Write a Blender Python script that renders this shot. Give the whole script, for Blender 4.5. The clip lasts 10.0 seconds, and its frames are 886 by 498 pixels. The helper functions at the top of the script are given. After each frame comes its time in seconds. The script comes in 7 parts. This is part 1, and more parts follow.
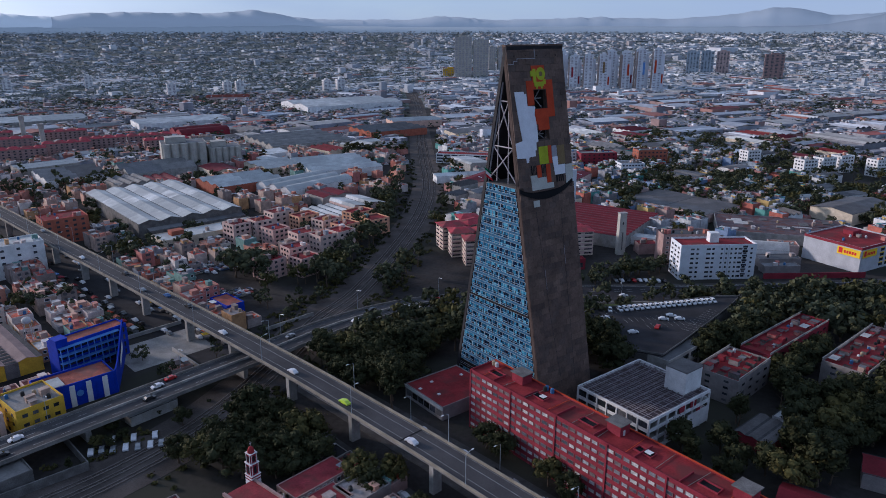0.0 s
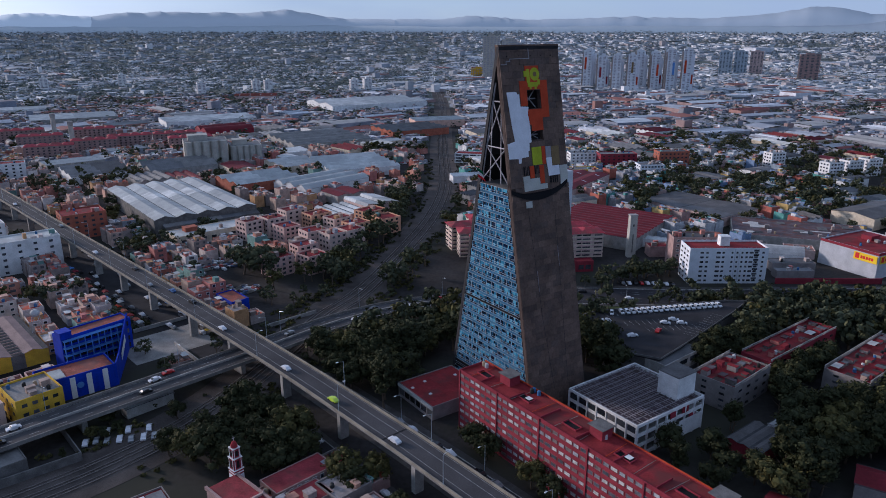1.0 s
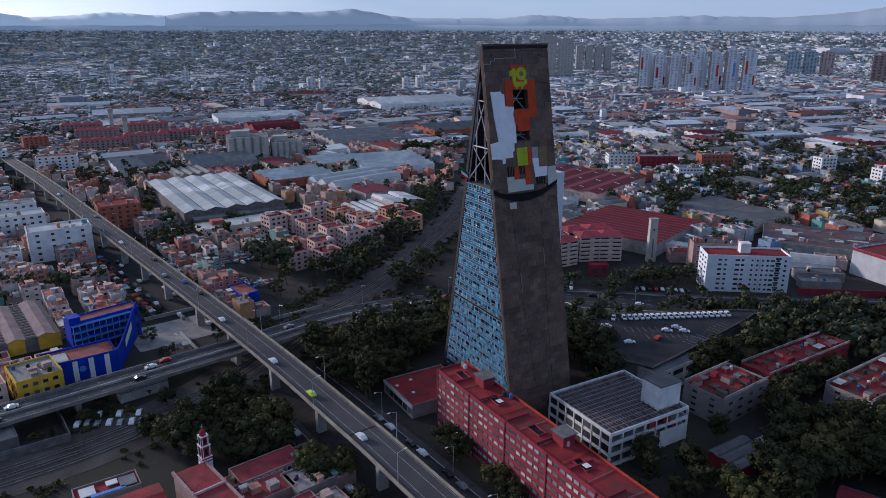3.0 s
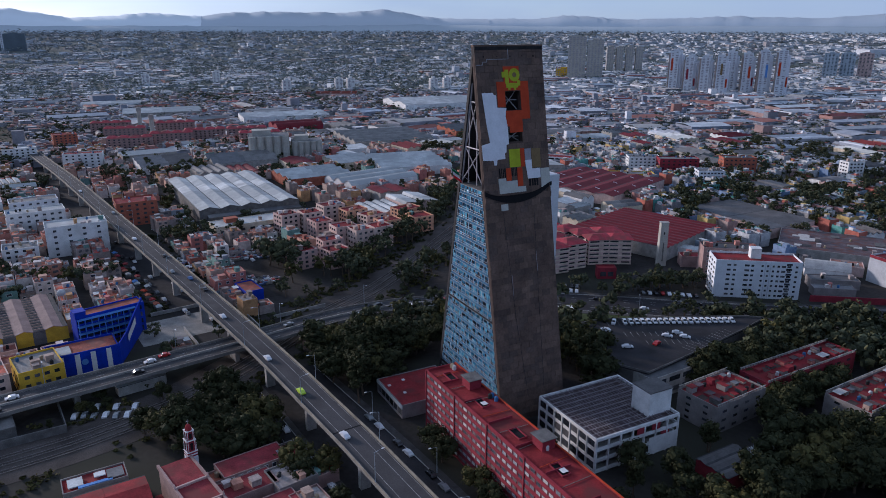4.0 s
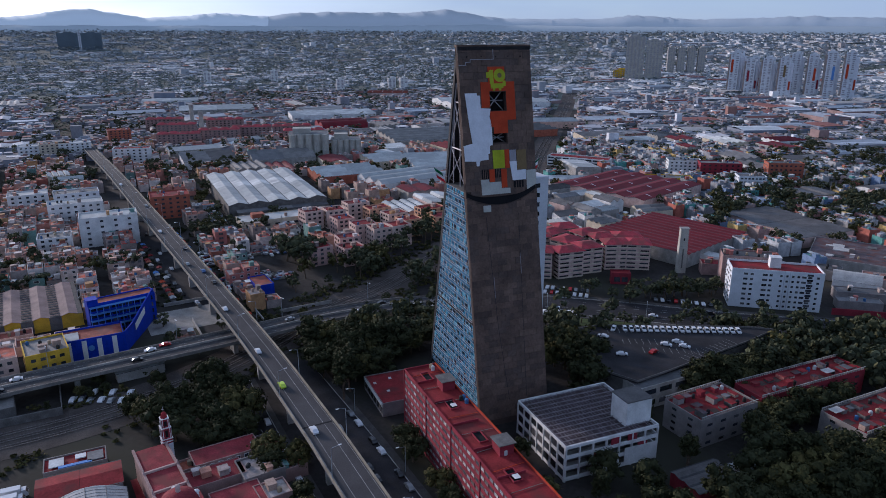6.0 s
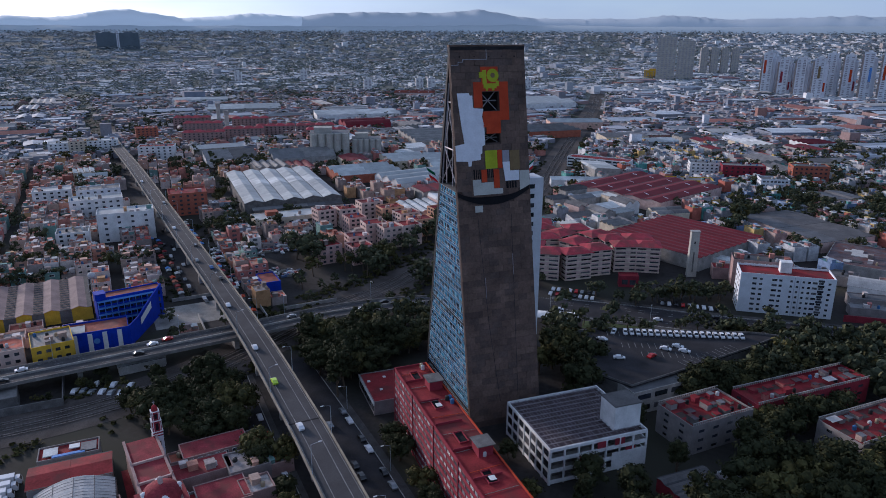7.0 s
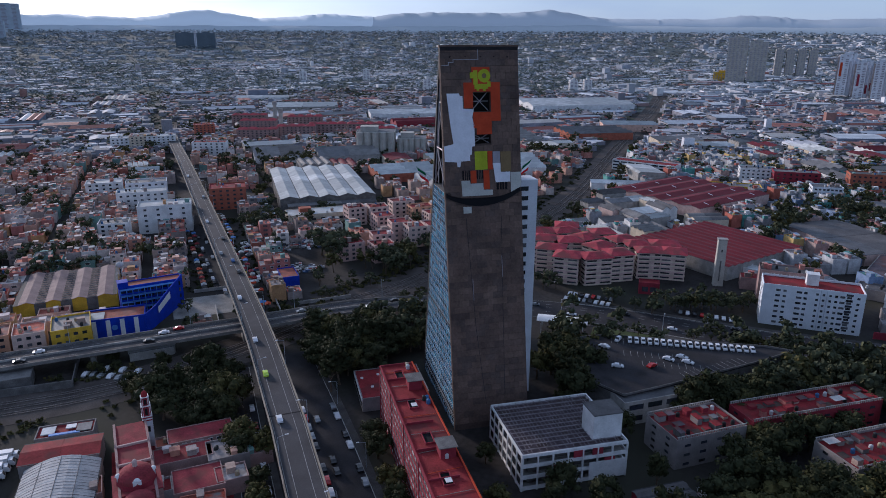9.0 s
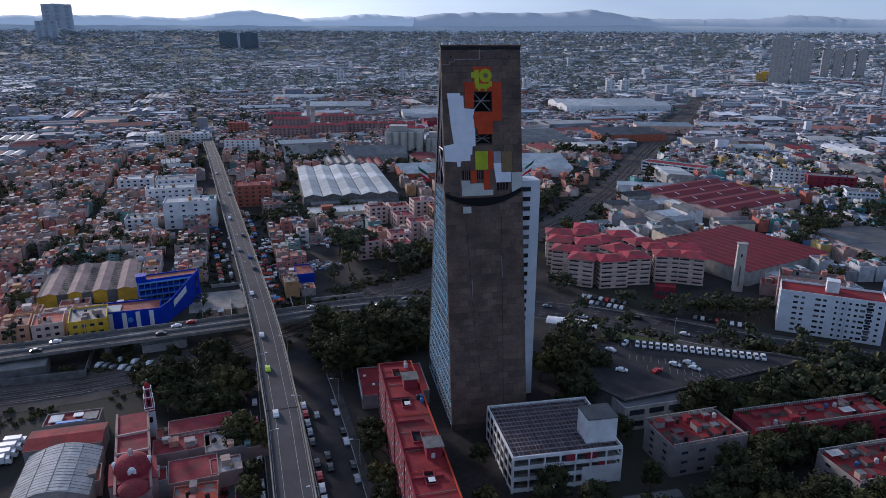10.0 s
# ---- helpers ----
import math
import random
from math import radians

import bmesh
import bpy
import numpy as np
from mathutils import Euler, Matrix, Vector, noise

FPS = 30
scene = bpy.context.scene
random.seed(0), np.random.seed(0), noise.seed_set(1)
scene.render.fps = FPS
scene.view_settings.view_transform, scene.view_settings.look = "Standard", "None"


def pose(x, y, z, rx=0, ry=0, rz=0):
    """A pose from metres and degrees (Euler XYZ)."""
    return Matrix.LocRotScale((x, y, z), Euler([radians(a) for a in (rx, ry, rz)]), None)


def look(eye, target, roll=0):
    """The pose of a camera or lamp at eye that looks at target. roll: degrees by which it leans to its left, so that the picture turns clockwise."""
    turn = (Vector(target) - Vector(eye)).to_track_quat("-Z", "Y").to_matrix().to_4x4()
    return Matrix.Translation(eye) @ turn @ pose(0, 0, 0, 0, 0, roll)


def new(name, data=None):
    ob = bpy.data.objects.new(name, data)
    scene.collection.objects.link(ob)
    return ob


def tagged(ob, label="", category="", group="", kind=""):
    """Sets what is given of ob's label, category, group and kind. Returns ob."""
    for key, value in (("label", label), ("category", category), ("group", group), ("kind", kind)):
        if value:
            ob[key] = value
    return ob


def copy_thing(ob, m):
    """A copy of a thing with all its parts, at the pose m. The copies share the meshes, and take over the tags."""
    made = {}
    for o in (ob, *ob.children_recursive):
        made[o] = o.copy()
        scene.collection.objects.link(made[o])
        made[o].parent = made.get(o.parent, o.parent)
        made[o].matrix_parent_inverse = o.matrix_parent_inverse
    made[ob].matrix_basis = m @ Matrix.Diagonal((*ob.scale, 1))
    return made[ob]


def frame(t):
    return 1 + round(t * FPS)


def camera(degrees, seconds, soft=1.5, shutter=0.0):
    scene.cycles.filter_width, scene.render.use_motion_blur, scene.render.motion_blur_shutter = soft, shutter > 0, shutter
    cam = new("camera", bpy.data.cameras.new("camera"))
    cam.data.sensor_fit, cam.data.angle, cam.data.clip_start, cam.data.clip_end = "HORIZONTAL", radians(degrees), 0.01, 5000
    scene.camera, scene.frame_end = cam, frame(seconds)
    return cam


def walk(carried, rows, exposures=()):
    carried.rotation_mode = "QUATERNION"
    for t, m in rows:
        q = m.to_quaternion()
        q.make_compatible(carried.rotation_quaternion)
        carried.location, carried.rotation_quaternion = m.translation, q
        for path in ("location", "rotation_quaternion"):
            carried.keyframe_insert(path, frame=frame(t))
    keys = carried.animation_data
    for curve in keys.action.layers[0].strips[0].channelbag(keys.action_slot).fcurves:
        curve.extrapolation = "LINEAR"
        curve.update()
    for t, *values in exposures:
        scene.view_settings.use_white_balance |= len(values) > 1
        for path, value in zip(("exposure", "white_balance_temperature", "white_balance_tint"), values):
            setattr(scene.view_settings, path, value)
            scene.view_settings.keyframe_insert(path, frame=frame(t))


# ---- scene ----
cam = camera(63.9, 10.0, soft=0.9)
METRES, EYE, TILT, LEAN, TURN = 130.0, 129.0, -17.3, 0.0, 0.0
ROWS = [
    (0.0, 0.0, 0.0, 0.0, 0.0, 0.0, -0.0),
    (0.5, 0.0492, -0.0, 0.0005, 1.23, -0.02, -0.4),
    (1.0, 0.1006, 0.0015, 0.0016, 2.46, -0.05, -0.78),
    (1.5, 0.1491, 0.0041, 0.0025, 3.7, -0.09, -1.19),
    (2.0, 0.2007, 0.0088, 0.0026, 4.94, -0.13, -1.6),
    (2.5, 0.2497, 0.0139, 0.0048, 6.11, -0.2, -1.96),
    (4.0, 0.4005, 0.0362, 0.0134, 9.81, -0.33, -3.16),
    (4.5, 0.4483, 0.0456, 0.0172, 11.03, -0.4, -3.54),
    (5.0, 0.4983, 0.0566, 0.0212, 12.28, -0.48, -3.92),
    (5.5, 0.5456, 0.0681, 0.0241, 13.44, -0.56, -4.29),
    (7.0, 0.6905, 0.1076, 0.0355, 17.2, -0.87, -5.44),
    (7.5, 0.7361, 0.1228, 0.0405, 18.44, -0.98, -5.82),
    (8.0, 0.7838, 0.1402, 0.046, 19.86, -1.13, -6.25),
    (8.5, 0.8285, 0.1573, 0.0516, 21.23, -1.29, -6.67),
    (9.0, 0.8754, 0.1765, 0.0572, 22.63, -1.44, -7.06),
    (9.5, 0.9188, 0.1955, 0.0631, 24.2, -1.64, -7.5),
    (10.0, 0.9648, 0.2168, 0.0689, 25.8, -1.85, -7.94),
]
walk(cam, [(t, pose(0, 0, EYE, TILT, LEAN, TURN) @ pose(METRES * x, METRES * y, METRES * z, 90 + pitch, roll, yaw)) for t, x, y, z, yaw, pitch, roll in ROWS],
     exposures=((0.0, 0.31, 5300, 13), (10.0, 0.35, 5300, 13)))

# ---- world and light ----
SUN_BEARING, SUN_HEIGHT = 66.0, 13.0      # degrees to the left of +y, degrees up
world = bpy.data.worlds.new("world")
scene.world = world
world.use_nodes = True
wn, wl = world.node_tree.nodes, world.node_tree.links
wn.clear()
sky = wn.new("ShaderNodeTexSky")
sky.sky_type, sky.sun_disc = "NISHITA", False
sky.sun_elevation, sky.sun_rotation = radians(SUN_HEIGHT), radians(-SUN_BEARING)
sky.air_density, sky.dust_density, sky.ozone_density, sky.altitude = 1.0, 2.5, 1.5, 2200
cloud_at = wn.new("ShaderNodeTexCoord")
cloud_map = wn.new("ShaderNodeMapping")
cloud_map.inputs["Scale"].default_value = (2.2, 2.2, 9.0)
cloud = wn.new("ShaderNodeTexNoise")
cloud.inputs["Scale"].default_value, cloud.inputs["Detail"].default_value = 1.6, 6.0
cloud_ramp = wn.new("ShaderNodeValToRGB")
cloud_ramp.color_ramp.elements[0].position, cloud_ramp.color_ramp.elements[1].position = 0.35, 0.7
cloud_ramp.color_ramp.elements[0].color = (0.74, 0.74, 0.74, 1)
cloud_ramp.color_ramp.elements[1].color = (0.93, 0.93, 0.93, 1)
cloud_mix = wn.new("ShaderNodeMix")
cloud_mix.data_type = "RGBA"
background = wn.new("ShaderNodeBackground")
background.inputs["Strength"].default_value = 0.12
world_out = wn.new("ShaderNodeOutputWorld")
wl.new(cloud_at.outputs["Generated"], cloud_map.inputs["Vector"])
wl.new(cloud_map.outputs["Vector"], cloud.inputs["Vector"])
wl.new(cloud.outputs["Fac"], cloud_ramp.inputs["Fac"])
sun_way = wn.new("ShaderNodeVectorMath")
sun_way.operation = "DOT_PRODUCT"
sun_way.inputs[1].default_value = (-math.sin(radians(SUN_BEARING)) * math.cos(radians(SUN_HEIGHT)), math.cos(radians(SUN_BEARING)) * math.cos(radians(SUN_HEIGHT)), math.sin(radians(SUN_HEIGHT)))
halo = wn.new("ShaderNodeMapRange")
halo.interpolation_type = "SMOOTHSTEP"
halo.inputs["From Min"].default_value, halo.inputs["From Max"].default_value = 0.55, 1.0
cloud_lit = wn.new("ShaderNodeMix")
cloud_lit.data_type = "RGBA"
cloud_lit.inputs["A"].default_value = (2.6, 3.0, 3.75, 1)
cloud_lit.inputs["B"].default_value = (5.9, 6.15, 6.6, 1)
wl.new(cloud_at.outputs["Generated"], sun_way.inputs[0])
wl.new(sun_way.outputs["Value"], halo.inputs["Value"])
wl.new(halo.outputs["Result"], cloud_lit.inputs["Factor"])
wl.new(cloud_lit.outputs["Result"], cloud_mix.inputs["B"])
wl.new(cloud_ramp.outputs["Color"], cloud_mix.inputs["Factor"])
wl.new(sky.outputs["Color"], cloud_mix.inputs["A"])
wl.new(cloud_mix.outputs["Result"], background.inputs["Color"])
wl.new(background.outputs["Background"], world_out.inputs["Surface"])

sun = new("sun", bpy.data.lights.new("sun", "SUN"))
sun.data.energy, sun.data.angle, sun.data.color = 3.3, radians(7), (1.0, 0.79, 0.63)
b, e = radians(SUN_BEARING), radians(SUN_HEIGHT)
sun.matrix_world = look((0, 0, 400), (400 * math.sin(b) * math.cos(e), -400 * math.cos(b) * math.cos(e), 400 - 400 * math.sin(e)))

# ---- materials ----
RND = random.Random(7)


def mat(name, color, rough=0.85, metal=0.0, var=0.3, size=6.0, grain=0.6, bump=0.0, palette=None, island=False, spec=0.12, tint=None):
    """A surface with broad stains (size metres) and fine grain (grain metres). palette: colours that vary by object, or by island."""
    m = bpy.data.materials.new(name)
    m.use_nodes = True
    n, l = m.node_tree.nodes, m.node_tree.links
    p = n["Principled BSDF"]
    p.inputs["Roughness"].default_value, p.inputs["Metallic"].default_value = rough, metal
    p.inputs["Specular IOR Level"].default_value = spec
    pos = n.new("ShaderNodeNewGeometry")
    if palette:
        ramp = n.new("ShaderNodeValToRGB")
        ramp.color_ramp.interpolation = "CONSTANT"
        els = ramp.color_ramp.elements
        while len(els) < len(palette):
            els.new(0.5)
        for k, c in enumerate(palette):
            els[k].position = k / len(palette)
            els[k].color = (*c, 1)
        if island:
            l.new(pos.outputs["Random Per Island"], ramp.inputs["Fac"])
        else:
            info = n.new("ShaderNodeObjectInfo")
            l.new(info.outputs["Random"], ramp.inputs["Fac"])
        base = ramp.outputs["Color"]
    else:
        rgb = n.new("ShaderNodeRGB")
        rgb.outputs[0].default_value = (*color, 1)
        base = rgb.outputs[0]
    for scale, amount, detail in ((1 / size, var, 5.0), (1 / grain, var * 0.6, 3.0)):
        noise_node = n.new("ShaderNodeTexNoise")
        noise_node.inputs["Scale"].default_value, noise_node.inputs["Detail"].default_value = scale, detail
        l.new(pos.outputs["Position"], noise_node.inputs["Vector"])
        span = n.new("ShaderNodeMapRange")
        span.inputs["From Min"].default_value, span.inputs["From Max"].default_value = 0.3, 0.7
        span.inputs["To Min"].default_value, span.inputs["To Max"].default_value = 1 - amount, 1 + amount
        l.new(noise_node.outputs["Fac"], span.inputs["Value"])
        mul = n.new("ShaderNodeVectorMath")
        mul.operation = "SCALE"
        l.new(base, mul.inputs[0])
        l.new(span.outputs["Result"], mul.inputs["Scale"])
        base = mul.outputs["Vector"]
    if tint:
        blot = n.new("ShaderNodeTexNoise")
        blot.inputs["Scale"].default_value, blot.inputs["Detail"].default_value = tint[3], 4.0
        l.new(pos.outputs["Position"], blot.inputs["Vector"])
        step = n.new("ShaderNodeMapRange")
        step.inputs["From Min"].default_value, step.inputs["From Max"].default_value = 0.48, 0.62
        l.new(blot.outputs["Fac"], step.inputs["Value"])
        mix = n.new("ShaderNodeMix")
        mix.data_type = "RGBA"
        mix.inputs["B"].default_value = (*tint[:3], 1)
        l.new(step.outputs["Result"], mix.inputs["Factor"])
        l.new(base, mix.inputs["A"])
        base = mix.outputs["Result"]
    l.new(base, p.inputs["Base Color"])
    if bump:
        bn = n.new("ShaderNodeBump")
        bn.inputs["Strength"].default_value, bn.inputs["Distance"].default_value = bump, 0.1
        l.new(noise_node.outputs["Fac"], bn.inputs["Height"])
        l.new(bn.outputs["Normal"], p.inputs["Normal"])
    return m


def leaf_mat(name, colors):
    return mat(name, (0, 0, 0), 0.75, palette=colors, island=True, var=0.35, size=5.0, grain=0.8, spec=0.04)


def tower_glass():
    """Curtain-wall glass: small lights that differ from pane to pane, some with blinds."""
    m = bpy.data.materials.new("tower_glass")
    m.use_nodes = True
    n, l = m.node_tree.nodes, m.node_tree.links
    p = n["Principled BSDF"]
    at = n.new("ShaderNodeTexCoord")
    snap = n.new("ShaderNodeVectorMath")
    snap.operation = "SNAP"
    snap.inputs[1].default_value = (0.92, 5.0, 1.05)
    l.new(at.outputs["Object"], snap.inputs[0])
    info = n.new("ShaderNodeObjectInfo")
    add = n.new("ShaderNodeVectorMath")
    add.operation = "ADD"
    l.new(snap.outputs["Vector"], add.inputs[0])
    l.new(info.outputs["Random"], add.inputs[1])
    white = n.new("ShaderNodeTexWhiteNoise")
    l.new(add.outputs["Vector"], white.inputs["Vector"])
    ramp = n.new("ShaderNodeValToRGB")
    ramp.color_ramp.interpolation = "CONSTANT"
    els = ramp.color_ramp.elements
    for c, pos_c in (((0.006, 0.014, 0.034), 0.0), ((0.016, 0.070, 0.135), 0.34), ((0.040, 0.165, 0.275), 0.62), ((0.10, 0.31, 0.44), 0.88)):
        el = els[0] if pos_c == 0 else els.new(pos_c)
        el.color = (*c, 1)
    els.remove(els[len(els) - 1])
    l.new(white.outputs["Value"], ramp.inputs["Fac"])
    l.new(ramp.outputs["Color"], p.inputs["Base Color"])
    p.inputs["Roughness"].default_value = 0.12
    p.inputs["Specular IOR Level"].default_value = 0.6
    return m


WALLS = [(0.457, 0.399, 0.369), (0.296, 0.248, 0.232), (0.387, 0.177, 0.142), (0.560, 0.503, 0.476), (0.390, 0.231, 0.117), (0.348, 0.259, 0.214), (0.252, 0.266, 0.298), (0.273, 0.104, 0.079),
         (0.426, 0.213, 0.156), (0.495, 0.419, 0.389), (0.139, 0.235, 0.218), (0.256, 0.211, 0.195), (0.407, 0.307, 0.260), (0.385, 0.152, 0.133), (0.217, 0.181, 0.167), (0.452, 0.274, 0.208)]
ROOFS = [(.40, .085, .05), (.24, .20, .19), (.42, .13, .08), (.38, .35, .34), (.44, .17, .11), (.18, .15, .15), (.36, .065, .05), (.52, .50, .49), (.42, .20, .14),
         (.29, .25, .24), (.38, .11, .075), (.28, .135, .105)]
# greyer house colours for the right-hand districts, with cloud shade mixed in
COOL_SHADE_WALLS = [(.38, .39, .41), (.25, .25, .27), (.30, .16, .15), (.46, .47, .49), (.26, .25, .25), (.22, .26, .31), (.20, .20, .21), (.32, .24, .22), (.10, .26, .24), (.33, .33, .34), (.55, .55, .55), (.36, .12, .09), (.42, .30, .12), (.16, .22, .34)]
COOL_SHADE_ROOFS = [(.24, .24, .26), (.16, .16, .17), (.31, .31, .34), (.26, .08, .07), (.20, .19, .20), (.42, .43, .45), (.24, .15, .14), (.13, .13, .14), (.33, .07, .06), (.50, .51, .52), (.10, .22, .22)]
M = dict(
    asphalt=mat("asphalt", (.028, .027, .030), .9, var=.3, size=7, grain=.5),
    deck_asphalt=mat("deck_asphalt", (.052, .050, .053), .85, var=.22, size=9, grain=.4),
    concrete=mat("concrete", (.28, .27, .255), .85, var=.25, size=3, grain=.3, bump=.2),
    dark_concrete=mat("dark_concrete", (.12, .115, .112), .9, var=.3, size=3, grain=.3),
    white_paint=mat("white_paint", (.60, .60, .60), .7, var=.16, size=4, grain=.4),
    line_paint=mat("line_paint", (.24, .24, .235), .7, var=.3, size=2, grain=.3),
    yellow_line=mat("yellow_line", (.45, .30, .06), .7, var=.3, size=2, grain=.3),
    gravel=mat("gravel", (.068, .058, .053), .95, var=.35, size=9, grain=.5),
    rail_steel=mat("rail_steel", (.19, .17, .16), .6, .3, var=.2, size=3, grain=.2),
    sleeper=mat("sleeper", (.09, .075, .065), .9, var=.3, size=2, grain=.2),
    cladding=mat("cladding", (.15, .12, .11), .75, palette=[(.100, .070, .058), (.112, .078, .063), (.086, .062, .053), (.132, .092, .073), (.104, .073, .060), (.092, .068, .059), (.118, .081, .065)], var=.26, size=6, grain=.7, spec=.12),
    joint=mat("joint", (.074, .054, .047), .9, var=.2),
    slate_dark=mat("slate_dark", (.030, .029, .032), .7, var=.25, size=4, grain=.5),
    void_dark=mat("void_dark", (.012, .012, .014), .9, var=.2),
    steel_white=mat("steel_white", (.30, .29, .31), .5, .1, var=.2, size=3, grain=.3),
    mullion=mat("mullion", (.36, .40, .44), .4, .4, var=.15, size=3, grain=.3),
    spandrel=mat("spandrel", (.05, .13, .22), .25, var=.3, size=2, grain=.5, spec=.5),
    tower_glass=tower_glass(),
    orange=mat("orange_paint", (.38, .05, .018), .7, var=.12, size=3, grain=.5),
    lime=mat("lime_paint", (.32, .36, .02), .7, var=.12, size=3, grain=.5),
    mural_white=mat("mural_white", (.62, .63, .68), .7, var=.08, size=3, grain=.5),
    mural_pale=mat("mural_pale", (.40, .40, .37), .7, var=.12, size=3, grain=.5),
    mural_brown=mat("mural_brown", (.17, .12, .06), .7, var=.12, size=3, grain=.5),
    mural_lilac=mat("mural_lilac", (.26, .25, .28), .7, var=.12, size=3, grain=.5),
    red_wall=mat("red_wall", (.21, .028, .042), .8, var=.22, size=5, grain=.5),
    red_roof=mat("red_roof", (.19, .022, .026), .85, var=.3, size=5, grain=.6, tint=(.12, .03, .03, .12)),
    pink_roof=mat("pink_roof", (.29, .042, .055), .8, var=.25, size=4, grain=.5, tint=(.17, .05, .05, .15)),
    church_roof=mat("church_roof", (.215, .036, .044), .85, var=.3, size=4, grain=.5, tint=(.15, .04, .04, .2)),
    worn_concrete=mat("worn_concrete", (.175, .165, .155), .85, var=.3, size=4, grain=.4),
    tan_concrete=mat("tan_concrete", (.23, .205, .165), .85, var=.3, size=5, grain=.4),
    rust_roof=mat("rust_roof", (.24, .075, .055), .85, var=.3, size=4, grain=.5, tint=(.16, .07, .06, .2)),
    red_sheet=mat("red_sheet", (.115, .012, .018), .65, var=.2, size=10, grain=.7),
    window_glass=mat("window_glass", (.03, .035, .045), .12, var=.3, size=2, grain=.7, spec=.6, palette=[(.02, .025, .03), (.05, .055, .065), (.03, .035, .05), (.10, .10, .11), (.015, .018, .025)]),
    curtain_glass=mat("curtain_glass", (.3, .3, .3), .3, var=.3, size=1.2, grain=.4, spec=.4, palette=[(.10, .10, .12), (.36, .36, .38), (.20, .20, .22), (.06, .065, .08), (.46, .45, .44), (.16, .13, .13), (.30, .31, .34)]),
    rim_dull=mat("rim_dull", (.20, .10, .105), .7, var=.2),
    frame_white=mat("frame_white", (.60, .60, .60), .6, var=.1),
    house_wall=mat("house_wall", (.5, .5, .5), .9, palette=WALLS, var=.25, size=3, grain=.4),
    house_roof=mat("house_roof", (.3, .3, .3), .9, palette=ROOFS, var=.35, size=3, grain=.5, tint=(.20, .18, .17, .25)),
    sheet_white=mat("sheet_white", (.52, .55, .58), .8, palette=[(.42, .435, .43), (.35, .365, .365), (.50, .51, .505), (.31, .325, .325), (.45, .455, .45)], var=.2, size=8, grain=.7, tint=(.33, .34, .34, .06)),
    sheet_grey=mat("sheet_grey", (.25, .25, .245), .7, palette=[(.14, .14, .145), (.105, .105, .11), (.17, .165, .16), (.095, .09, .09)], var=.25, size=7, grain=.7),
    roof_mauve=mat("roof_mauve", (.215, .155, .145), .85, var=.2, size=5, grain=.5),
    gutter=mat("gutter", (.05, .05, .053), .8, var=.3, size=3, grain=.5),
    roof_dirt=mat("roof_dirt", (.095, .075, .082), .9, var=.35, size=4, grain=.5, tint=(.11, .055, .05, .2)),
    lattice_floor=mat("lattice_floor", (.085, .066, .074), .9, var=.4, size=5, grain=.6, tint=(.06, .045, .045, .2)),
    lattice=mat("lattice", (.215, .195, .205), .85, var=.3, size=3, grain=.4),
    brick=mat("brick", (.30, .10, .065), .9, var=.2, size=3, grain=.3),
    pink_wall=mat("pink_wall", (.47, .35, .32), .85, var=.18, size=3, grain=.4),
    peach_wall=mat("peach_wall", (.60, .32, .19), .85, palette=[(.54, .36, .29), (.56, .31, .20), (.50, .36, .32), (.52, .39, .34), (.46, .31, .28)], var=.15, size=3, grain=.4),
    mauve_wall=mat("mauve_wall", (.28, .19, .175), .85, var=.2, size=3, grain=.4),
    # both far tower glasses have the haze in front of them mixed in
    twin_hazed_glass=mat("twin_hazed_glass", (.11, .135, .16), .5, var=.1, size=30, grain=4),
    hazy_glass=mat("hazy_glass", (.34, .39, .44), .5, var=.1, size=30, grain=4),
    dark_glass=mat("dark_glass", (.06, .075, .09), .4, var=.15, size=20, grain=4),
    silo=mat("silo_concrete", (.36, .345, .31), .9, var=.16, size=6, grain=.6),
    blue_wall=mat("blue_wall", (.012, .035, .34), .6, var=.2, size=4, grain=.5),
    blue_trim=mat("blue_trim", (.10, .22, .50), .6, var=.15, size=3, grain=.5),
    yellow_wall=mat("yellow_wall", (.52, .33, .035), .75, var=.18, size=3, grain=.4),
    cream=mat("cream_wall", (.52, .45, .35), .85, var=.18, size=3, grain=.4),
    beige=mat("beige_wall", (.21, .19, .185), .85, var=.18, size=3, grain=.4),
    # white store paint, greyed to put the wall's shade into its colour
    store_shaded_white=mat("store_shaded_white", (.40, .41, .44), .75, var=.15, size=5, grain=.5),
    office_white=mat("office_white", (.56, .58, .62), .7, var=.10, size=5, grain=.5),
    water_tank=mat("water_tank", (.03, .03, .03), .5, palette=[(.02, .02, .022), (.45, .45, .45), (.03, .03, .03), (.30, .24, .16), (.05, .12, .25)], var=.1),
    bark=mat("bark", (.10, .075, .055), .95, var=.3, size=1, grain=.2),
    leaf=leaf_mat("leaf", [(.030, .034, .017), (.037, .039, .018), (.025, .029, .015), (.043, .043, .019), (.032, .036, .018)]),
    # same leaves as above, lightened: haze over the farther trees put into colour
    leaf_street_hazed=leaf_mat("leaf_street_hazed", [(.052, .058, .034), (.062, .066, .036), (.044, .050, .031), (.072, .072, .036), (.055, .062, .038)]),
    leaf_olive=leaf_mat("leaf_olive", [(.066, .062, .024), (.054, .053, .021), (.080, .070, .026), (.046, .047, .021)]),
    grass=mat("grass", (.055, .070, .028), .95, var=.4, size=4, grain=.5),
    soil=mat("soil", (.09, .075, .065), .95, var=.35, size=5, grain=.5, tint=(.08, .08, .045, .08)),
    dark_pave=mat("dark_pave", (.060, .056, .055), .9, var=.3, size=4, grain=.4, tint=(.06, .055, .05, .3)),
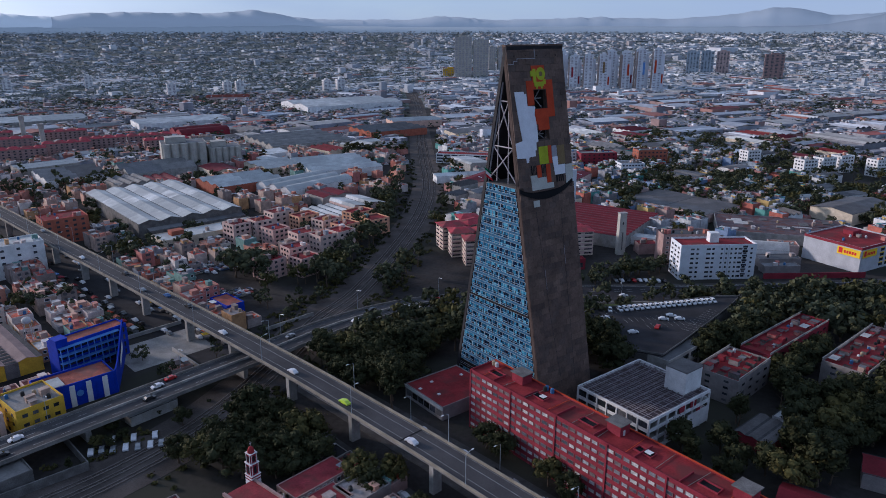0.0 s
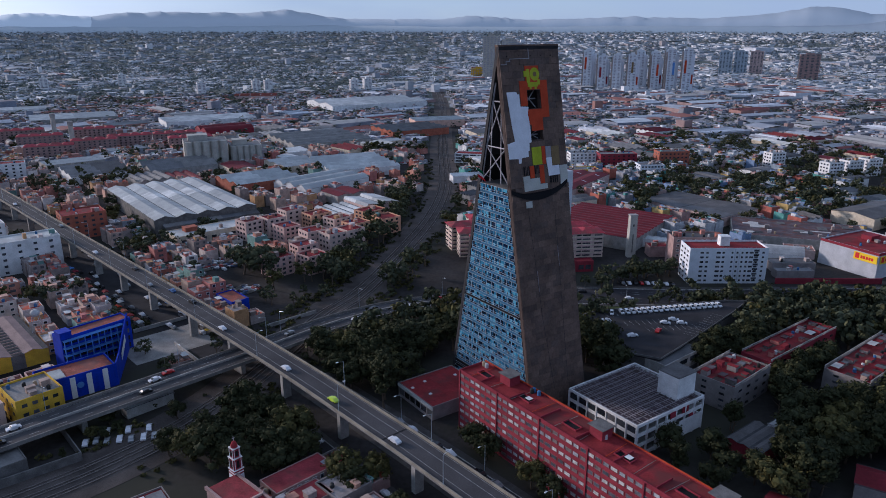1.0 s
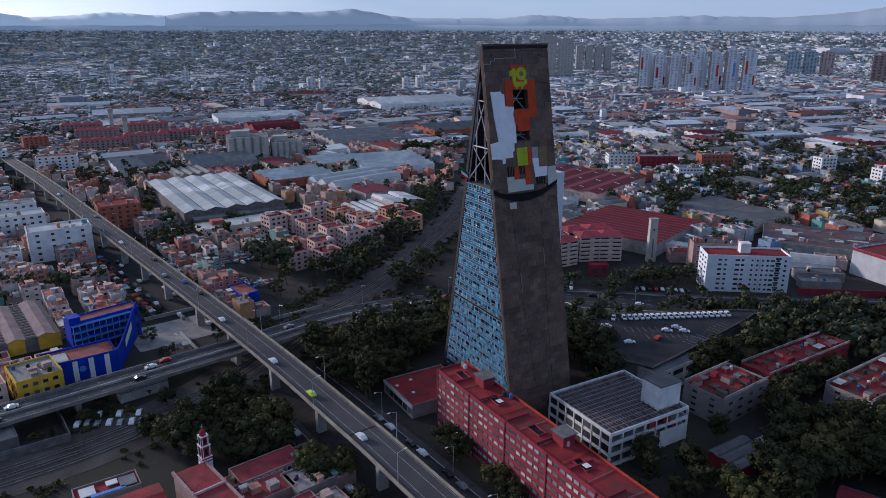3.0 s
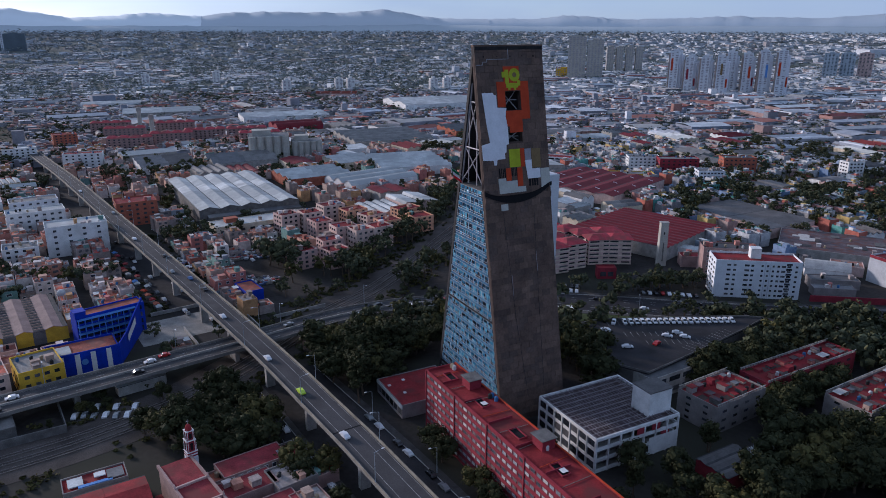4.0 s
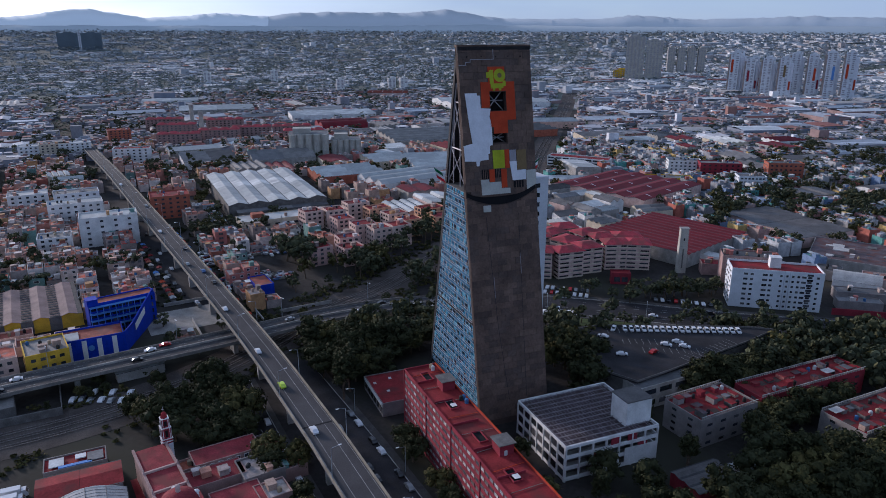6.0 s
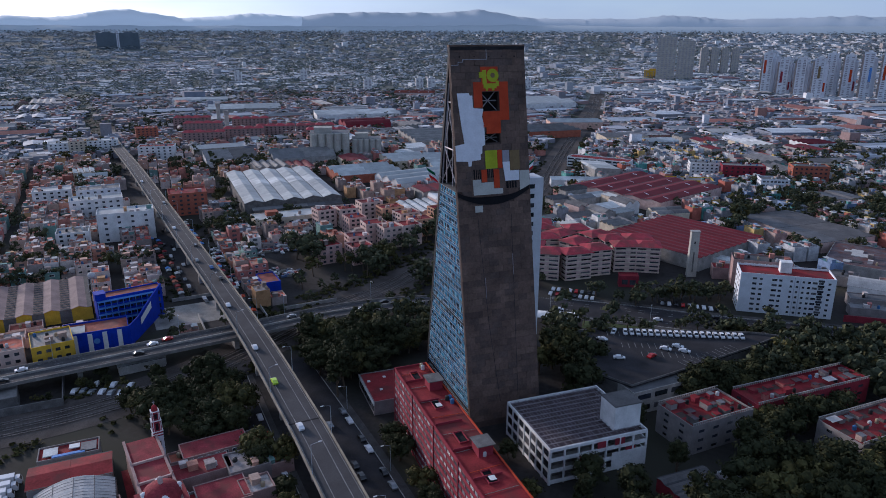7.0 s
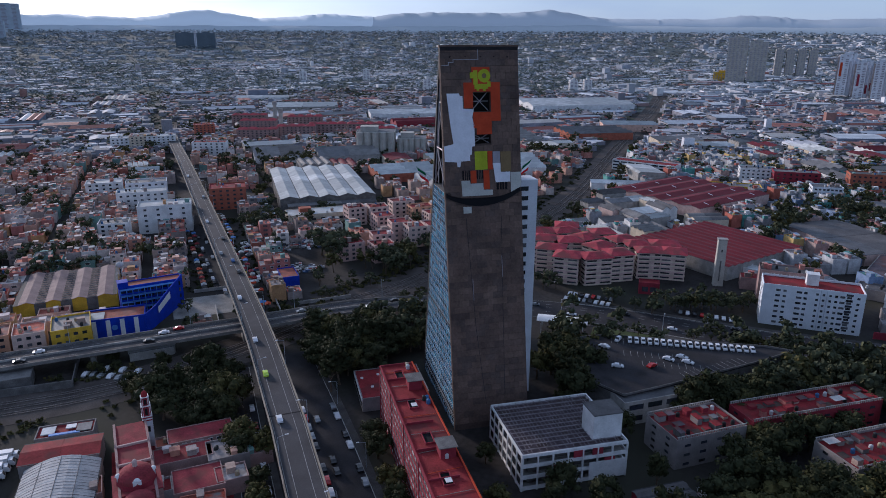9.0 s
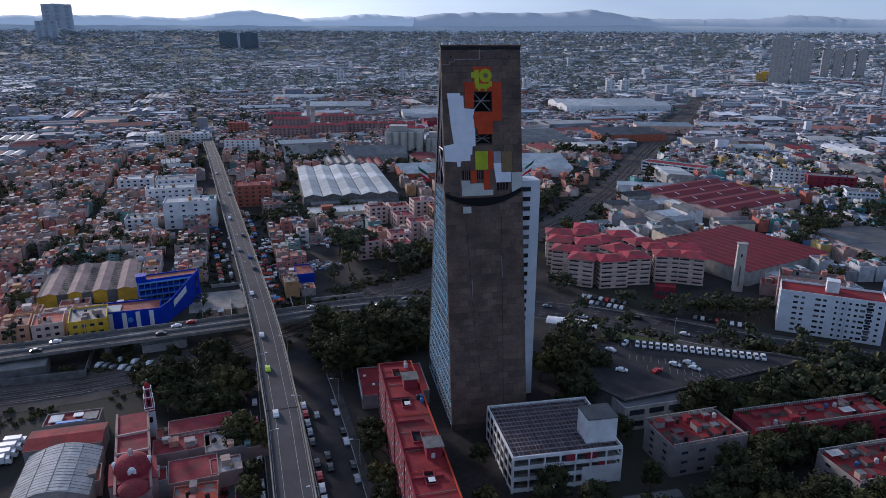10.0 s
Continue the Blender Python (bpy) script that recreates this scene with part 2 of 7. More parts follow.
    pave=mat("pavement", (.24, .23, .215), .9, var=.25, size=5, grain=.5),
    tyre=mat("tyre", (.015, .015, .015), .9, var=.1),
    car_glass=mat("car_glass", (.015, .018, .022), .08, var=.05, spec=.6),
    car_white=mat("car_white", (.56, .56, .58), .25, var=.05, spec=.5),
    car_black=mat("car_black", (.02, .02, .022), .25, var=.05, spec=.5),
    car_grey=mat("car_grey", (.22, .23, .24), .25, .3, var=.05, spec=.5),
    car_red=mat("car_red", (.32, .02, .02), .25, var=.05, spec=.5),
    car_blue=mat("car_blue", (.04, .09, .22), .25, var=.05, spec=.5),
    car_taxi=mat("car_taxi", (.45, .60, .05), .25, var=.05, spec=.5),
    sign_yellow=mat("sign_yellow", (.75, .50, .02), .5, var=.05),
    sign_red=mat("sign_red", (.55, .03, .03), .5, var=.05),
    flag_green=mat("flag_green", (.01, .12, .05), .8, var=.1),
    flag_white=mat("flag_white", (.75, .75, .75), .8, var=.1),
    flag_red=mat("flag_red", (.50, .02, .03), .8, var=.1),
    corrugated=mat("corrugated", (.40, .385, .37), .8, var=.2, size=4, grain=.5),
    lamp_head=mat("lamp_head", (.55, .56, .58), .4, var=.05),
)


# ---- mesh helpers ----
class MB:
    """Collects the faces of one mesh."""

    def __init__(self):
        self.v, self.f, self.m = [], [], []

    def add(self, verts, faces, k=0):
        n = len(self.v)
        self.v += [tuple(p) for p in verts]
        self.f += [tuple(n + i for i in f) for f in faces]
        self.m += [k] * len(faces)
        return self

    def box(self, x0, y0, z0, x1, y1, z1, k=0, turn=0.0):
        vs = [(x, y, z) for z in (z0, z1) for y in (y0, y1) for x in (x0, x1)]
        if turn:
            cx, cy, c, s = (x0 + x1) / 2, (y0 + y1) / 2, math.cos(turn), math.sin(turn)
            vs = [(cx + (x - cx) * c - (y - cy) * s, cy + (x - cx) * s + (y - cy) * c, z) for x, y, z in vs]
        return self.add(vs, [(0, 2, 3, 1), (4, 5, 7, 6), (0, 1, 5, 4), (1, 3, 7, 5), (3, 2, 6, 7), (2, 0, 4, 6)], k)

    def prism(self, poly, z0, z1, k=0, cap=True):
        n = len(poly)
        vs = [(x, y, z0) for x, y in poly] + [(x, y, z1) for x, y in poly]
        fs = [(i, (i + 1) % n, n + (i + 1) % n, n + i) for i in range(n)]
        if cap:
            fs += [tuple(range(n - 1, -1, -1)), tuple(range(n, 2 * n))]
        return self.add(vs, fs, k)

    def tube(self, p, q, r0, r1=None, n=6, k=0):
        r1 = r0 if r1 is None else r1
        p, q = Vector(p), Vector(q)
        w = (q - p).normalized()
        a = w.cross(Vector((0, 0, 1)) if abs(w.z) < 0.9 else Vector((1, 0, 0))).normalized()
        c = w.cross(a)
        vs = [o + (a * math.cos(6.2832 * i / n) + c * math.sin(6.2832 * i / n)) * r for o, r in ((p, r0), (q, r1)) for i in range(n)]
        fs = [(i, (i + 1) % n, n + (i + 1) % n, n + i) for i in range(n)] + [tuple(range(n - 1, -1, -1)), tuple(range(n, 2 * n))]
        return self.add(vs, fs, k)

    def dome(self, x, y, z, r, h, n=12, rings=5, k=0):
        for j in range(rings):
            a0, a1 = math.pi / 2 * j / rings, math.pi / 2 * (j + 1) / rings
            ring = [[(x + r * math.cos(a) * math.cos(6.2832 * i / n), y + r * math.cos(a) * math.sin(6.2832 * i / n), z + h * math.sin(a)) for i in range(n)] for a in (a0, a1)]
            self.add(ring[0] + ring[1], [(i, (i + 1) % n, n + (i + 1) % n, n + i) for i in range(n)], k)
        return self

    def sheet(self, profile, length, thick=0.12, k=0, flat=None):
        """A roof sheet: the profile (y, z) swept along x from 0 to length, with thickness."""
        n = len(profile)
        vs = [(x, y, z + d) for x in (0, length) for d in (0, thick) for y, z in profile]
        fs = []
        for i in range(n - 1):
            fs += [(n + i, 3 * n + i, 3 * n + i + 1, n + i + 1), (i, i + 1, 2 * n + i + 1, 2 * n + i), (i, n + i, n + i + 1, i + 1), (2 * n + i, 2 * n + i + 1, 3 * n + i + 1, 3 * n + i)]
        fs += [(0, 2 * n, 3 * n, n), (n - 1, 2 * n - 1, 4 * n - 1, 3 * n - 1)]
        first = len(self.m)
        self.add(vs, fs, k)
        if flat is not None:
            for i in range(n - 1):
                if abs(profile[i][1] - flat) < .02 and abs(profile[i + 1][1] - flat) < .02:
                    self.m[first + 4 * i] = 1
        return self

    def mesh(self, name, mats, smooth=False):
        me = bpy.data.meshes.new(name)
        me.from_pydata(self.v, [], self.f)
        for m in (mats if isinstance(mats, (list, tuple)) else [mats]):
            me.materials.append(m)
        me.polygons.foreach_set("material_index", self.m)
        if smooth:
            me.polygons.foreach_set("use_smooth", [True] * len(me.polygons))
        me.update()
        return me


def thing(name, x, y, z=0.0, turn=0.0, label="", category="", group="", kind="", mb=None, mats=None, smooth=False):
    """A top-level thing: an Empty, or a mesh, at its base. turn in degrees."""
    ob = new(name, mb.mesh(name, mats, smooth) if mb else None)
    ob.location, ob.rotation_euler = (x, y, z), (0, 0, radians(turn))
    return tagged(ob, label, category, group, kind)


def part(name, mb, material, parent, label="", at=None, turn=0.0, smooth=False, scale=None):
    """One mesh object under a thing or under a part; mb may be a mesh that alike parts share."""
    ob = new(name, mb.mesh(name, material, smooth) if isinstance(mb, MB) else mb)
    ob.parent = parent
    if at:
        ob.location = at
    if turn:
        ob.rotation_euler = (0, 0, radians(turn))
    if scale:
        ob.scale = scale
    return tagged(ob, label)


def rot(x, y, deg):
    c, s = math.cos(radians(deg)), math.sin(radians(deg))
    return x * c - y * s, x * s + y * c


def inside(x, y, poly):
    hit = False
    for (ax, ay), (bx, by) in zip(poly, poly[1:] + poly[:1]):
        if (ay > y) != (by > y) and x < (bx - ax) * (y - ay) / (by - ay) + ax:
            hit = not hit
    return hit


def off_line(x, y, line):
    """Distance from a polyline."""
    best = 1e9
    for (ax, ay), (bx, by) in zip(line, line[1:]):
        dx, dy = bx - ax, by - ay
        k = max(0, min(1, ((x - ax) * dx + (y - ay) * dy) / (dx * dx + dy * dy)))
        best = min(best, math.hypot(x - ax - k * dx, y - ay - k * dy))
    return best


TAKEN = []      # footprints of what stands: centre, half sizes, turn


def claim(x, y, w, d, turn):
    TAKEN.append((x, y, w / 2, d / 2, math.cos(radians(turn)), math.sin(radians(turn)), math.hypot(w, d) / 2))


def is_free(x, y, r):
    for cx, cy, hw, hd, c, s, reach in TAKEN:
        dx, dy = x - cx, y - cy
        if dx * dx + dy * dy < (reach + r) ** 2:
            if abs(dx * c + dy * s) < hw + r and abs(-dx * s + dy * c) < hd + r:
                return False
    return True


def lift(x, y):
    """Height of the land: flat near by, rising gently towards the hills."""
    r = math.hypot(x - 60, y - 10)
    k = max(0.0, min(1.0, (r - 2300) / 2500))
    return 92 * k * k * (3 - 2 * k)

# ---- lines of the plan ----
BRIDGE = [(190, -30), (21.8, 150.8), (-16, 190.8), (-79, 253.5), (-232, 397), (-345, 503), (-488, 638), (-610, 765)]
OVERPASS = [(-215, 95), (-172, 145), (-134, 187), (-97.5, 227), (-73, 254), (-45, 286), (-18, 311), (8, 328)]
AVENUE = [(8, 328), (40, 336), (75, 338), (130, 338), (240, 346), (420, 362), (700, 390)]
RAIL = [(-215, 75), (-160, 126), (-125, 158), (-98, 187), (-80, 218), (-67, 260), (-57, 305), (-44, 340), (-29, 415), (-17, 500), (-13, 594), (-20, 720), (-26, 830), (-50, 1310), (-110, 2000)]
STREET_R = [(200, -20), (32, 160.4), (-5.8, 200.4), (-50, 245)]
STREET_L = [(180, -35), (13.8, 143.2), (-24, 183.2), (-62, 224)]


def ribbon(line, half, z=0.0, shift=0.0, zs=None, step=None):
    """Left and right edges (x, y, z) along a line."""
    pts = [Vector((*p, zs[i] if zs else z)) for i, p in enumerate(line)]
    out = []
    for i, p in enumerate(pts):
        d = (pts[min(i + 1, len(pts) - 1)] - pts[max(i - 1, 0)])
        n = Vector((-d.y, d.x, 0)).normalized()
        out.append((p + n * (shift + half), p + n * (shift - half)))
    return out


def smooth_line(line, step=8.0):
    """Catmull-Rom points along a line, about step metres apart."""
    p = [Vector((*q, 0)) if len(q) == 2 else Vector(q) for q in line]
    p = [2 * p[0] - p[1]] + p + [2 * p[-1] - p[-2]]
    out = []
    for i in range(1, len(p) - 2):
        n = max(1, round((p[i + 1] - p[i]).length / step))
        for k in range(n):
            t = k / n
            a, b_, c, d = p[i - 1], p[i], p[i + 1], p[i + 2]
            out.append(0.5 * ((2 * b_) + (c - a) * t + (2 * a - 5 * b_ + 4 * c - d) * t * t + (3 * b_ - a - 3 * c + d) * t ** 3))
    out.append(p[-2])
    return out


def strip(mb, pts, half, up, thick=0.0, shift=0.0, k=0):
    """A band along points, raised by up; with thick it is a solid slab."""
    rows = []
    for i, p in enumerate(pts):
        d = pts[min(i + 1, len(pts) - 1)] - pts[max(i - 1, 0)]
        n = Vector((-d.y, d.x, 0)).normalized()
        a, b_ = p + n * (shift + half), p + n * (shift - half)
        rows.append([(a.x, a.y, p.z + up), (b_.x, b_.y, p.z + up)] + ([(b_.x, b_.y, p.z + up - thick), (a.x, a.y, p.z + up - thick)] if thick else []))
    w = len(rows[0])
    vs = [q for r in rows for q in r]
    fs = []
    for i in range(len(rows) - 1):
        o = i * w
        if thick:
            fs += [(o + j, o + (j + 1) % 4, o + 4 + (j + 1) % 4, o + 4 + j) for j in range(4)]
        else:
            fs.append((o, o + 1, o + 3, o + 2))
    if thick:
        fs += [(3, 2, 1, 0), tuple(len(vs) - 4 + j for j in range(4))]
    return mb.add(vs, fs, k)


def dashes(mb, pts, shift, up, dash=3.0, gap=5.0, half=0.09, k=0):
    run, on = 0.0, []
    for a, b_ in zip(pts, pts[1:]):
        d = b_ - a
        ln = d.length
        n = Vector((-d.y, d.x, 0)).normalized() * shift
        s = 0.0
        while s + dash < ln:
            p, q = a + d * (s / ln) + n, a + d * ((s + dash) / ln) + n
            strip(mb, [p, q], half, up, k=k)
            s += dash + gap


# ---- ground ----
def ground():
    rings = [0, 60, 120, 200, 300, 420, 600, 850, 1200, 1600, 2100, 2500, 2900, 3300, 3700, 4100, 4500, 4860]
    n = 72
    vs = [(60, 10, 0)]
    for r in rings[1:]:
        for i in range(n):
            x, y = 60 + r * math.cos(6.28319 * i / n), 10 + r * math.sin(6.28319 * i / n)
            vs.append((x, y, lift(x, y)))
    fs = [(0, 1 + i, 1 + (i + 1) % n) for i in range(n)]
    for j in range(len(rings) - 2):
        o = 1 + j * n
        fs += [(o + i, o + n + i, o + n + (i + 1) % n, o + (i + 1) % n) for i in range(n)]
    m = mat("ground", (.031, .028, .027), .95, var=.4, size=30, grain=2.0, tint=(.032, .032, .024, .015))
    # beyond 1150 m the ground colour itself carries the distance haze
    dusty = mat("hazed_outer_ground", (.105, .118, .110), .95, var=.3, size=60, grain=6, tint=(.13, .14, .125, .01))
    mb = MB().add(vs, fs)
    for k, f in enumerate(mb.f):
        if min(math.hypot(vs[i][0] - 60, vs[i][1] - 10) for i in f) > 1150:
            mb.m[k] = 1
    thing("ground", 0, 0, label="grey city ground, coloured paler with haze towards the hills", category="ground", kind="structure", mb=mb, mats=[m, dusty])


ground()


def flat_road(name, line, half, label, material, z=0.03, lines=(), dashed=(), kind="structure"):
    pts = smooth_line(line)
    ob = thing(name, 0, 0, label=label, category="road", kind=kind, mb=strip(MB(), pts, half, z, thick=z + 0.1), mats=material)
    for s in lines:
        part("lane_line", strip(MB(), pts, 0.10, z + 0.006, shift=s), M["line_paint"], ob)
    for s in dashed:
        mb = MB()
        dashes(mb, pts, s, z + 0.006)
        part("lane_dashes", mb, M["line_paint"], ob)
    return ob


flat_road("road", AVENUE, 11, "wide dark asphalt avenue beside the parking deck", M["asphalt"], 0.05, (-10.3, 10.3), (-6, -3, 3, 6))
flat_road("road", STREET_R, 6.5, "dark asphalt side street along the flyover", M["asphalt"], 0.04)
flat_road("road", STREET_L, 4.5, "dark asphalt side street below the flyover", M["asphalt"], 0.045, (), (0,))
flat_road("road", [(-79, 253.5), (-232, 397), (-345, 503), (-610, 765), (-900, 1050)], 8.5, "worn asphalt street under the flyover", M["asphalt"], 0.035)



def pavement(line, inner, width, label):
    """Kerbed pavements on both sides of a street."""
    pts = smooth_line(line)
    for e_ in (-1, 1):
        ob = thing("pavement", 0, 0, label=label, category="pavement", kind="structure", mb=strip(MB(), pts, width / 2, .17, thick=.27, shift=e_ * (inner + width / 2 + .2)), mats=M["dark_pave"])
        part("kerb", strip(MB(), pts, .12, .19, thick=.29, shift=e_ * (inner + .06)), M["concrete"], ob, "pale worn kerb")


pavement(STREET_R, 6.5, 2.6, "dark worn pavement along the side street")
pavement(STREET_L, 4.5, 2.0, "dark worn pavement below the flyover")
pavement(AVENUE[1:], 11, 3.0, "grey pavement beside the wide avenue")

# rail corridor: ballast bed, rails, sleepers
pts = smooth_line(RAIL)
thing("rail_bed", 0, 0, label="dusty brown gravel bed of the railway", category="railway bed", kind="structure", mb=strip(MB(), pts, 13, 0.06, thick=.16), mats=M["gravel"])
for s in (-5.2, -.8, 3.6):
    track = thing("railway_track", 0, 0, label="rusty railway track on a dusty gravel bed", category="railway track", group="railway tracks", kind="structure")
    for r in (-.75, .75):
        part("rail", strip(MB(), pts, .09, .40, thick=.2, shift=s + r), M["rail_steel"], track)
    mb = MB()
    run = 0.0
    for a, c in zip(pts, pts[1:]):
        if a.y > 1100:
            break
        d = (c - a)
        ang = math.atan2(d.y, d.x)
        for q in range(max(1, int(d.length / 1.6))):
            o = a + d * (q * 1.6 / d.length) + Vector((-d.y, d.x, 0)).normalized() * s
            mb.box(o.x - .13, o.y - 1.25, .05, o.x + .13, o.y + 1.25, .2, turn=ang)
    tagged(part("sleepers", mb, M["sleeper"], track, "dark weathered sleepers"), kind="stuff")


def elevated(name, line, zs, half, label, thick, rail_mat, lane, pier_step, pier_half, median=False):
    """A road on piers: deck slab, asphalt, parapets, piers with caps."""
    pts = smooth_line([(*p, z) for p, z in zip(line, zs)])
    ob = thing(name, 0, 0, label=label, category="bridge", kind="structure")
    part("deck", strip(MB(), pts, half, 0, thick=.5), M["worn_concrete"], ob, "pale concrete deck slab")
    part("girder", strip(MB(), pts, half * .55, -.5, thick=thick), M["dark_concrete"], ob)
    part("roadway", strip(MB(), pts, half - .45, .03, thick=.03), M["deck_asphalt"], ob, "worn grey asphalt")
    for s in (-1, 1):
        part("parapet", strip(MB(), pts, .16, .85, thick=.95, shift=s * (half - .18)), rail_mat, ob, "pale weathered parapet")
    for s in lane:
        part("lane_line", strip(MB(), pts, .07, .04, shift=s), M["line_paint"], ob)
    if median:
        part("median_barrier", strip(MB(), pts, .22, .75, thick=.75), M["concrete"], ob)
        for s in (-half / 2, half / 2):
            mb = MB()
            dashes(mb, pts, s, .04)
            part("lane_dashes", mb, M["line_paint"], ob)
    run, last = 0.0, -pier_step / 2
    for i in range(1, len(pts)):
        run += (pts[i] - pts[i - 1]).length
        if run - last >= pier_step:
            last = run
            p = pts[i]
            if p.z < 3.5:
                continue
            d = pts[i] - pts[i - 1]
            ang = math.degrees(math.atan2(d.y, d.x))
            pier = part("pier", MB().box(-.9, -pier_half, 0, .9, pier_half, p.z - .5 - thick), M["concrete"], ob, at=(p.x, p.y, 0), turn=ang)
            part("cap", MB().add([(x, y * (half * .8 if z > p.z - .7 - thick else pier_half), z) for z in (p.z - 1.9 - thick, p.z - .5 - thick) for y in (-1, 1) for x in (-1.1, 1.1)],
                                 [(0, 2, 3, 1), (4, 5, 7, 6), (0, 1, 5, 4), (1, 3, 7, 5), (3, 2, 6, 7), (2, 0, 4, 6)]), M["concrete"], pier)
    return ob, pts


flyover, FLY = elevated("bridge", BRIDGE, [13.5, 13.5, 13.5, 13.5, 13.5, 13.2, 7.5, .3], 5.4, "long concrete flyover with a two-lane asphalt roadway", 1.1, M["tan_concrete"], (-4.6, -2.0, 2.5, 4.6), 34, 1.6)
overpass, OVER = elevated("bridge", OVERPASS, [4.5, 6, 6.5, 6.5, 6.5, 6.2, 4, .6], 7.2, "lower concrete overpass with two carriageways", .8, M["worn_concrete"], (-6.3, 6.3, -.5, .5), 26, 3.0, median=True)
part("expansion_joint", MB().box(-.35, -5, 13.535, .35, 5, 13.55), M["void_dark"], flyover, "dark expansion joint", at=(-10, 184.4, 0), turn=133.6)


def street_lamp_proto(h, arm):
    mb = MB().tube((0, 0, 0), (0, 0, h), .11, .07, 6).tube((0, 0, h), (arm, 0, h + .5), .05, .04, 5)
    head = MB().box(arm - .15, -.16, h + .42, arm + .75, .16, h + .58)
    ob = thing("street_lamp", 0, 0, -500, label="slim grey steel street lamp with one arm", category="street lamp", group="street lamps", mb=mb, mats=M["mullion"])
    part("lamp_head", head, M["lamp_head"], ob)
    return ob


lamp_proto = street_lamp_proto(9.0, 2.2)


def lamps_along(pts, shift, step, h0=0.0, start=0.0, stop=1e9):
    run, last = 0.0, -1e9
    for i in range(1, len(pts)):
        d = pts[i] - pts[i - 1]
        run += d.length
        if run - last >= step and start <= run <= stop:
            last = run
            n = Vector((-d.y, d.x, 0)).normalized()
            p = pts[i] + n * shift
            copy_thing(lamp_proto, pose(p.x, p.y, p.z + h0, 0, 0, math.degrees(math.atan2(-n.y * shift, -n.x * shift))))


lamps_along(FLY, 5.25, 44, .8, 160, 760)
lamps_along(FLY, -5.25, 44, .8, 182, 760)
lamps_along(OVER, 7.0, 40, .8)
lamps_along(smooth_line(AVENUE), -12.5, 45, 0, 30, 400)
lamps_along(smooth_line(STREET_R), -7.5, 38, 0, 60, 330)


# ---- the tower ----
UX, UY = .79, .613
TURN_T = math.degrees(math.atan2(UY, UX))
T = thing("tower", 19.6, 236.1, 0, TURN_T, "tall triangular office tower with a painted concrete face", "tower")
# local axes: x along the ridge (0..25.9), -y towards the painted face, z up
TL, TH, HW = 25.9, 123.3, 23.4


def face_y(z):
    return -HW * (TH - z) / TH - .35


def fpt(s, z, out=0.0):
    """Point on the painted face: s along the ridge, z up, out from the surface."""
    return (s, face_y(z) - out * .98, z + out * .19)


HOLES = [(10.3, 16.2, 103.2, 109.4), (10.6, 16.0, 93.1, 96.1)]
SLABS = [(-1, "front_slab", 0, 10.3, 0, TH), (-1, "front_slab", 16.2, TL, 0, TH), (-1, "front_slab", 10.3, 16.2, 0, 93.1), (-1, "front_slab", 10.3, 16.2, 96.1, 103.2), (-1, "front_slab", 10.3, 16.2, 109.4, TH), (1, "rear_slab", 0, TL, 0, TH)]
for sign, nm, xa, xb, za, zb in SLABS:
    vs = []
    for x in (xa, xb):
        for z in (za, zb):
            y = sign * HW * (TH - z) / TH
            vs += [(x, y + sign * .2, z), (x, y - sign * 1.1, z)]
    part(nm, MB().add(vs, [(0, 2, 3, 1), (4, 5, 7, 6), (0, 4, 6, 2), (1, 3, 7, 5), (0, 1, 5, 4), (2, 6, 7, 3)]), M["slate_dark"] if sign > 0 else M["joint"], T)
for sgn in (-1, 1):
    a0, a1 = HW * (TH - 78.2) / TH - 1.25, .25
    vs = [(x, sgn * (y - q), z) for q in (0, .12) for x, y, z in ((.15, a0, 78.2), (TL - .15, a0, 78.2), (TL - .15, a1 + 1.0, 116), (.15, a1 + 1.0, 116))]
    if sgn > 0:
        # added near-black sheet: shade inside the open gable as colour
        part("inner_lining", MB().add(vs, [(0, 1, 2, 3), (7, 6, 5, 4), (0, 4, 5, 1), (2, 6, 7, 3)]), M["void_dark"], T, "near-black inner face painting the gable's shade")
part("roof_cap", MB().box(-.2, -.75, TH - .2, TL + .2, .9, TH + .5), M["cladding"], T)
for x in (3, 8, 13, 17.5, 22):
    part("roof_vent", MB().box(x, -1.3, TH - 3.6, x + .45, -.6, TH - 2.9), M["void_dark"], T)
part("lightning_rod", MB().tube((TL - 1.2, 0, TH + .4), (TL - 1.2, 0, TH + 2.6), .07, .03), M["steel_white"], T)
part("roof_rail", MB().tube((0, 0, TH + 1.1), (TL, 0, TH + 1.1), .05).tube((0, 0, TH + .4), (0, 0, TH + 1.1), .05).tube((13, 0, TH + .4), (13, 0, TH + 1.1), .05), M["mullion"], T)


def crescent(s, low):
    """Edge heights of the dark curved gap across the painted face."""
    k = (s - 12.0) / 12.0
    return 73.3 + 3.3 * k * k if low else 76.2 + 2.2 * k ** 4 + .3 * max(0, k)


row_h, col_w = 2.06, 3.3
panel_no = 0
for r in range(int(TH / row_h) + 1):
    z0, z1 = r * row_h + .03, min((r + 1) * row_h, TH) - .03
    if z1 - z0 < .4 or z1 < 4:
        continue
    off = (r % 2) * col_w * .5
    cuts = sorted({0.0, TL, *[c for c in (off + i * col_w for i in range(-1, 12)) if 0.3 < c < TL - .3]})
    for s0, s1 in zip(cuts, cuts[1:]):
        spans = [(s0, s1)]
        for h0, h1, b0, b1 in HOLES:
            if z1 > b0 + .6 and z0 < b1 - .6:
                spans = [q for a0, a1 in spans for q in ((a0, min(a1, h0)), (max(a0, h1), a1)) if q[1] - q[0] > .1]
        for a0, a1 in spans:
            qa, qb = a0 + .03, a1 - .03
            lo = [crescent(qa, True), crescent(qb, True)]
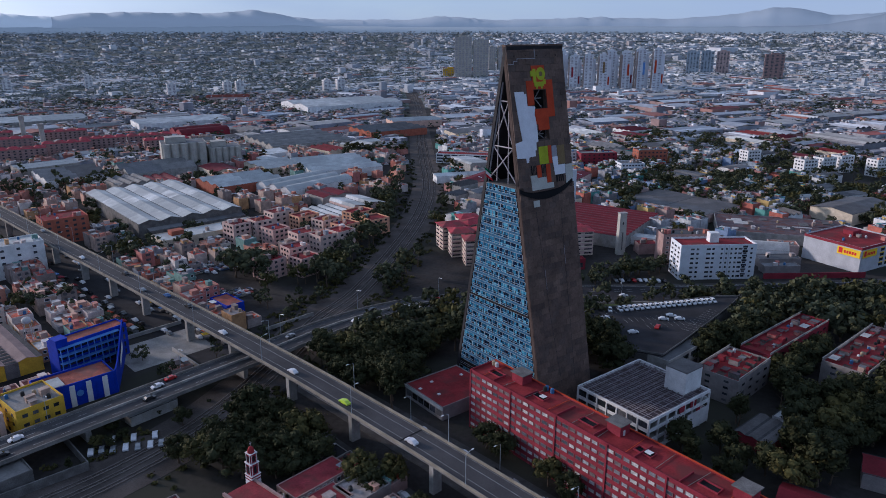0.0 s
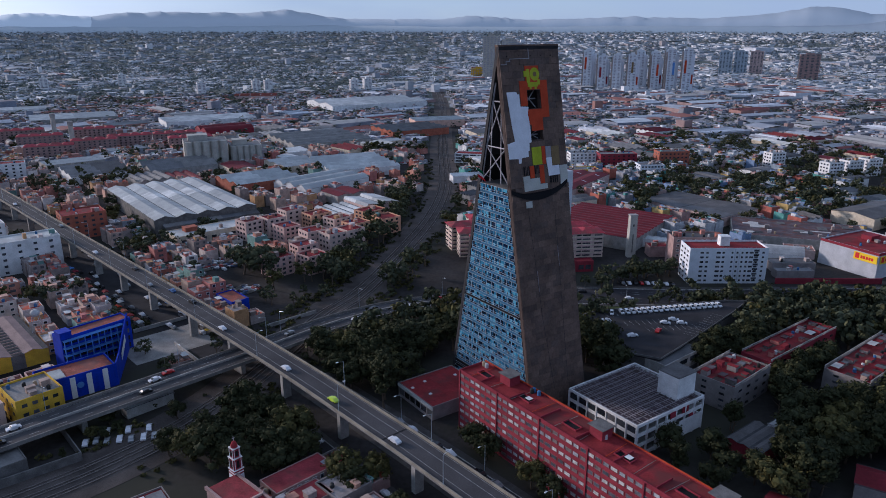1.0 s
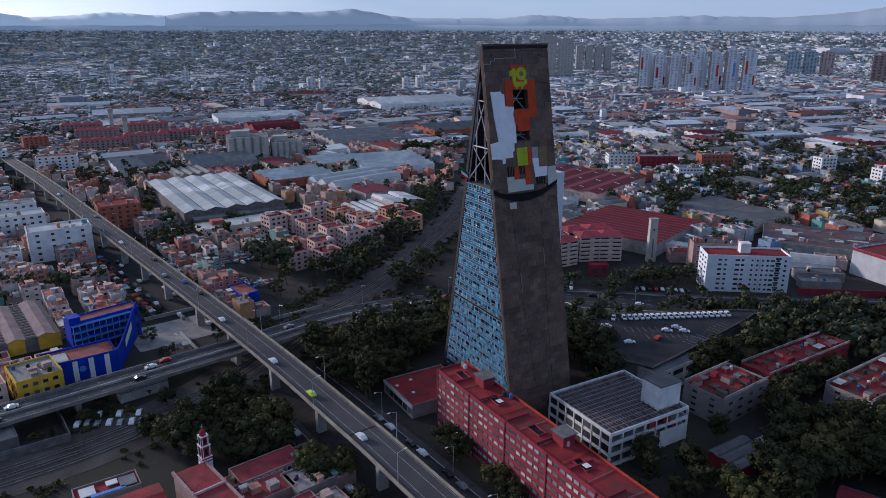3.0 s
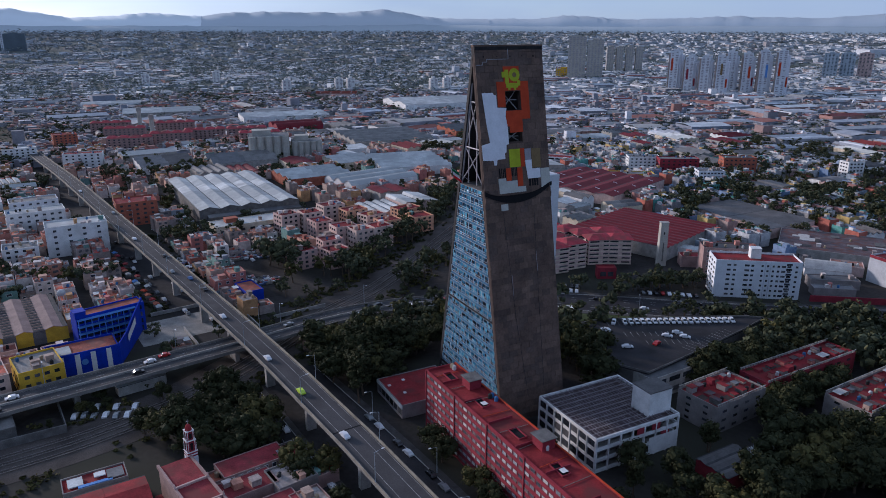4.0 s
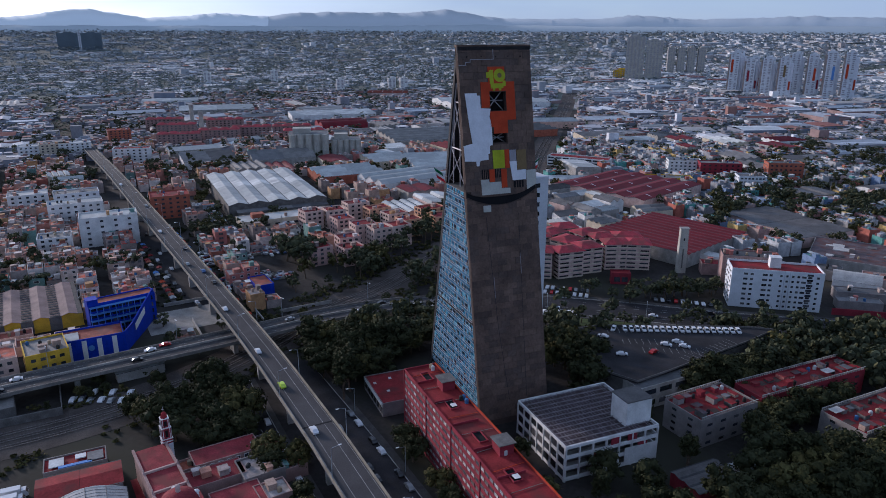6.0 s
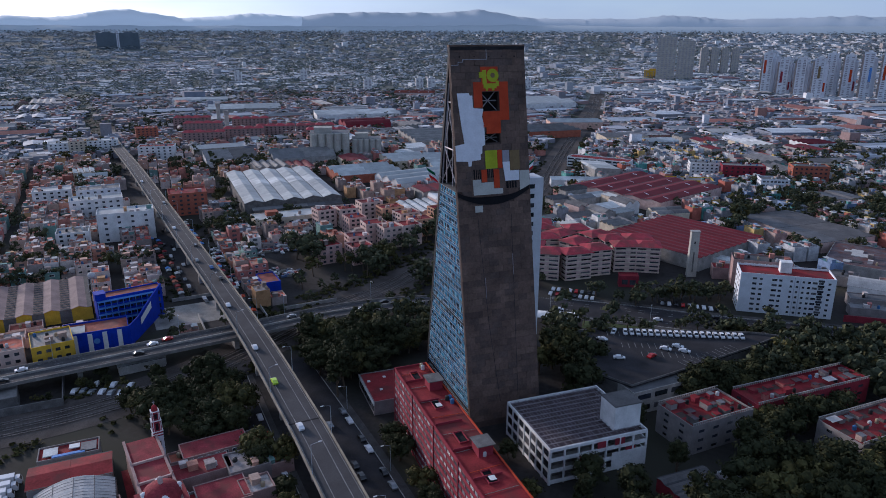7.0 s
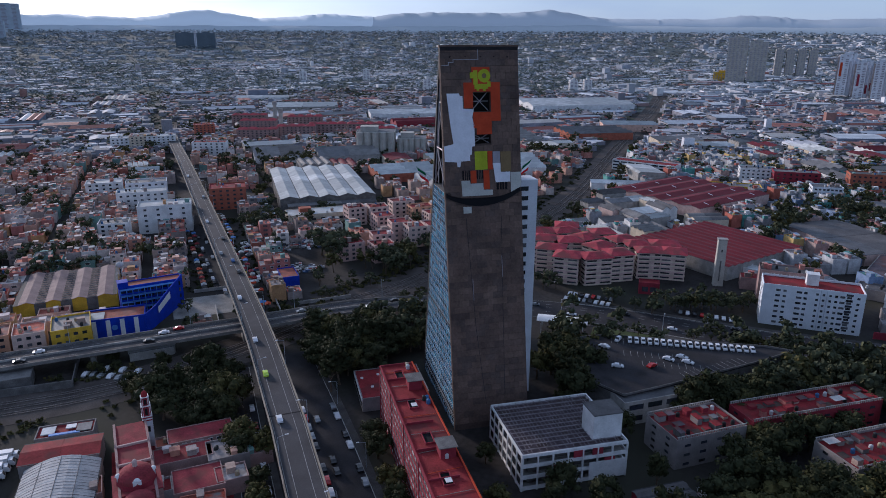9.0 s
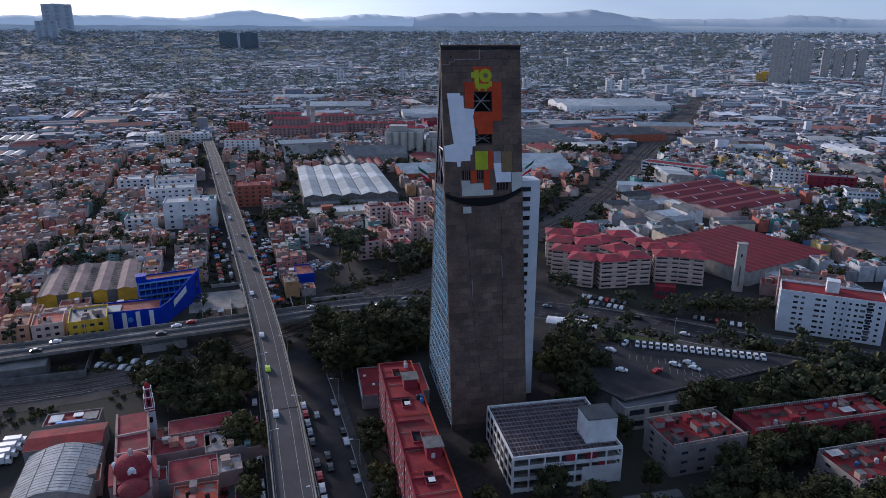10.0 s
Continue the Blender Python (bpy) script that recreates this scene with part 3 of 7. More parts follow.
            hi = [crescent(qa, False), crescent(qb, False)]
            zz = [z0, z0, z1, z1]
            if z0 < min(lo) and z1 > min(lo):
                zz = [z0, z0, min(z1, lo[1]), min(z1, lo[0])]
            if z1 > max(hi) and z0 < max(hi) and z0 >= min(lo) - 1:
                zz = [max(z0, hi[0]), max(z0, hi[1]), z1, z1]
            elif z0 >= min(lo) and z1 <= max(hi):
                continue
            if max(zz[2] - zz[1], zz[3] - zz[0]) < .25:
                continue
            out = RND.uniform(.05, .12) + (.25 if z0 > 74 else 0)
            f = [fpt(q, z, d) for d in (0, out) for q, z in zip((qa, qb, qb, qa), zz)]
            part("panel", MB().add(f, [(4, 5, 6, 7), (0, 1, 5, 4), (1, 2, 6, 5), (2, 3, 7, 6), (3, 0, 4, 7)]), M["cladding"], T)


# the curved gap's dark depth is painted on as a near-black sheet
edge = [(s, crescent(s, True) + .25) for s in np.linspace(.3, TL - .3, 14)] + [(s, crescent(s, False) - .1) for s in np.linspace(TL - .3, .3, 14)]
part("shadow_gap", MB().add([fpt(s, z, .05) for s, z in edge], [tuple(range(len(edge)))]), M["void_dark"], T, "near-black sheet painting the curved gap's shade")


def patch(name, poly, material, out=.5, label=""):
    n = len(poly)
    f = [fpt(s, z, d) for d in (.2, out) for s, z in poly]
    part(name, MB().add(f, [tuple(range(n, 2 * n))] + [(i, (i + 1) % n, n + (i + 1) % n, n + i) for i in range(n)]), M[material], T, label)


def rect_patch(name, s0, s1, z0, z1, material, out=.5, label=""):
    patch(name, [(s0, z0), (s1, z0), (s1, z1), (s0, z1)], material, out, label)


patch("mural_patch", [(1.6, 109), (5.7, 109), (5.9, 108.2), (6.8, 108.2), (6.9, 104.3), (10.4, 104), (9.8, 101.5), (10.4, 99), (10.4, 92.6), (9.4, 92.4), (9.2, 90), (8.6, 89.8), (8.6, 88), (5.6, 87.9), (5.2, 86.2),
                      (4.3, 86.2), (4.2, 87.7), (.2, 88), (.1, 92.8), (3.3, 93.4), (2.5, 99.3)][::-1], "mural_white", .5, "broad white painted shape")
rect_patch("mural_patch", 10.1, 16.1, 112.2, 117, "orange", .5, "orange painted field")
rect_patch("mural_patch", 7.3, 10.25, 104.4, 112.3, "orange")
rect_patch("mural_patch", 16.25, 19.4, 100.3, 112.3, "orange")
rect_patch("mural_patch", 10.25, 16.25, 109.45, 112.2, "orange")
rect_patch("mural_patch", 10.1, 16.25, 98.2, 103.15, "orange")
rect_patch("mural_patch", 11.2, 16.25, 96.15, 98.2, "orange")
for s0, s1, z0, z1 in ((10.6, 12.0, 111.6, 116.0), (9.5, 10.6, 113.6, 115.4), (10.9, 15.4, 110.3, 111.8), (15.2, 16.3, 110.9, 112.6), (11.6, 12.4, 109.6, 110.4), (13.8, 14.6, 109.6, 110.4)):
    rect_patch("mural_glyph", s0, s1, z0, z1, "lime", .56)
ring = [(14.2 + 2.1 * math.cos(6.2832 * i / 14), 114.3 + 2.1 * math.sin(6.2832 * i / 14)) for i in range(14)]
patch("mural_glyph", ring, "lime", .56, "yellow-green painted disc")
patch("mural_glyph", [(14.2 + .8 * math.cos(6.2832 * i / 10), 114.3 + .8 * math.sin(6.2832 * i / 10)) for i in range(10)], "mural_brown", .6)
rect_patch("mural_patch", 10.2, 14.4, 85.1, 90.9, "lime", .5, "yellow-green painted field")
rect_patch("mural_patch", 14.5, 16.1, 85, 90.9, "orange")
rect_patch("mural_patch", 8.6, 10.5, 80.9, 84.9, "orange")
rect_patch("mural_patch", 12.9, 14.9, 78.8, 84.8, "orange")
rect_patch("mural_patch", 16.3, 18.7, 87, 90.7, "mural_lilac")
rect_patch("mural_patch", 18.9, 22.4, 84.3, 90.6, "mural_brown", .5, "ochre brown painted field")
patch("mural_patch", [(17.0, 80.9), (22.0, 80.9), (22.0, 84.1), (18.8, 84.1), (18.8, 87), (16.2, 87)], "mural_white")
patch("mural_patch", [(5.6, 76.9), (15.9, 76.9), (15.9, 78.6), (12.8, 78.7), (12.7, 80.8), (8.4, 80.8), (8.3, 81.8), (5.4, 81.8)], "mural_pale", .5, "pale grey painted field")
patch("mural_patch", [(22.2, 77.6), (25.7, 79.2), (25.7, 83.9), (22.2, 83.9)], "mural_pale")
rect_patch("mural_patch", 5.8, 8.5, 71.4, 73.5, "mural_pale", .35)
for s0, s1, z0, z1 in ((5.8, 8.3, 82, 85), (10.6, 12.8, 82.2, 85), (17.2, 20.9, 78.5, 80.8)):
    grille = part("grille", MB().add([fpt(s, z, .52) for s, z in ((s0, z0), (s1, z0), (s1, z1), (s0, z1))], [(0, 1, 2, 3)]), M["void_dark"], T, "dark slatted opening")
    for i in range(1, 4):
        s = s0 + (s1 - s0) * i / 4
        part("slat", MB().add([fpt(s + q, z, .6) for q, z in ((-.12, z0), (.12, z0), (.12, z1), (-.12, z1))], [(0, 1, 2, 3)]), M["cladding"], grille)
# seams of the folded lower face
for line in ([(6.6, 70), (8.6, 34), (11.2, 8)], [(18.6, 70), (17.8, 8)]):
    for (s0, z0), (s1, z1) in zip(line, line[1:]):
        part("seam", MB().add([fpt(s, z, .2) for s, z in ((s0 - .07, z0), (s0 + .07, z0), (s1 + .07, z1), (s1 - .07, z1))], [(0, 1, 2, 3)]), M["slate_dark"], T)
for s, z in ((8.1, 43), (18.3, 50)):
    part("flashing", MB().add([fpt(q, w, .24) for q, w in ((s, z), (s + .22, z), (s + .1, z + 7), (s - .1, z + 7))], [(0, 1, 2, 3)]), M["lattice"], T)
for s0, z0, s1, z1 in ((.4, 117.6, 2.6, 117.6), (2.6, 117.6, 2.6, 118.5), (2.6, 118.5, 4.2, 118.5), (4.2, 118.5, 4.2, 119.3), (4.2, 119.3, 12.4, 119.3), (12.4, 119.3, 12.4, 122.9)):
    rect_patch("flashing", s0 - .08, s1 + .08, z0 - .08, z1 + .08, "steel_white", .46)
# steel behind the openings and in the open gable
for s0, s1, z0, z1 in HOLES:
    for p, q in (((s0, z0), (s1, z1)), ((s0, z1), (s1, z0)), ((s0, (z0 + z1) / 2), (s1, (z0 + z1) / 2))):
        part("brace", MB().tube((p[0], face_y(p[1]) + 2.4, p[1]), (q[0], face_y(q[1]) + 2.4, q[1]), .18), M["steel_white"], T)


def half_in(z):
    return HW * (TH - z) / TH - 1.2


for gx in (.7, TL - .7):
    levels = [79.0, 91.0, 106.0]
    for z0, z1 in zip(levels, levels[1:]):
        w0, w1 = half_in(z0), half_in(z1)
        part("chord", MB().tube((gx, -w1, z1), (gx, w1, z1), .24), M["steel_white"], T)
        part("brace", MB().tube((gx, -w0, z0), (gx, w1, z1), .22), M["steel_white"], T)
        part("brace", MB().tube((gx, w0, z0), (gx, -w1, z1), .22), M["steel_white"], T)
    for y in (-2.2, 2.2):
        part("post", MB().tube((gx, y * 1.3, 79), (gx, y, 104), .2), M["steel_white"], T)
    for sgn in (-1, 1):
        part("edge_strut", MB().tube((gx, sgn * half_in(78), 78), (gx, sgn * half_in(112), 112), .3), M["steel_white"], T)
# floors of the office part and the glass gables
FL = 3.12
top_floor = 25
for gx, sgn in ((0, -1), (TL, 1)):
    core = MB()
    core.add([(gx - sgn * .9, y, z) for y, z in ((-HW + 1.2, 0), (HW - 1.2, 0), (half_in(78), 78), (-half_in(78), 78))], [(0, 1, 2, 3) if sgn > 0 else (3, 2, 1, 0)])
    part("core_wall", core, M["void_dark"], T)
part("bell_floor", MB().box(.2, -half_in(78) + .1, 77.6, TL - .2, half_in(78) - .1, 78.1), M["dark_concrete"], T)
for fl in range(top_floor):
    z0 = fl * FL
    w0 = half_in(z0 + FL)
    if fl in (11, 1):
        tone = "void_dark"
    else:
        tone = "spandrel"
    part("spandrel", MB().box(.05, -w0, z0, .30, w0, z0 + .85), M[tone], T)
    for dz in (.85, 1.55, 3.0):
        part("mullion", MB().box(.02, -w0, z0 + dz, .12, w0, z0 + dz + .09), M["mullion"], T)
    n = max(4, round(2 * w0 / 2.8))
    pw = 2 * w0 / n
    if fl == 1:
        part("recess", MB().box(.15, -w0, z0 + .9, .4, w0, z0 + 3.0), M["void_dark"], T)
        continue
    pane = MB().box(-pw / 2 + .05, -.03, 0, pw / 2 - .05, .03, 2.1).mesh("pane", M["tower_glass"])
    for i in range(n):
        ob = part("pane", pane, None, T, at=(.12, -w0 + (i + .5) * pw, z0 + .92), turn=90)
    vert = MB()
    for i in range(n + 1):
        y = -w0 + i * pw
        vert.box(.03, y - .05, z0 + .85, .10, y + .05, z0 + 3.0)
    tagged(part("glazing_bar", vert, M["mullion"], T), kind="stuff")
# service slab at the far gable
slab = part("service_slab", MB().box(TL + .1, -3.6, 0, TL + 7.9, 4.2, 80), M["office_white"], T, "pale grey service block with slot windows")
for i in range(22):
    part("slot_window", MB().box(TL + 1.2, -3.7, 6 + i * 3.35, TL + 4.6, -3.58, 7.5 + i * 3.35), M["window_glass"], slab)
part("rear_panel", MB().box(TL + .3, 4.2, 0, TL + 6, 9, 60), M["cladding"], T)
claim(31, 246, 44, 60, TURN_T)


def flag(x, y, z, turn, tilt):
    ob = thing("flag", x, y, z, turn, "green, white and red flag on a slanted pole", "flag", "flags on the tower")
    part("pole", MB().tube((0, 0, 0), (7.6, 0, 5.6), .09, .05), M["steel_white"], ob)
    for k, nm in enumerate(("flag_green", "flag_white", "flag_red")):
        vs = []
        for i in range(4):
            t = (k + i / 3) / 3
            for j in range(3):
                w = j / 2
                vs.append((7.4 - 2.9 * w - t * 1.4, .4 * math.sin(5 * t + 2 * w) + .02, 5.3 - 2.0 * w - t * 3.6))
        part("stripe", MB().add(vs, [(i * 3 + j, i * 3 + j + 1, i * 3 + j + 4, i * 3 + j + 3) for i in range(3) for j in range(2)]), M[nm], ob)


fx, fy = rot(0, .5, TURN_T)
flag(19.6 + fx, 236.1 + fy, 80.0, TURN_T + 180, 0)
fx, fy = rot(TL, 2, TURN_T)
flag(19.6 + fx, 236.1 + fy, 80.5, TURN_T, 0)

# ---- buildings ----
def frame_window(glass="window_glass", rim="frame_white"):
    """A unit window, 1 x 1, proud of its wall: a frame and a pane."""
    mb = MB()
    rings = [[(x * a, y, z) for x, z in ((-1, lo), (1, lo), (1, hi), (-1, hi))] for a, y, lo, hi in ((.5, 0, 0, 1), (.5, -.1, 0, 1), (.43, -.1, .08, .92), (.43, -.03, .08, .92))]
    vs = [q for r in rings for q in r]
    mb.add(vs, [(4 * k + i, 4 * k + (i + 1) % 4, 4 * k + 4 + (i + 1) % 4, 4 * k + 4 + i) for k in range(3) for i in range(4)])
    mb.f.append((12, 13, 14, 15))
    mb.m.append(1)
    return mb.mesh("window", [M[rim], M[glass]])


WIN = frame_window()
RIBBON = frame_window("curtain_glass", "rim_dull")
SLOT = MB().box(-.5, -.06, 0, .5, 0, 1).mesh("window", [M["window_glass"]])
SIDES = {"s": (0, -1, 0), "e": (1, 0, 90), "n": (0, 1, 180), "w": (-1, 0, 270)}


def windows(ob, w, d, h, side, floors, bays, ww, wh, sill=1.0, mesh=None, margin=1.0, skip=0.0, base=0.0):
    """Window parts in rows on one side of a box-shaped building."""
    ax, ay, turn = SIDES[side]
    span = (w if ax == 0 else d) - 2 * margin
    fh = (h - base) / floors
    for f in range(floors):
        for b_ in range(bays):
            if skip and RND.random() < skip:
                continue
            s = -span / 2 + span * (b_ + .5) / bays
            x, y = rot(s, -(d if ax == 0 else w) / 2 - .003, turn)
            part("window", mesh or WIN, None, ob, at=(x, y, base + f * fh + sill), turn=turn, scale=(ww, 1, wh))


def shell(w, d, h, para, t=.3):
    """Outer walls with a parapet, as one closed skin open below."""
    rings = [[(sx * (w / 2 - q), sy * (d / 2 - q), z) for sx, sy in ((-1, -1), (1, -1), (1, 1), (-1, 1))] for q, z in ((0, 0), (0, h + para), (t, h + para), (t, h - .3))]
    return MB().add([v for r in rings for v in r], [(4 * k + i, 4 * k + (i + 1) % 4, 4 * k + 4 + (i + 1) % 4, 4 * k + 4 + i) for k in range(3) for i in range(4)])


def block(name, x, y, w, d, h, turn, wall, roof, label, category="building", group="", para=.7, roof_label=""):
    """A flat-roofed building: walls with a parapet, and a roof of its own."""
    mb = shell(w, d, h, para)
    ob = thing(name, x, y, 0, turn, label, category, group)
    part("wall", mb, M[wall], ob)
    part("roof", MB().box(-w / 2 + .3, -d / 2 + .3, h - .3, w / 2 - .3, d / 2 - .3, h), M[roof], ob, roof_label)
    claim(x, y, w, d, turn)
    return ob


def box_on(ob, name, x, y, z, w, d, h, material, label=""):
    return part(name, MB().box(-w / 2, -d / 2, 0, w / 2, d / 2, h).box(-w / 2 - .15, -d / 2 - .15, h, w / 2 + .15, d / 2 + .15, h + .2), M[material], ob, label, at=(x, y, z))


TANK = MB().tube((0, 0, 0), (0, 0, 1.3), .65, .62, 10).tube((0, 0, 1.3), (0, 0, 1.6), .6, .25, 10).mesh("water_tank", [M["water_tank"]])


def clutter(ob, w, d, z, n):
    """Roof tanks and small rooms."""
    for _ in range(n):
        x, y = RND.uniform(-w / 2 + 1, w / 2 - 1), RND.uniform(-d / 2 + 1, d / 2 - 1)
        if RND.random() < .6:
            part("water_tank", TANK, None, ob, at=(x, y, z))
        else:
            box_on(ob, "roof_room", x, y, z, RND.uniform(1.5, 3), RND.uniform(1.5, 3), RND.uniform(1.2, 2.4), "house_wall")


def shed(name, x, y, w, d, h, turn, wall, roof, label, spans=4, rise=2.0, style="gable", gutter=.45, lights=0, category="warehouse", group=""):
    """A hall whose roof runs along x in a number of gables, vaults or saw-teeth across y."""
    ob = thing(name, x, y, 0, turn, label, category, group)
    mb = MB()
    prof = []
    sw = d / spans
    for k in range(spans):
        y0, gw = -d / 2 + k * sw, min(gutter, sw * .2)
        if style == "gable":
            q = [(y0, h), (y0 + gw, h), (y0 + sw / 2, h + rise), (y0 + sw - gw, h), (y0 + sw, h)]
        elif style == "saw":
            q = [(y0, h), (y0 + gw * 1.4, h), (y0 + sw * .92, h + rise), (y0 + sw, h)]
        elif style == "wave":
            q = [(y0, h), (y0 + gw, h)] + [(y0 + gw + (sw - 2 * gw) * i / 6, h + rise * (.5 - .5 * math.cos(6.2832 * i / 6))) for i in range(1, 6)] + [(y0 + sw - gw, h), (y0 + sw, h)]
        else:
            q = [(y0, h), (y0 + gw * .5, h)] + [(y0 + gw * .5 + (sw - gw) * i / 8, h + rise * math.sin(math.pi * i / 8)) for i in range(1, 8)] + [(y0 + sw - gw * .5, h), (y0 + sw, h)]
        prof += q if not prof else q[1:]
    n = len(prof)
    mb.add([(gx, yy, zz) for gx in (-w / 2, w / 2) for low in (True, False) for yy, zz in ((q[0], 0 if low else q[1]) for q in prof)],
           [f for i in range(n - 1) for f in ((i, n + i, n + i + 1, i + 1), (2 * n + i, 2 * n + i + 1, 3 * n + i + 1, 3 * n + i))] + [(0, 2 * n, 3 * n, n), (n - 1, 2 * n - 1, 4 * n - 1, 3 * n - 1)])
    part("wall", mb, M[wall], ob)
    sheets = max(1, min(6 if math.hypot(x - 60, y - 10) < 560 else 2, round(w / 14)))
    ln = (w + .8) / sheets
    sheet = MB().sheet(prof, ln - .05, .12, flat=h)
    sheet = sheet.mesh("roof_sheet", [M[roof], M["gutter"]])
    for i in range(sheets):
        part("roof_sheet", sheet, None, ob, at=(-w / 2 - .4 + i * ln, 0, .02))
    for k in range(spans):
        for i in range(lights):
            lx = -w / 2 + w * (i + .5) / lights
            y0, z0 = prof[0][0] + k * sw + sw * .2, h + rise * .42
            part("skylight", MB().add([(lx - .5, y0, z0 + .15), (lx + .5, y0, z0 + .15), (lx + .5, y0 + sw * .25, h + rise * .92 + .15), (lx - .5, y0 + sw * .25, h + rise * .92 + .15)], [(0, 1, 2, 3)]), M["mural_white"], ob)
    claim(x, y, w, d, turn)
    return ob


# -- red slab of flats beside the tower
RT = -51.2
rx, ry = rot(57.5, 5.6, RT)
RED = block("apartment_building", 9 + rx, 212 + ry, 115, 11.2, 21, RT, "red_wall", "red_roof", "long red apartment slab with rows of curtained windows", para=.6, roof_label="faded red painted roof")
for f in range(8):
    for k in range(42):
        x = -56.0 + k * 2.68
        part("window", RIBBON, None, RED, at=(x, -5.604, 1.15 + f * 2.58), scale=(2.15 if k % 3 else 2.5, 1, 1.22))
for k in range(7):
    part("pilaster", MB().box(-.25, -5.85, 0, .25, -5.6, 21.4), M["red_wall"], RED, at=(-57.2 + k * 18.76, 0, 0))
for k in range(6):
    x = -50 + k * 19.2
    # shaft is not cut: a near-black sheet paints its shaded depth
    part("light_shaft", MB().box(-2.6, -1.2, 0, 2.6, 1.2, .03), M["void_dark"], RED, at=(x, -.5, 21.01))
    for (a0, b0, a1, b1) in ((-2.8, -1.4, 2.8, -1.2), (-2.8, 1.2, 2.8, 1.4), (-2.8, -1.2, -2.6, 1.2), (2.6, -1.2, 2.8, 1.2)):
        part("shaft_kerb", MB().box(a0, b0, 0, a1, b1, .5), M["red_wall"], RED, at=(x, -.5, 21))
    if k % 2 == 1:
        part("roof_sheet", MB().box(-1.3, -.8, .5, .6, .9, .6), M["frame_white"], RED, "pale loose roof sheet", at=(x + 1.4, -.3, 21.02))
for k in range(12):
    x = -52 + k * 9.4
    part("roof_pipe", MB().tube((x, -4.6, 21.2), (x + RND.uniform(-1, 1), 4.8, 21.2), .09, n=5), M["orange" if k % 3 == 0 else "rail_steel"], RED)
for k in range(8):
    part("roof_wall", MB().box(-.12, -4.9, 0, .12, RND.uniform(0, 4.6), .7), M["red_wall"], RED, at=(-47 + k * 13.6, 0, 21))
for x in (-41.5, -3.5, 34.5):
    room = box_on(RED, "stair_room", x, 2.4, 21, 4.6, 4.2, 3.0, "red_wall")
    part("slab_roof", MB().box(-2.8, -2.6, 3.2, 2.8, 2.6, 3.4), M["dark_concrete"], room, "grey concrete slab")
for k in range(16):
    part("water_tank", TANK, None, RED, at=(RND.uniform(-56, 56), RND.uniform(2, 4.5), 21))
part("orange_edge", MB().box(-57.3, 5.15, 21.5, 57.3, 5.55, 21.78), M["orange"], RED, "orange painted parapet edge")

# -- low red-roofed hall
LOW = block("low_hall", 2.5, 231.5, 24, 22, 5, 38, "beige", "red_roof", "low hall with a red roof and pale blue walls", para=.3)
part("fascia", MB().box(-12.2, -11.2, 3.9, -11.9, 11.2, 5.1), M["sheet_white"], LOW, "pale blue fascia")
for k in range(6):
    part("window", SLOT, None, LOW, at=(-12.01, -9 + k * 3.5, 1.2), turn=270, scale=(3, 1, 2.2))
for k in range(6):
    part("skylight", MB().box(-.5, -.5, 0, .5, .5, .3), M["frame_white"], LOW, at=(RND.uniform(-10, 10), RND.uniform(-9, 9), 5))

# -- white parking structure with an open roof lattice
PT = TURN_T
px_, py_ = 68.4, 217.0
PARK = thing("parking_structure", px_, py_, 0, PT, "white concrete parking structure with an open roof lattice", "parking structure")
PW, PD = 33.5, 29.5
claim(px_, py_, PW + 4, PD + 4, PT)
for f, z in enumerate((.2, 3.9, 7.6)):
    part("floor_slab", MB().box(-PW / 2 + .4, -PD / 2 + .4, z, PW / 2 - .4, PD / 2 - .4, z + .35), M["concrete"], PARK)
    for (a0, b0, a1, b1) in ((-PW / 2, -PD / 2, PW / 2, -PD / 2 + .3), (-PW / 2, PD / 2 - .3, PW / 2, PD / 2), (-PW / 2, -PD / 2 + .3, -PW / 2 + .3, PD / 2 - .3), (PW / 2 - .3, -PD / 2 + .3, PW / 2, PD / 2 - .3)):
        part("band", MB().box(a0, b0, z, a1, b1, z + 1.25), M["white_paint"], PARK)
part("inner_core", MB().box(-PW / 2 + 3, -PD / 2 + 3, .6, PW / 2 - 3, PD / 2 - 3, 10.5), M["dark_concrete"], PARK)
part("roof_slab", MB().box(-PW / 2 + .5, -PD / 2 + .5, 10.6, PW / 2 - .5, PD / 2 - .5, 11.0), M["lattice_floor"], PARK, "stained purple-brown roof slab")
for (a0, b0, a1, b1) in ((-PW / 2, -PD / 2, PW / 2, -PD / 2 + .35), (-PW / 2, PD / 2 - .35, PW / 2, PD / 2), (-PW / 2, -PD / 2 + .35, -PW / 2 + .35, PD / 2 - .35), (PW / 2 - .35, -PD / 2 + .35, PW / 2, PD / 2 - .35)):
    part("edge_beam", MB().box(a0, b0, 11.0, a1, b1, 12.1), M["white_paint"], PARK)
for i in range(8):
    for s in (-1, 1):
        part("column", MB().box(-.22, -.3, 0, .22, .3, 11.2), M["white_paint"], PARK, at=(-PW / 2 + .25 + i * (PW - .5) / 7, s * (PD / 2 - .12), 0))
        part("column", MB().box(-.3, -.22, 0, .3, .22, 11.2), M["white_paint"], PARK, at=(s * (PW / 2 - .12), -PD / 2 + .25 + i * (PD - .5) / 7, 0))
beam_x = MB().box(-PW / 2 + .4, -.07, 0, PW / 2 - .4, .07, .32).mesh("lattice_beam", [M["lattice"]])
beam_y = MB().box(-.05, -PD / 2 + .4, 0, .05, PD / 2 - .4, .16).mesh("lattice_beam", [M["lattice"]])
for i in range(13):
    part("lattice_beam", beam_x, None, PARK, at=(0, -PD / 2 + 1 + i * (PD - 2) / 12 + RND.uniform(-.15, .15), 11.45))
for i in range(27):
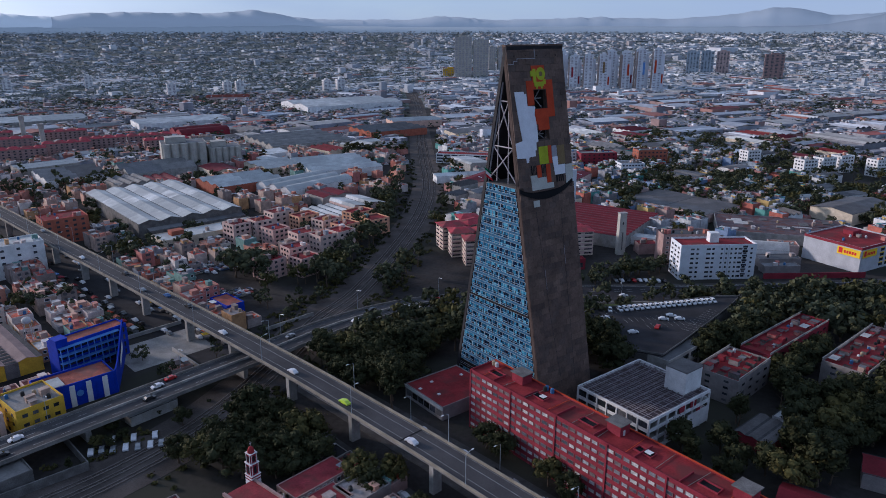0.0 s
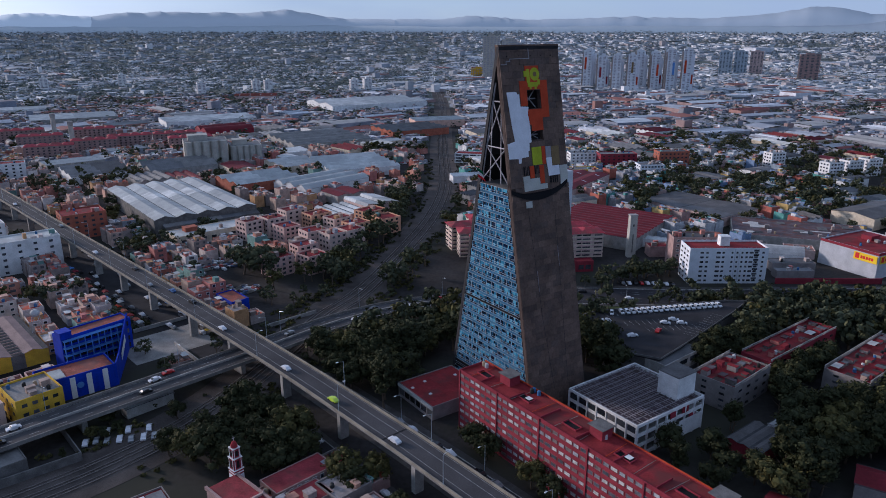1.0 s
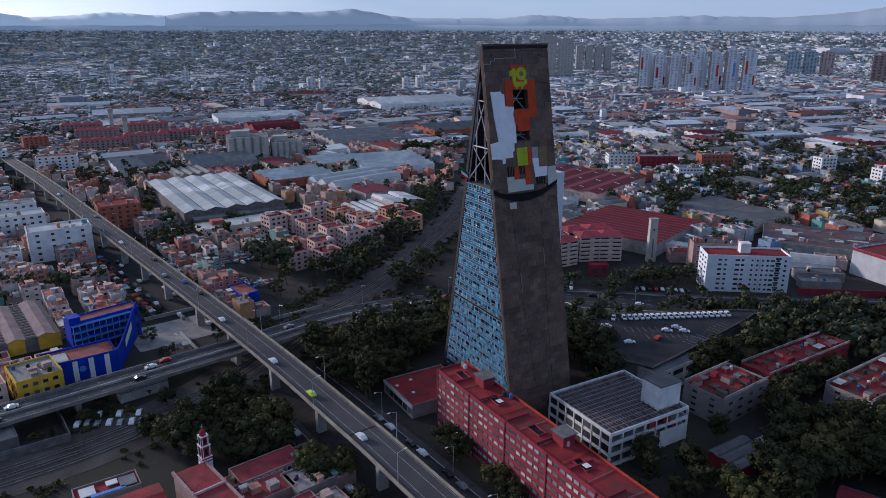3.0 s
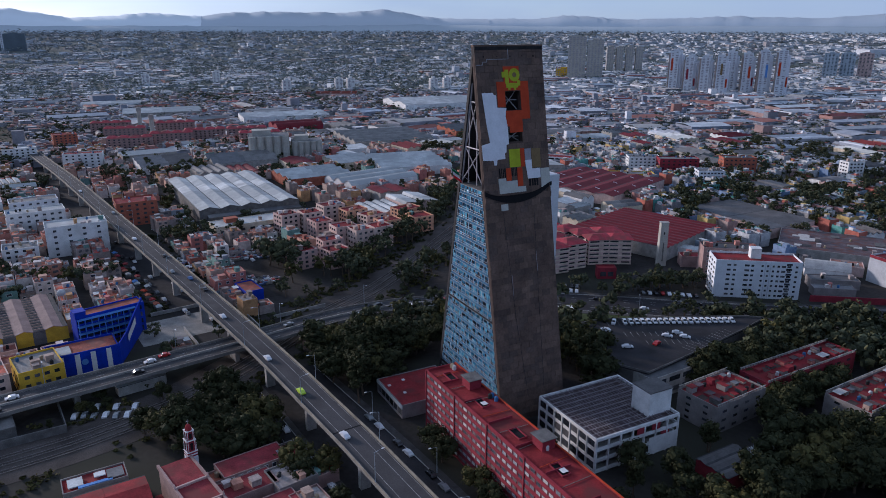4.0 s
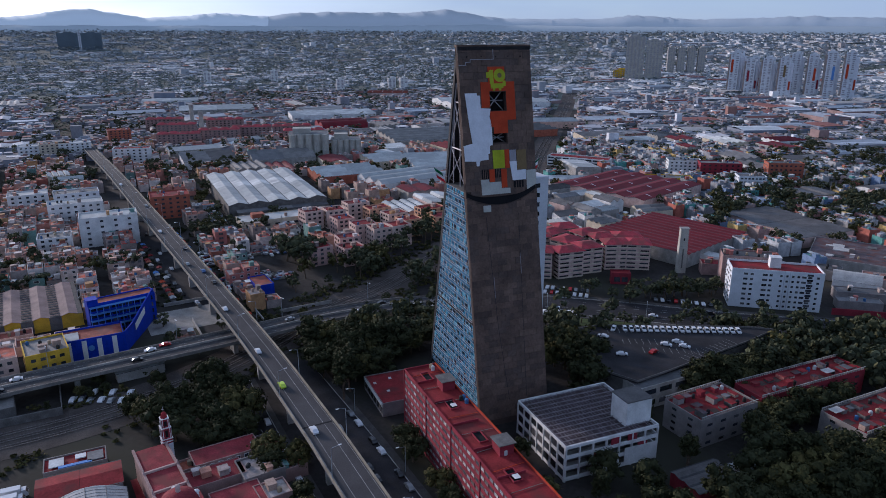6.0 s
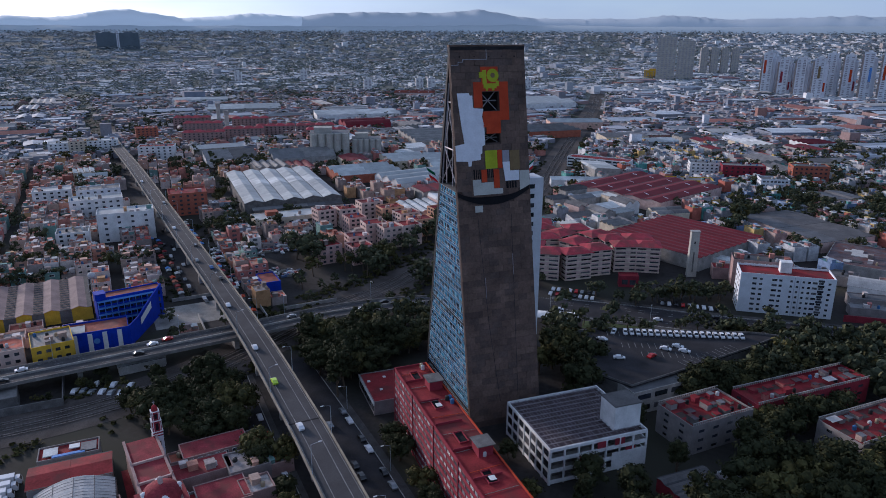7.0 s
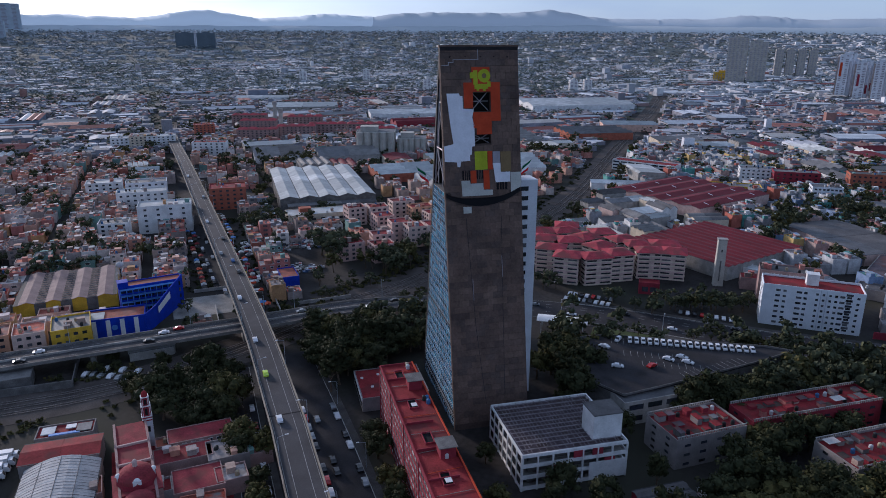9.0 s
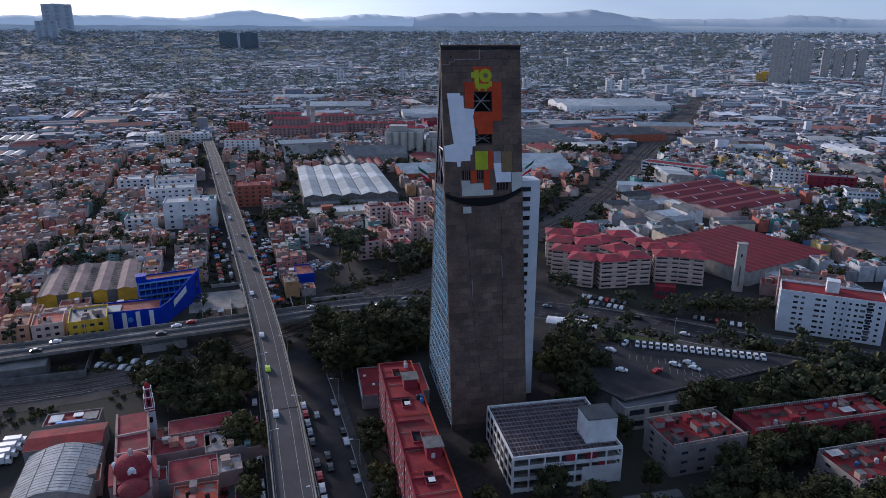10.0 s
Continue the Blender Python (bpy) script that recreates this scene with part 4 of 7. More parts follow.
    short = RND.choice([1, 1, 1, .55, .8])
    part("lattice_beam", beam_y, None, PARK, at=(-PW / 2 + 1 + i * (PW - 2) / 26 + RND.uniform(-.3, .3), RND.uniform(-1, 1) * (1 - short) * PD * .45, 11.77), scale=(1, short, 1))
for x, f in ((-5, 1), (1, 2), (7, 2), (11, 1)):
    part("red_panel", MB().box(-1.7, -.2, 0, 1.7, 0, 2.2), M["red_wall"], PARK, "red painted infill panel", at=(x, -PD / 2 + .12, 1.5 + f * 3.7))
for i in range(7):
    for f in range(3):
        part("opening_glass", SLOT, None, PARK, at=(-PW / 2 + .06, -PD / 2 + (i + .5) * (PD - .5) / 7, 1.5 + f * 3.7), turn=270, scale=(3.4, 1, 2.3))
part("blank_wall", MB().box(4.5, -PD / 2 - .12, .3, PW / 2 - .2, -PD / 2 + .02, 6.4), M["white_paint"], PARK)
CUBE = part("roof_house", MB().box(-4.6, -4.0, 0, 4.6, 4.0, 8.2), M["white_paint"], PARK, "white windowless roof block", at=(11.6, -7.2, 11.2))
part("slab_roof", MB().box(-4.8, -4.2, 8.2, 4.8, 4.2, 8.5), M["sheet_grey"], CUBE)

# -- parking deck with the row of vans
DECK_POLY = [(57, 286), (68, 294), (128, 309), (138, 309), (128, 296), (98, 262), (84, 247), (66, 255)]
DECK = thing("parking_deck", 0, 0, 0, 0, "raised asphalt parking deck with painted bays", "parking deck", kind="structure")
part("deck_slab", MB().prism(DECK_POLY, 8.9, 9.4), M["asphalt"], DECK, "dark asphalt surface")
inner = [(97 + (x - 97) * .97, 282 + (y - 282) * .97) for x, y in DECK_POLY]
part("wall", MB().prism(inner, 0, 8.9, cap=False), M["dark_concrete"], DECK)
for i in range(len(DECK_POLY)):
    p, q = Vector((*DECK_POLY[i], 9.4)), Vector((*DECK_POLY[(i + 1) % len(DECK_POLY)], 9.4))
    part("parapet", strip(MB(), [p, q], .12, .75, thick=.75), M["dark_concrete"], DECK)
claim(97, 280, 70, 40, 25)
claim(120, 303, 40, 16, 15)
VAN_A, VAN_B = Vector((72.5, 290.6)), Vector((123.6, 302.6))
for i in range(23):
    p = VAN_A.lerp(VAN_B, i / 22)
    part("bay_line", MB().box(-.06, -2.6, 9.405, .06, 2.6, 9.412), M["line_paint"], DECK, at=(p.x - 1.2, p.y, 0), turn=13)
for row, (x0, y0, n) in enumerate(((78, 281, 9), (86, 275, 9), (101, 271, 12))):
    for i in range(n):
        t = 13 if row < 2 else 47
        ox, oy = rot(i * 2.6, 0, t if row < 2 else 49)
        part("bay_line", MB().box(-.06, -2.4, 9.405, .06, 2.4, 9.412), M["line_paint"], DECK, at=(x0 + ox, y0 + oy, 0), turn=t if row < 2 else 49)
ramp = block("ramp_building", 91, 254.5, 24, 9, 8.5, 42, "concrete", "sheet_grey", "grey concrete ramp building with slot openings", para=.4)
windows(ramp, 24, 9, 8.5, "s", 2, 3, 5.5, 1.9, 1.4, SLOT)

# -- white office block
OFF = block("office_building", 146, 367, 41, 15, 18.6, 3, "office_white", "red_roof", "white seven-storey office block with a dark red roof", para=.9)
for f in range(7):
    z = 1.1 + f * 2.55
    for x, w_ in ((-14.2, 2.2), (-11.4, 1.6), (-5.6, 2.6), (-3, 1.6), (1.6, 1.2), (4.2, 1.2), (6.8, 1.2), (9.2, 1.4), (11.6, 2.4), (14.2, 2.2), (17.8, 1.4)):
        part("window", WIN, None, OFF, at=(x, -7.503, z), scale=(w_, 1, 1.25))
    for y in (-4.5, 0, 4.5):
        part("window", WIN, None, OFF, at=(-20.503, y, z), turn=270, scale=(2.6, 1, 1.3))
for f in range(7):
    part("dark_panel", MB().box(12.9, -7.58, 2.3 + f * 2.55, 15.6, -7.5, 3.4 + f * 2.55), M["window_glass"], OFF)
box_on(OFF, "roof_room", 0, 1.5, 18.6, 5, 4.5, 5.0, "white_paint", "white lift house")
for x in (3.0, 5.4):
    part("downpipe", MB().tube((x, -7.62, .2), (x, -7.62, 19.2), .1), M["mullion"], OFF)
back = block("apartment_building", 138, 391, 28, 12, 17, 3, "mauve_wall", "sheet_grey", "brown brick flats with a cluttered grey roof")
windows(back, 28, 12, 17, "s", 6, 8, 1.6, 1.3)
clutter(back, 26, 10, 17, 12)

# -- pale slender tower with the flue
STACK = thing("water_tower", 105.5, 404, 0, 15, "slender pale concrete tower with a flat top", "tower")
part("shaft", MB().add([(x * k, y * k, z) for z, k in ((0, 1.06), (25.2, .94)) for x, y in ((-2.3, -1.6), (2.3, -1.6), (2.3, 1.6), (-2.3, 1.6))], [(0, 1, 5, 4), (1, 2, 6, 5), (2, 3, 7, 6), (3, 0, 4, 7), (4, 5, 6, 7)]), M["silo"], STACK)
part("cap", MB().box(-2.5, -1.8, 25.2, 2.5, 1.8, 25.6), M["concrete"], STACK)
part("slot", MB().box(-.35, -1.72, 3, .35, -1.5, 14), M["dark_concrete"], STACK)
part("slot", MB().box(-.35, -1.66, 18.6, .35, -1.4, 20), M["void_dark"], STACK)
claim(105.5, 404, 6, 6, 0)

# -- pink flats with red roofs
PINK_PARTS = [(14, 388, 10), (24, 372, 8), (37, 362, 6), (52, 366, 35), (63, 377, 35), (80, 388, 20), (93, 391, 8), (22, 408, 40), (38, 400, 55), (50, 386, 60), (70, 398, 30), (8, 402, 20), (30, 390, 25), (60, 404, 45), (45, 414, 30), (86, 404, 15), (20, 420, 15)]
for k, (x, y, t) in enumerate(PINK_PARTS):
    w_, d_ = (15, 12) if k % 2 else (13, 13)
    x, y = 5 + (x - 8) * .9, y + 17
    fl = block("apartment_building", x, y, w_, d_, 14.6, t, "pink_wall", "pink_roof", "pink six-storey flats with a sloping red roof", group="pink flats", para=.1)
    part("hipped_roof", MB().add([(-w_ / 2 - .9, -d_ / 2 - .9, 14.72), (w_ / 2 + .9, -d_ / 2 - .9, 14.72), (w_ / 2 + .9, d_ / 2 + .9, 14.72), (-w_ / 2 - .9, d_ / 2 + .9, 14.72), (-w_ / 5, 0, 16.6), (w_ / 5, 0, 16.6)],
                                 [(0, 1, 5, 4), (1, 2, 5), (2, 3, 4, 5), (3, 0, 4), (3, 2, 1, 0)]), M["pink_roof"], fl)
    bands = MB()
    for f in range(6):
        bands.box(-w_ / 2 - .14, -d_ / 2 - .14, .35 + f * 2.43, w_ / 2 + .14, d_ / 2 + .14, .85 + f * 2.43)
    tagged(part("floor_band", bands, M["cream"], fl, "pale cream bands between the storeys"), kind="stuff")
    for f in range(6):
        for side in ("s", "w", "e"):
            ax, ay, turn = SIDES[side]
            L_ = (w_ if ax == 0 else d_)
            for b_ in (-.27, .27):
                ox, oy = rot(b_ * L_, -(d_ if ax == 0 else w_) / 2 - .003, turn)
                part("window", SLOT, None, fl, at=(ox, oy, 1.0 + f * 2.43), turn=turn, scale=(L_ * .36, 1, .8))
gate = block("gatehouse", 74, 378, 10, 6, 5.5, 10, "red_wall", "red_roof", "small red gatehouse with a pale front")
windows(gate, 10, 6, 5.5, "s", 1, 2, 3, 2.6, 1.4, SLOT)

# -- halls, by district
shed("warehouse", 101, 460, 66, 70, 7.8, 147, "concrete", "red_sheet", "large hall under a dark red corrugated roof", 12, .55, "wave", gutter=.2)
shed("warehouse", 72, 599, 84, 84, 7.6, 58, "pink_wall", "red_sheet", "wide hall with a bright red sheet roof", 5, 1.4, "gable", lights=3)
shed("warehouse", 20, 618, 56, 14, 6, 15, "white_paint", "sheet_white", "white low hall beside the red one", 2, 1.2)
shed("warehouse", -204.5, 501, 118, 70, 10.2, 130.5, "dark_concrete", "sheet_white", "big warehouse under a wavy pale metal roof", 5, 1.9, "gable", gutter=.3)
shed("warehouse", -164, 457, 64, 12, 6, 40.5, "dark_concrete", "sheet_grey", "low grey lean-to along the warehouse", 1, .8)
cream = block("workshop", -150, 437, 66, 18, 6.5, 43, "cream", "sheet_white", "long cream workshop with a pale roof", para=.4)
windows(cream, 66, 20, 6.5, "s", 1, 10, 3, 1.6, 2.8, SLOT)
box_on(cream, "roof_room", -20, 2, 6.5, 8, 6, 2.6, "brick", "brick roof room")
clutter(cream, 60, 16, 6.5, 6)
for k in range(3):
    ox, oy = rot(0, -30 + k * 27, 27)
    shed("warehouse", -104 + ox, 668 + oy, 66, 24, 7.5, 27, "white_paint", "sheet_white", "long white shed with a metal roof", 2, 1.8, lights=0, group="white sheds")
for k in range(3):
    ox, oy = rot(0, -16 + k * 15, 50)
    shed("warehouse", -116 + ox, 584 + oy, 66, 14, 6.5, 50, "white_paint", "sheet_white", "white shed under a rounded metal roof", 1, 3.2, "vault", group="vaulted sheds")
shed("warehouse", -172, 590, 56, 46, 7.5, 42, "brick", "sheet_white", "brick hall under a pale metal roof", 3, 2.2)
shed("warehouse", -158, 660, 40, 46, 8, 40, "cream", "sheet_white", "pale factory hall beside white sheds", 3, 1.6)
shed("warehouse", -168, 815, 92, 90, 8.5, 34, "concrete", "sheet_grey", "wide grey-green vaulted halls", 5, 2.6, "wave")
shed("warehouse", -70, 905, 80, 60, 8.5, 34, "brick", "sheet_grey", "brick hall under a weathered grey roof", 4, 2.0)
shed("warehouse", -262, 640, 60, 44, 8, 40, "concrete", "sheet_grey", "dark grey hangar with a steep roof", 2, 4.5)
shed("warehouse", -330, 620, 50, 60, 7, 40, "white_paint", "sheet_grey", "white hall under a dark roof", 3, 2.2)
shed("warehouse", -360, 985, 120, 60, 9, 33, "white_paint", "sheet_white", "long white-roofed factory hall", 4, 1.4)
shed("warehouse", -560, 1000, 110, 60, 8, 33, "concrete", "sheet_white", "pale ribbed factory roofs", 6, 1.6, "saw")
shed("warehouse", -700, 1080, 90, 42, 9, 33, "white_paint", "sheet_white", "bright white factory hall", 3, 1.2)
shed("warehouse", -170, 1210, 170, 110, 11, 34, "white_paint", "sheet_white", "huge pale hall with a shallow roof", 2, 4.0)
shed("warehouse", -300, 880, 60, 40, 9, 40, "red_wall", "red_sheet", "hall with a barrel red roof", 2, 4, "vault")
shed("warehouse", 175, 512, 44, 70, 6.5, -51 + 90, "pink_wall", "sheet_grey", "low hall with a patched dark roof", 2, .8)
shed("warehouse", 193, 404, 22, 11, 4, -14, "white_paint", "corrugated", "small white barrel-vaulted shed", 1, 4, "vault")
flat_hall = block("warehouse", 219, 446, 78, 46, 6, -17, "concrete", "roof_dirt", "wide low hall under a patched grey flat roof", para=.3)
for k in range(16):
    pw_, pd_ = RND.uniform(3, 12), RND.uniform(2, 8)
    part("roof_patch", MB().box(-pw_ / 2, -pd_ / 2, 0, pw_ / 2, pd_ / 2, RND.uniform(.05, .5)), M[RND.choice(["sheet_grey", "gutter", "dark_concrete", "corrugated", "roof_dirt"])], flat_hall, at=(RND.uniform(-31, 31), RND.uniform(-17, 17), 6.004))
clutter(flat_hall, 70, 40, 6, 10)
for x, y, w_, d_, h_, t_, wl, rf in ((190, 385, 24, 9, 4.5, 2, "beige", "sheet_grey"), (186, 372, 20, 7, 4, 2, "beige", "sheet_grey"), (205, 410, 16, 12, 5, -15, "pink_wall", "house_roof"), (180, 418, 18, 12, 5, -15, "beige", "sheet_grey"), (125, 425, 30, 8, 5, -25, "white_paint", "sheet_white"), (122, 408, 12, 9, 6, 5, "mauve_wall", "red_roof")):
    low = block("low_building", x, y, w_, d_, h_, t_, wl, rf, "low plain service building behind the office", group="service buildings", para=.4)
    clutter(low, w_ - 3, d_ - 3, h_, 4)
thing("boundary_wall", 200, 361, 0, 2, "long boundary wall with a red lower band", "wall", mb=MB().box(-28, -.2, 0, 28, .2, 3.2), mats=M["red_wall"])
PK = block("store_building", 236, 393, 38, 34, 14, 30, "store_shaded_white", "red_roof", "big white store with a red roof and yellow sign")
part("red_band", MB().box(-19.1, -17.15, 13.2, 19.1, -17.0, 14.7).box(-19.15, -17, 13.2, -19.0, 17, 14.7), M["red_wall"], PK, "red fascia band")
for side_turn, off_y, off_x in ((0, -17.0, -11), (270, -19.0, 10)):
    ox, oy = rot(off_x, off_y - .3, side_turn)
    sign = part("sign_board", MB().box(-6.5, 0, 8.4, 6.5, .25, 12.6), M["sign_yellow"], PK, "yellow sign board", at=(ox, oy, 0), turn=side_turn)
    for k in range(5):
        part("letter_bar", MB().box(-2.6 + k * 1.5, -.06, 9.6, -1.5 + k * 1.5, 0, 11.2), M["sign_red"], sign)
    part("sign_emblem", MB().box(-5.6, -.06, 9.2, -3.4, 0, 12.2), M["sign_red"], sign)
for k in range(3):
    for f in range(4):
        part("window", SLOT, None, PK, at=(1.5 + k * 6, -17.003, 1.4 + f * 2.9), scale=(3.6, 1, 1.6))
        part("yellow_panel", MB().box(-1.9, -.12, 0, 1.9, 0, .6), M["sign_yellow"], PK, at=(1.5 + k * 6, -17.003, 3.1 + f * 2.9))
box_on(PK, "roof_room", 6, 4, 14, 8, 6, 2.4, "red_wall")
clutter(PK, 34, 30, 14, 8)

# -- silos and their works
for x, y, w_, d_, h_ in ((-250, 681, 40, 26, 25), (-216, 697, 30, 22, 18.5)):
    S_ = block("silo_building", x, y, w_, d_, h_, 25, "silo", "sheet_grey", "tall pale concrete silo block", para=.3)
    for k in range(5):
        part("silo_rib", MB().tube((-w_ / 2 + (k + .5) * w_ / 5, -d_ / 2, 0), (-w_ / 2 + (k + .5) * w_ / 5, -d_ / 2, h_), w_ / 11, n=10), M["silo"], S_)
    box_on(S_, "roof_house", -w_ / 6, 0, h_, w_ / 2.2, d_ / 2, 5, "silo")
for x, y in ((-488, 829), (-426, 757)):
    W_ = thing("water_tower", x, y, 0, 0, "slim grey concrete water tower", "water tower", "water towers")
    part("shaft", MB().tube((0, 0, 0), (0, 0, 27), 2.6, 2.5, 12), M["silo"], W_)
    part("tank", MB().tube((0, 0, 27), (0, 0, 32), 3.0, 3.0, 12), M["concrete"], W_)

# -- flats
def flats(x, y, w, d, h, turn, wall, roof, label, floors, bays, group="", sides="sw", sb=3, cl=6):
    ob = block("apartment_building", x, y, w, d, h, turn, wall, roof, label, group=group)
    if math.hypot(x - 60, y - 10) < 440:
        for s in sides:
            windows(ob, w, d, h, s, floors, bays if s in "ns" else sb, 1.7, 1.25, mesh=SLOT)
    else:
        for s in sides:
            ax, ay, tn = SIDES[s]
            L_, n_ = (w, bays) if ax == 0 else (d, sb)
            mb = MB()
            for f in range(floors):
                for b_ in range(n_):
                    cx = -L_ / 2 + 1 + (L_ - 2) * (b_ + .5) / n_
                    mb.box(cx - .9, -.08, f * h / floors + 1, cx + .9, .02, f * h / floors + 2.3)
            ox, oy = rot(0, -(d if ax == 0 else w) / 2, tn)
            tagged(part("glazing", mb, M["window_glass"], ob, at=(ox, oy, 0), turn=tn), kind="stuff")
    clutter(ob, w - 2, d - 2, h, cl)
    return ob


flats(-236.5, 368, 33, 17, 17.6, 41, "white_paint", "sheet_white", "white five-storey flats with stepped roofs", 5, 4, sides="sw")
flats(-250, 338, 18, 14, 11, 41, "white_paint", "sheet_grey", "white flats beside the flyover", 4, 4)
flats(-241, 435, 26, 20, 15.5, 40, "brick", "red_roof", "brick-red flats with a red roof", 5, 5)
flats(-292, 402, 34, 16, 14, 44, "white_paint", "sheet_white", "long white row of low flats", 4, 7)
flats(-318, 432, 30, 16, 13, 44, "office_white", "sheet_grey", "pale flats with a cluttered roof", 4, 6)
flats(-350, 420, 26, 16, 12, 44, "white_paint", "sheet_white", "white flats with small roof rooms", 4, 5)
flats(-485, 618, 30, 16, 14, 44, "white_paint", "sheet_white", "white flats by the flyover ramp", 5, 6)
flats(-500, 607, 28, 16, 14, 44, "cream", "sheet_grey", "cream flats with dark windows", 5, 6)
flats(-515, 595, 28, 16, 13, 44, "white_paint", "sheet_white", "white corner flats with roof tanks", 4, 6)
flats(-401, 600, 34, 15, 15, 30, "white_paint", "red_roof", "white flats with a red roof", 5, 6)
flats(-497, 700, 24, 18, 16, 44, "brick", "red_roof", "orange brick flats with red roof", 6, 5)
for x, y in ((-517, 812), (-470, 770), (-420, 703), (-395, 745), (-372, 778), (-330, 800), (-300, 770), (-440, 830)):
    slab_ = flats(x, y, 46, 16, 14, 28, "mauve_wall", "red_roof", "reddish housing slab with red roofs", 5, 9, group="red-roofed slabs", cl=0)
    for k in range(4):
        part("hipped_roof", MB().add([(-5.9, -8.5, 14.1), (5.9, -8.5, 14.1), (5.9, 8.5, 14.1), (-5.9, 8.5, 14.1), (-2.5, 0, 16.4), (2.5, 0, 16.4)], [(0, 1, 5, 4), (1, 2, 5), (2, 3, 4, 5), (3, 0, 4), (3, 2, 1, 0)]),
             M["pink_roof"], slab_, "red tiled hipped roof", at=(-17.25 + k * 11.5, 0, .6))
for x, y, w_, d_, h_ in ((-130, 432, 13, 12, 12), (-117, 440, 13, 12, 12), (-104, 424, 12, 14, 11), (-84, 410, 14, 12, 12.5), (-71, 405, 13, 12, 12.5), (-62, 412, 13, 13, 13), (-94, 365, 14, 12, 10), (-76, 370, 13, 12, 10), (-84, 385, 13, 11, 11),
                         (-62, 434, 14, 12, 11), (-76, 446, 15, 12, 11), (-92, 456, 16, 12, 11), (-110, 462, 16, 12, 12), (-45, 452, 14, 14, 10), (-58, 470, 18, 13, 10)):
    flats(x, y, w_, d_, h_, 42 + (int(x) % 3) * 4, "peach_wall", "red_roof", "peach four-storey flats with red roof rooms", 4, 3, group="peach flats", sides="swe", sb=3, cl=3)
office2 = block("office_building", 24, 705, 60, 16, 9, -12, "white_paint", "red_roof", "long white three-storey office with ribbon windows")
for f in range(3):
    for k in range(8):
        part("window", SLOT, None, office2, at=(-26 + k * 7.4, -8.003, 1.2 + f * 3), scale=(6, 1, 1.4))
for x, y, w_, h_, wl in ((120, 700, 30, 12, "white_paint"), (150, 690, 36, 13, "red_wall"), (104, 640, 40, 7, "yellow_wall"), (170, 640, 22, 12, "office_white"), (205, 700, 30, 14, "brick")):
    flats(x, y, w_, 15, h_, 8, wl, "sheet_grey", "plain city block with a flat roof and tanks", 4, 7)
for x, y, t in ((330, 640, 0), (352, 650, 0), (374, 660, 0), (300, 690, 0), (396, 640, 0)):
    flats(x, y, 16, 12, 15, 20 + t, "white_paint", "sheet_white", "white housing block among trees", 5, 4, group="white housing blocks")

# -- housing rows beside the trees
def row_house(x, y, w, d, h, turn, label, wall="beige"):
    ob = block("apartment_building", x, y, w, d, h, turn, wall, "red_roof", label, group="red-roofed rows")
    windows(ob, w, d, h, "s", 3, int(w / 6), 2.2, .9, mesh=SLOT)
    windows(ob, w, d, h, "w", 4, 2, 1.8, .8, mesh=SLOT)
    nx, ny = int(w / 3.4), max(2, int(d / 4.2))
    for a_ in range(nx):
        for b_ in range(ny):
            gx, gy = -w / 2 + 1.2 + (a_ + .5) * (w - 2.4) / nx, -d / 2 + .8 + (b_ + .5) * (d - 1.6) / ny
            q = RND.random()
            if q < .5:
                bw, bd, bh = RND.uniform(1.6, 3.0), RND.uniform(1.6, 3.6), RND.uniform(.7, 2.1)
                room = part("roof_room", MB().box(-bw / 2, -bd / 2, 0, bw / 2, bd / 2, bh), M[RND.choice(["red_wall", "beige", "house_wall", "dark_concrete"])], ob, at=(gx, gy, h))
                part("room_roof", MB().box(-bw / 2 - .12, -bd / 2 - .12, bh, bw / 2 + .12, bd / 2 + .12, bh + .12), M[RND.choice(["red_roof", "red_roof", "red_roof", "sheet_grey", "roof_dirt"])], room)
            elif q < .68:
                part("patio", MB().box(-1.4, -1.5, 0, 1.4, 1.5, .04), M["joint"], ob, "dark roof patio", at=(gx, gy, h))
            elif q < .85:
                part("water_tank", TANK, None, ob, at=(gx, gy, h))
            elif q < .9:
                part("awning", MB().box(-2.2, -1.5, 1.9, 2.2, 1.5, 2.0), M["corrugated"], ob, "pale metal awning", at=(gx, gy, h))
    for e_ in (-1, 1):
        rail = MB().box(-w / 2, -.14, .8, w / 2, .14, .95)
        for k in range(int(w / .9)):
            rail.box(-w / 2 + .3 + k * .9, -.1, 0, -w / 2 + .75 + k * .9, .1, .8)
        part("balustrade", rail, M["concrete"], ob, "pale concrete balustrade", at=(0, e_ * (d / 2 - .18), h + .72))
    return ob


row_house(108, 239, 26, 16, 9.6, 43, "beige housing row with a crowded red roof")
row_house(141, 268, 52, 12, 8.8, 40, "long red-walled housing row with roof rooms", "red_wall")
row_house(166, 252, 50, 16, 9.6, 41, "pale housing row with tanks on a red roof")
row_house(214, 290, 60, 15, 9, 40, "beige housing row behind trees")
sh = shed("shed", 104.5, 203, 16, 12, 4.5, 40, "red_wall", "sheet_grey", "low red-walled shed with a patched grey roof", 3, .5)
shed("shed", 119, 211, 10, 12, 4, 40, "white_paint", "sheet_white", "low white-roofed annex beside trees", 1, .8)
shed("shed", 106, 160, 30, 14, 5, -35, "beige", "red_sheet", "low building with a wide red roof", 1, 2.2)
shed("shed", 135, 178, 22, 12, 5, -30, "beige", "red_sheet", "small hall with a dull red roof", 1, 2.0)

# -- blue school, yellow house and workshops
BT = 44
BL = block("school_building", -134, 231.5, 25, 13, 8.2, BT, "blue_wall", "rust_roof", "deep blue building with white pilasters", para=.8, roof_label="rust-red roof")
for k in range(4):
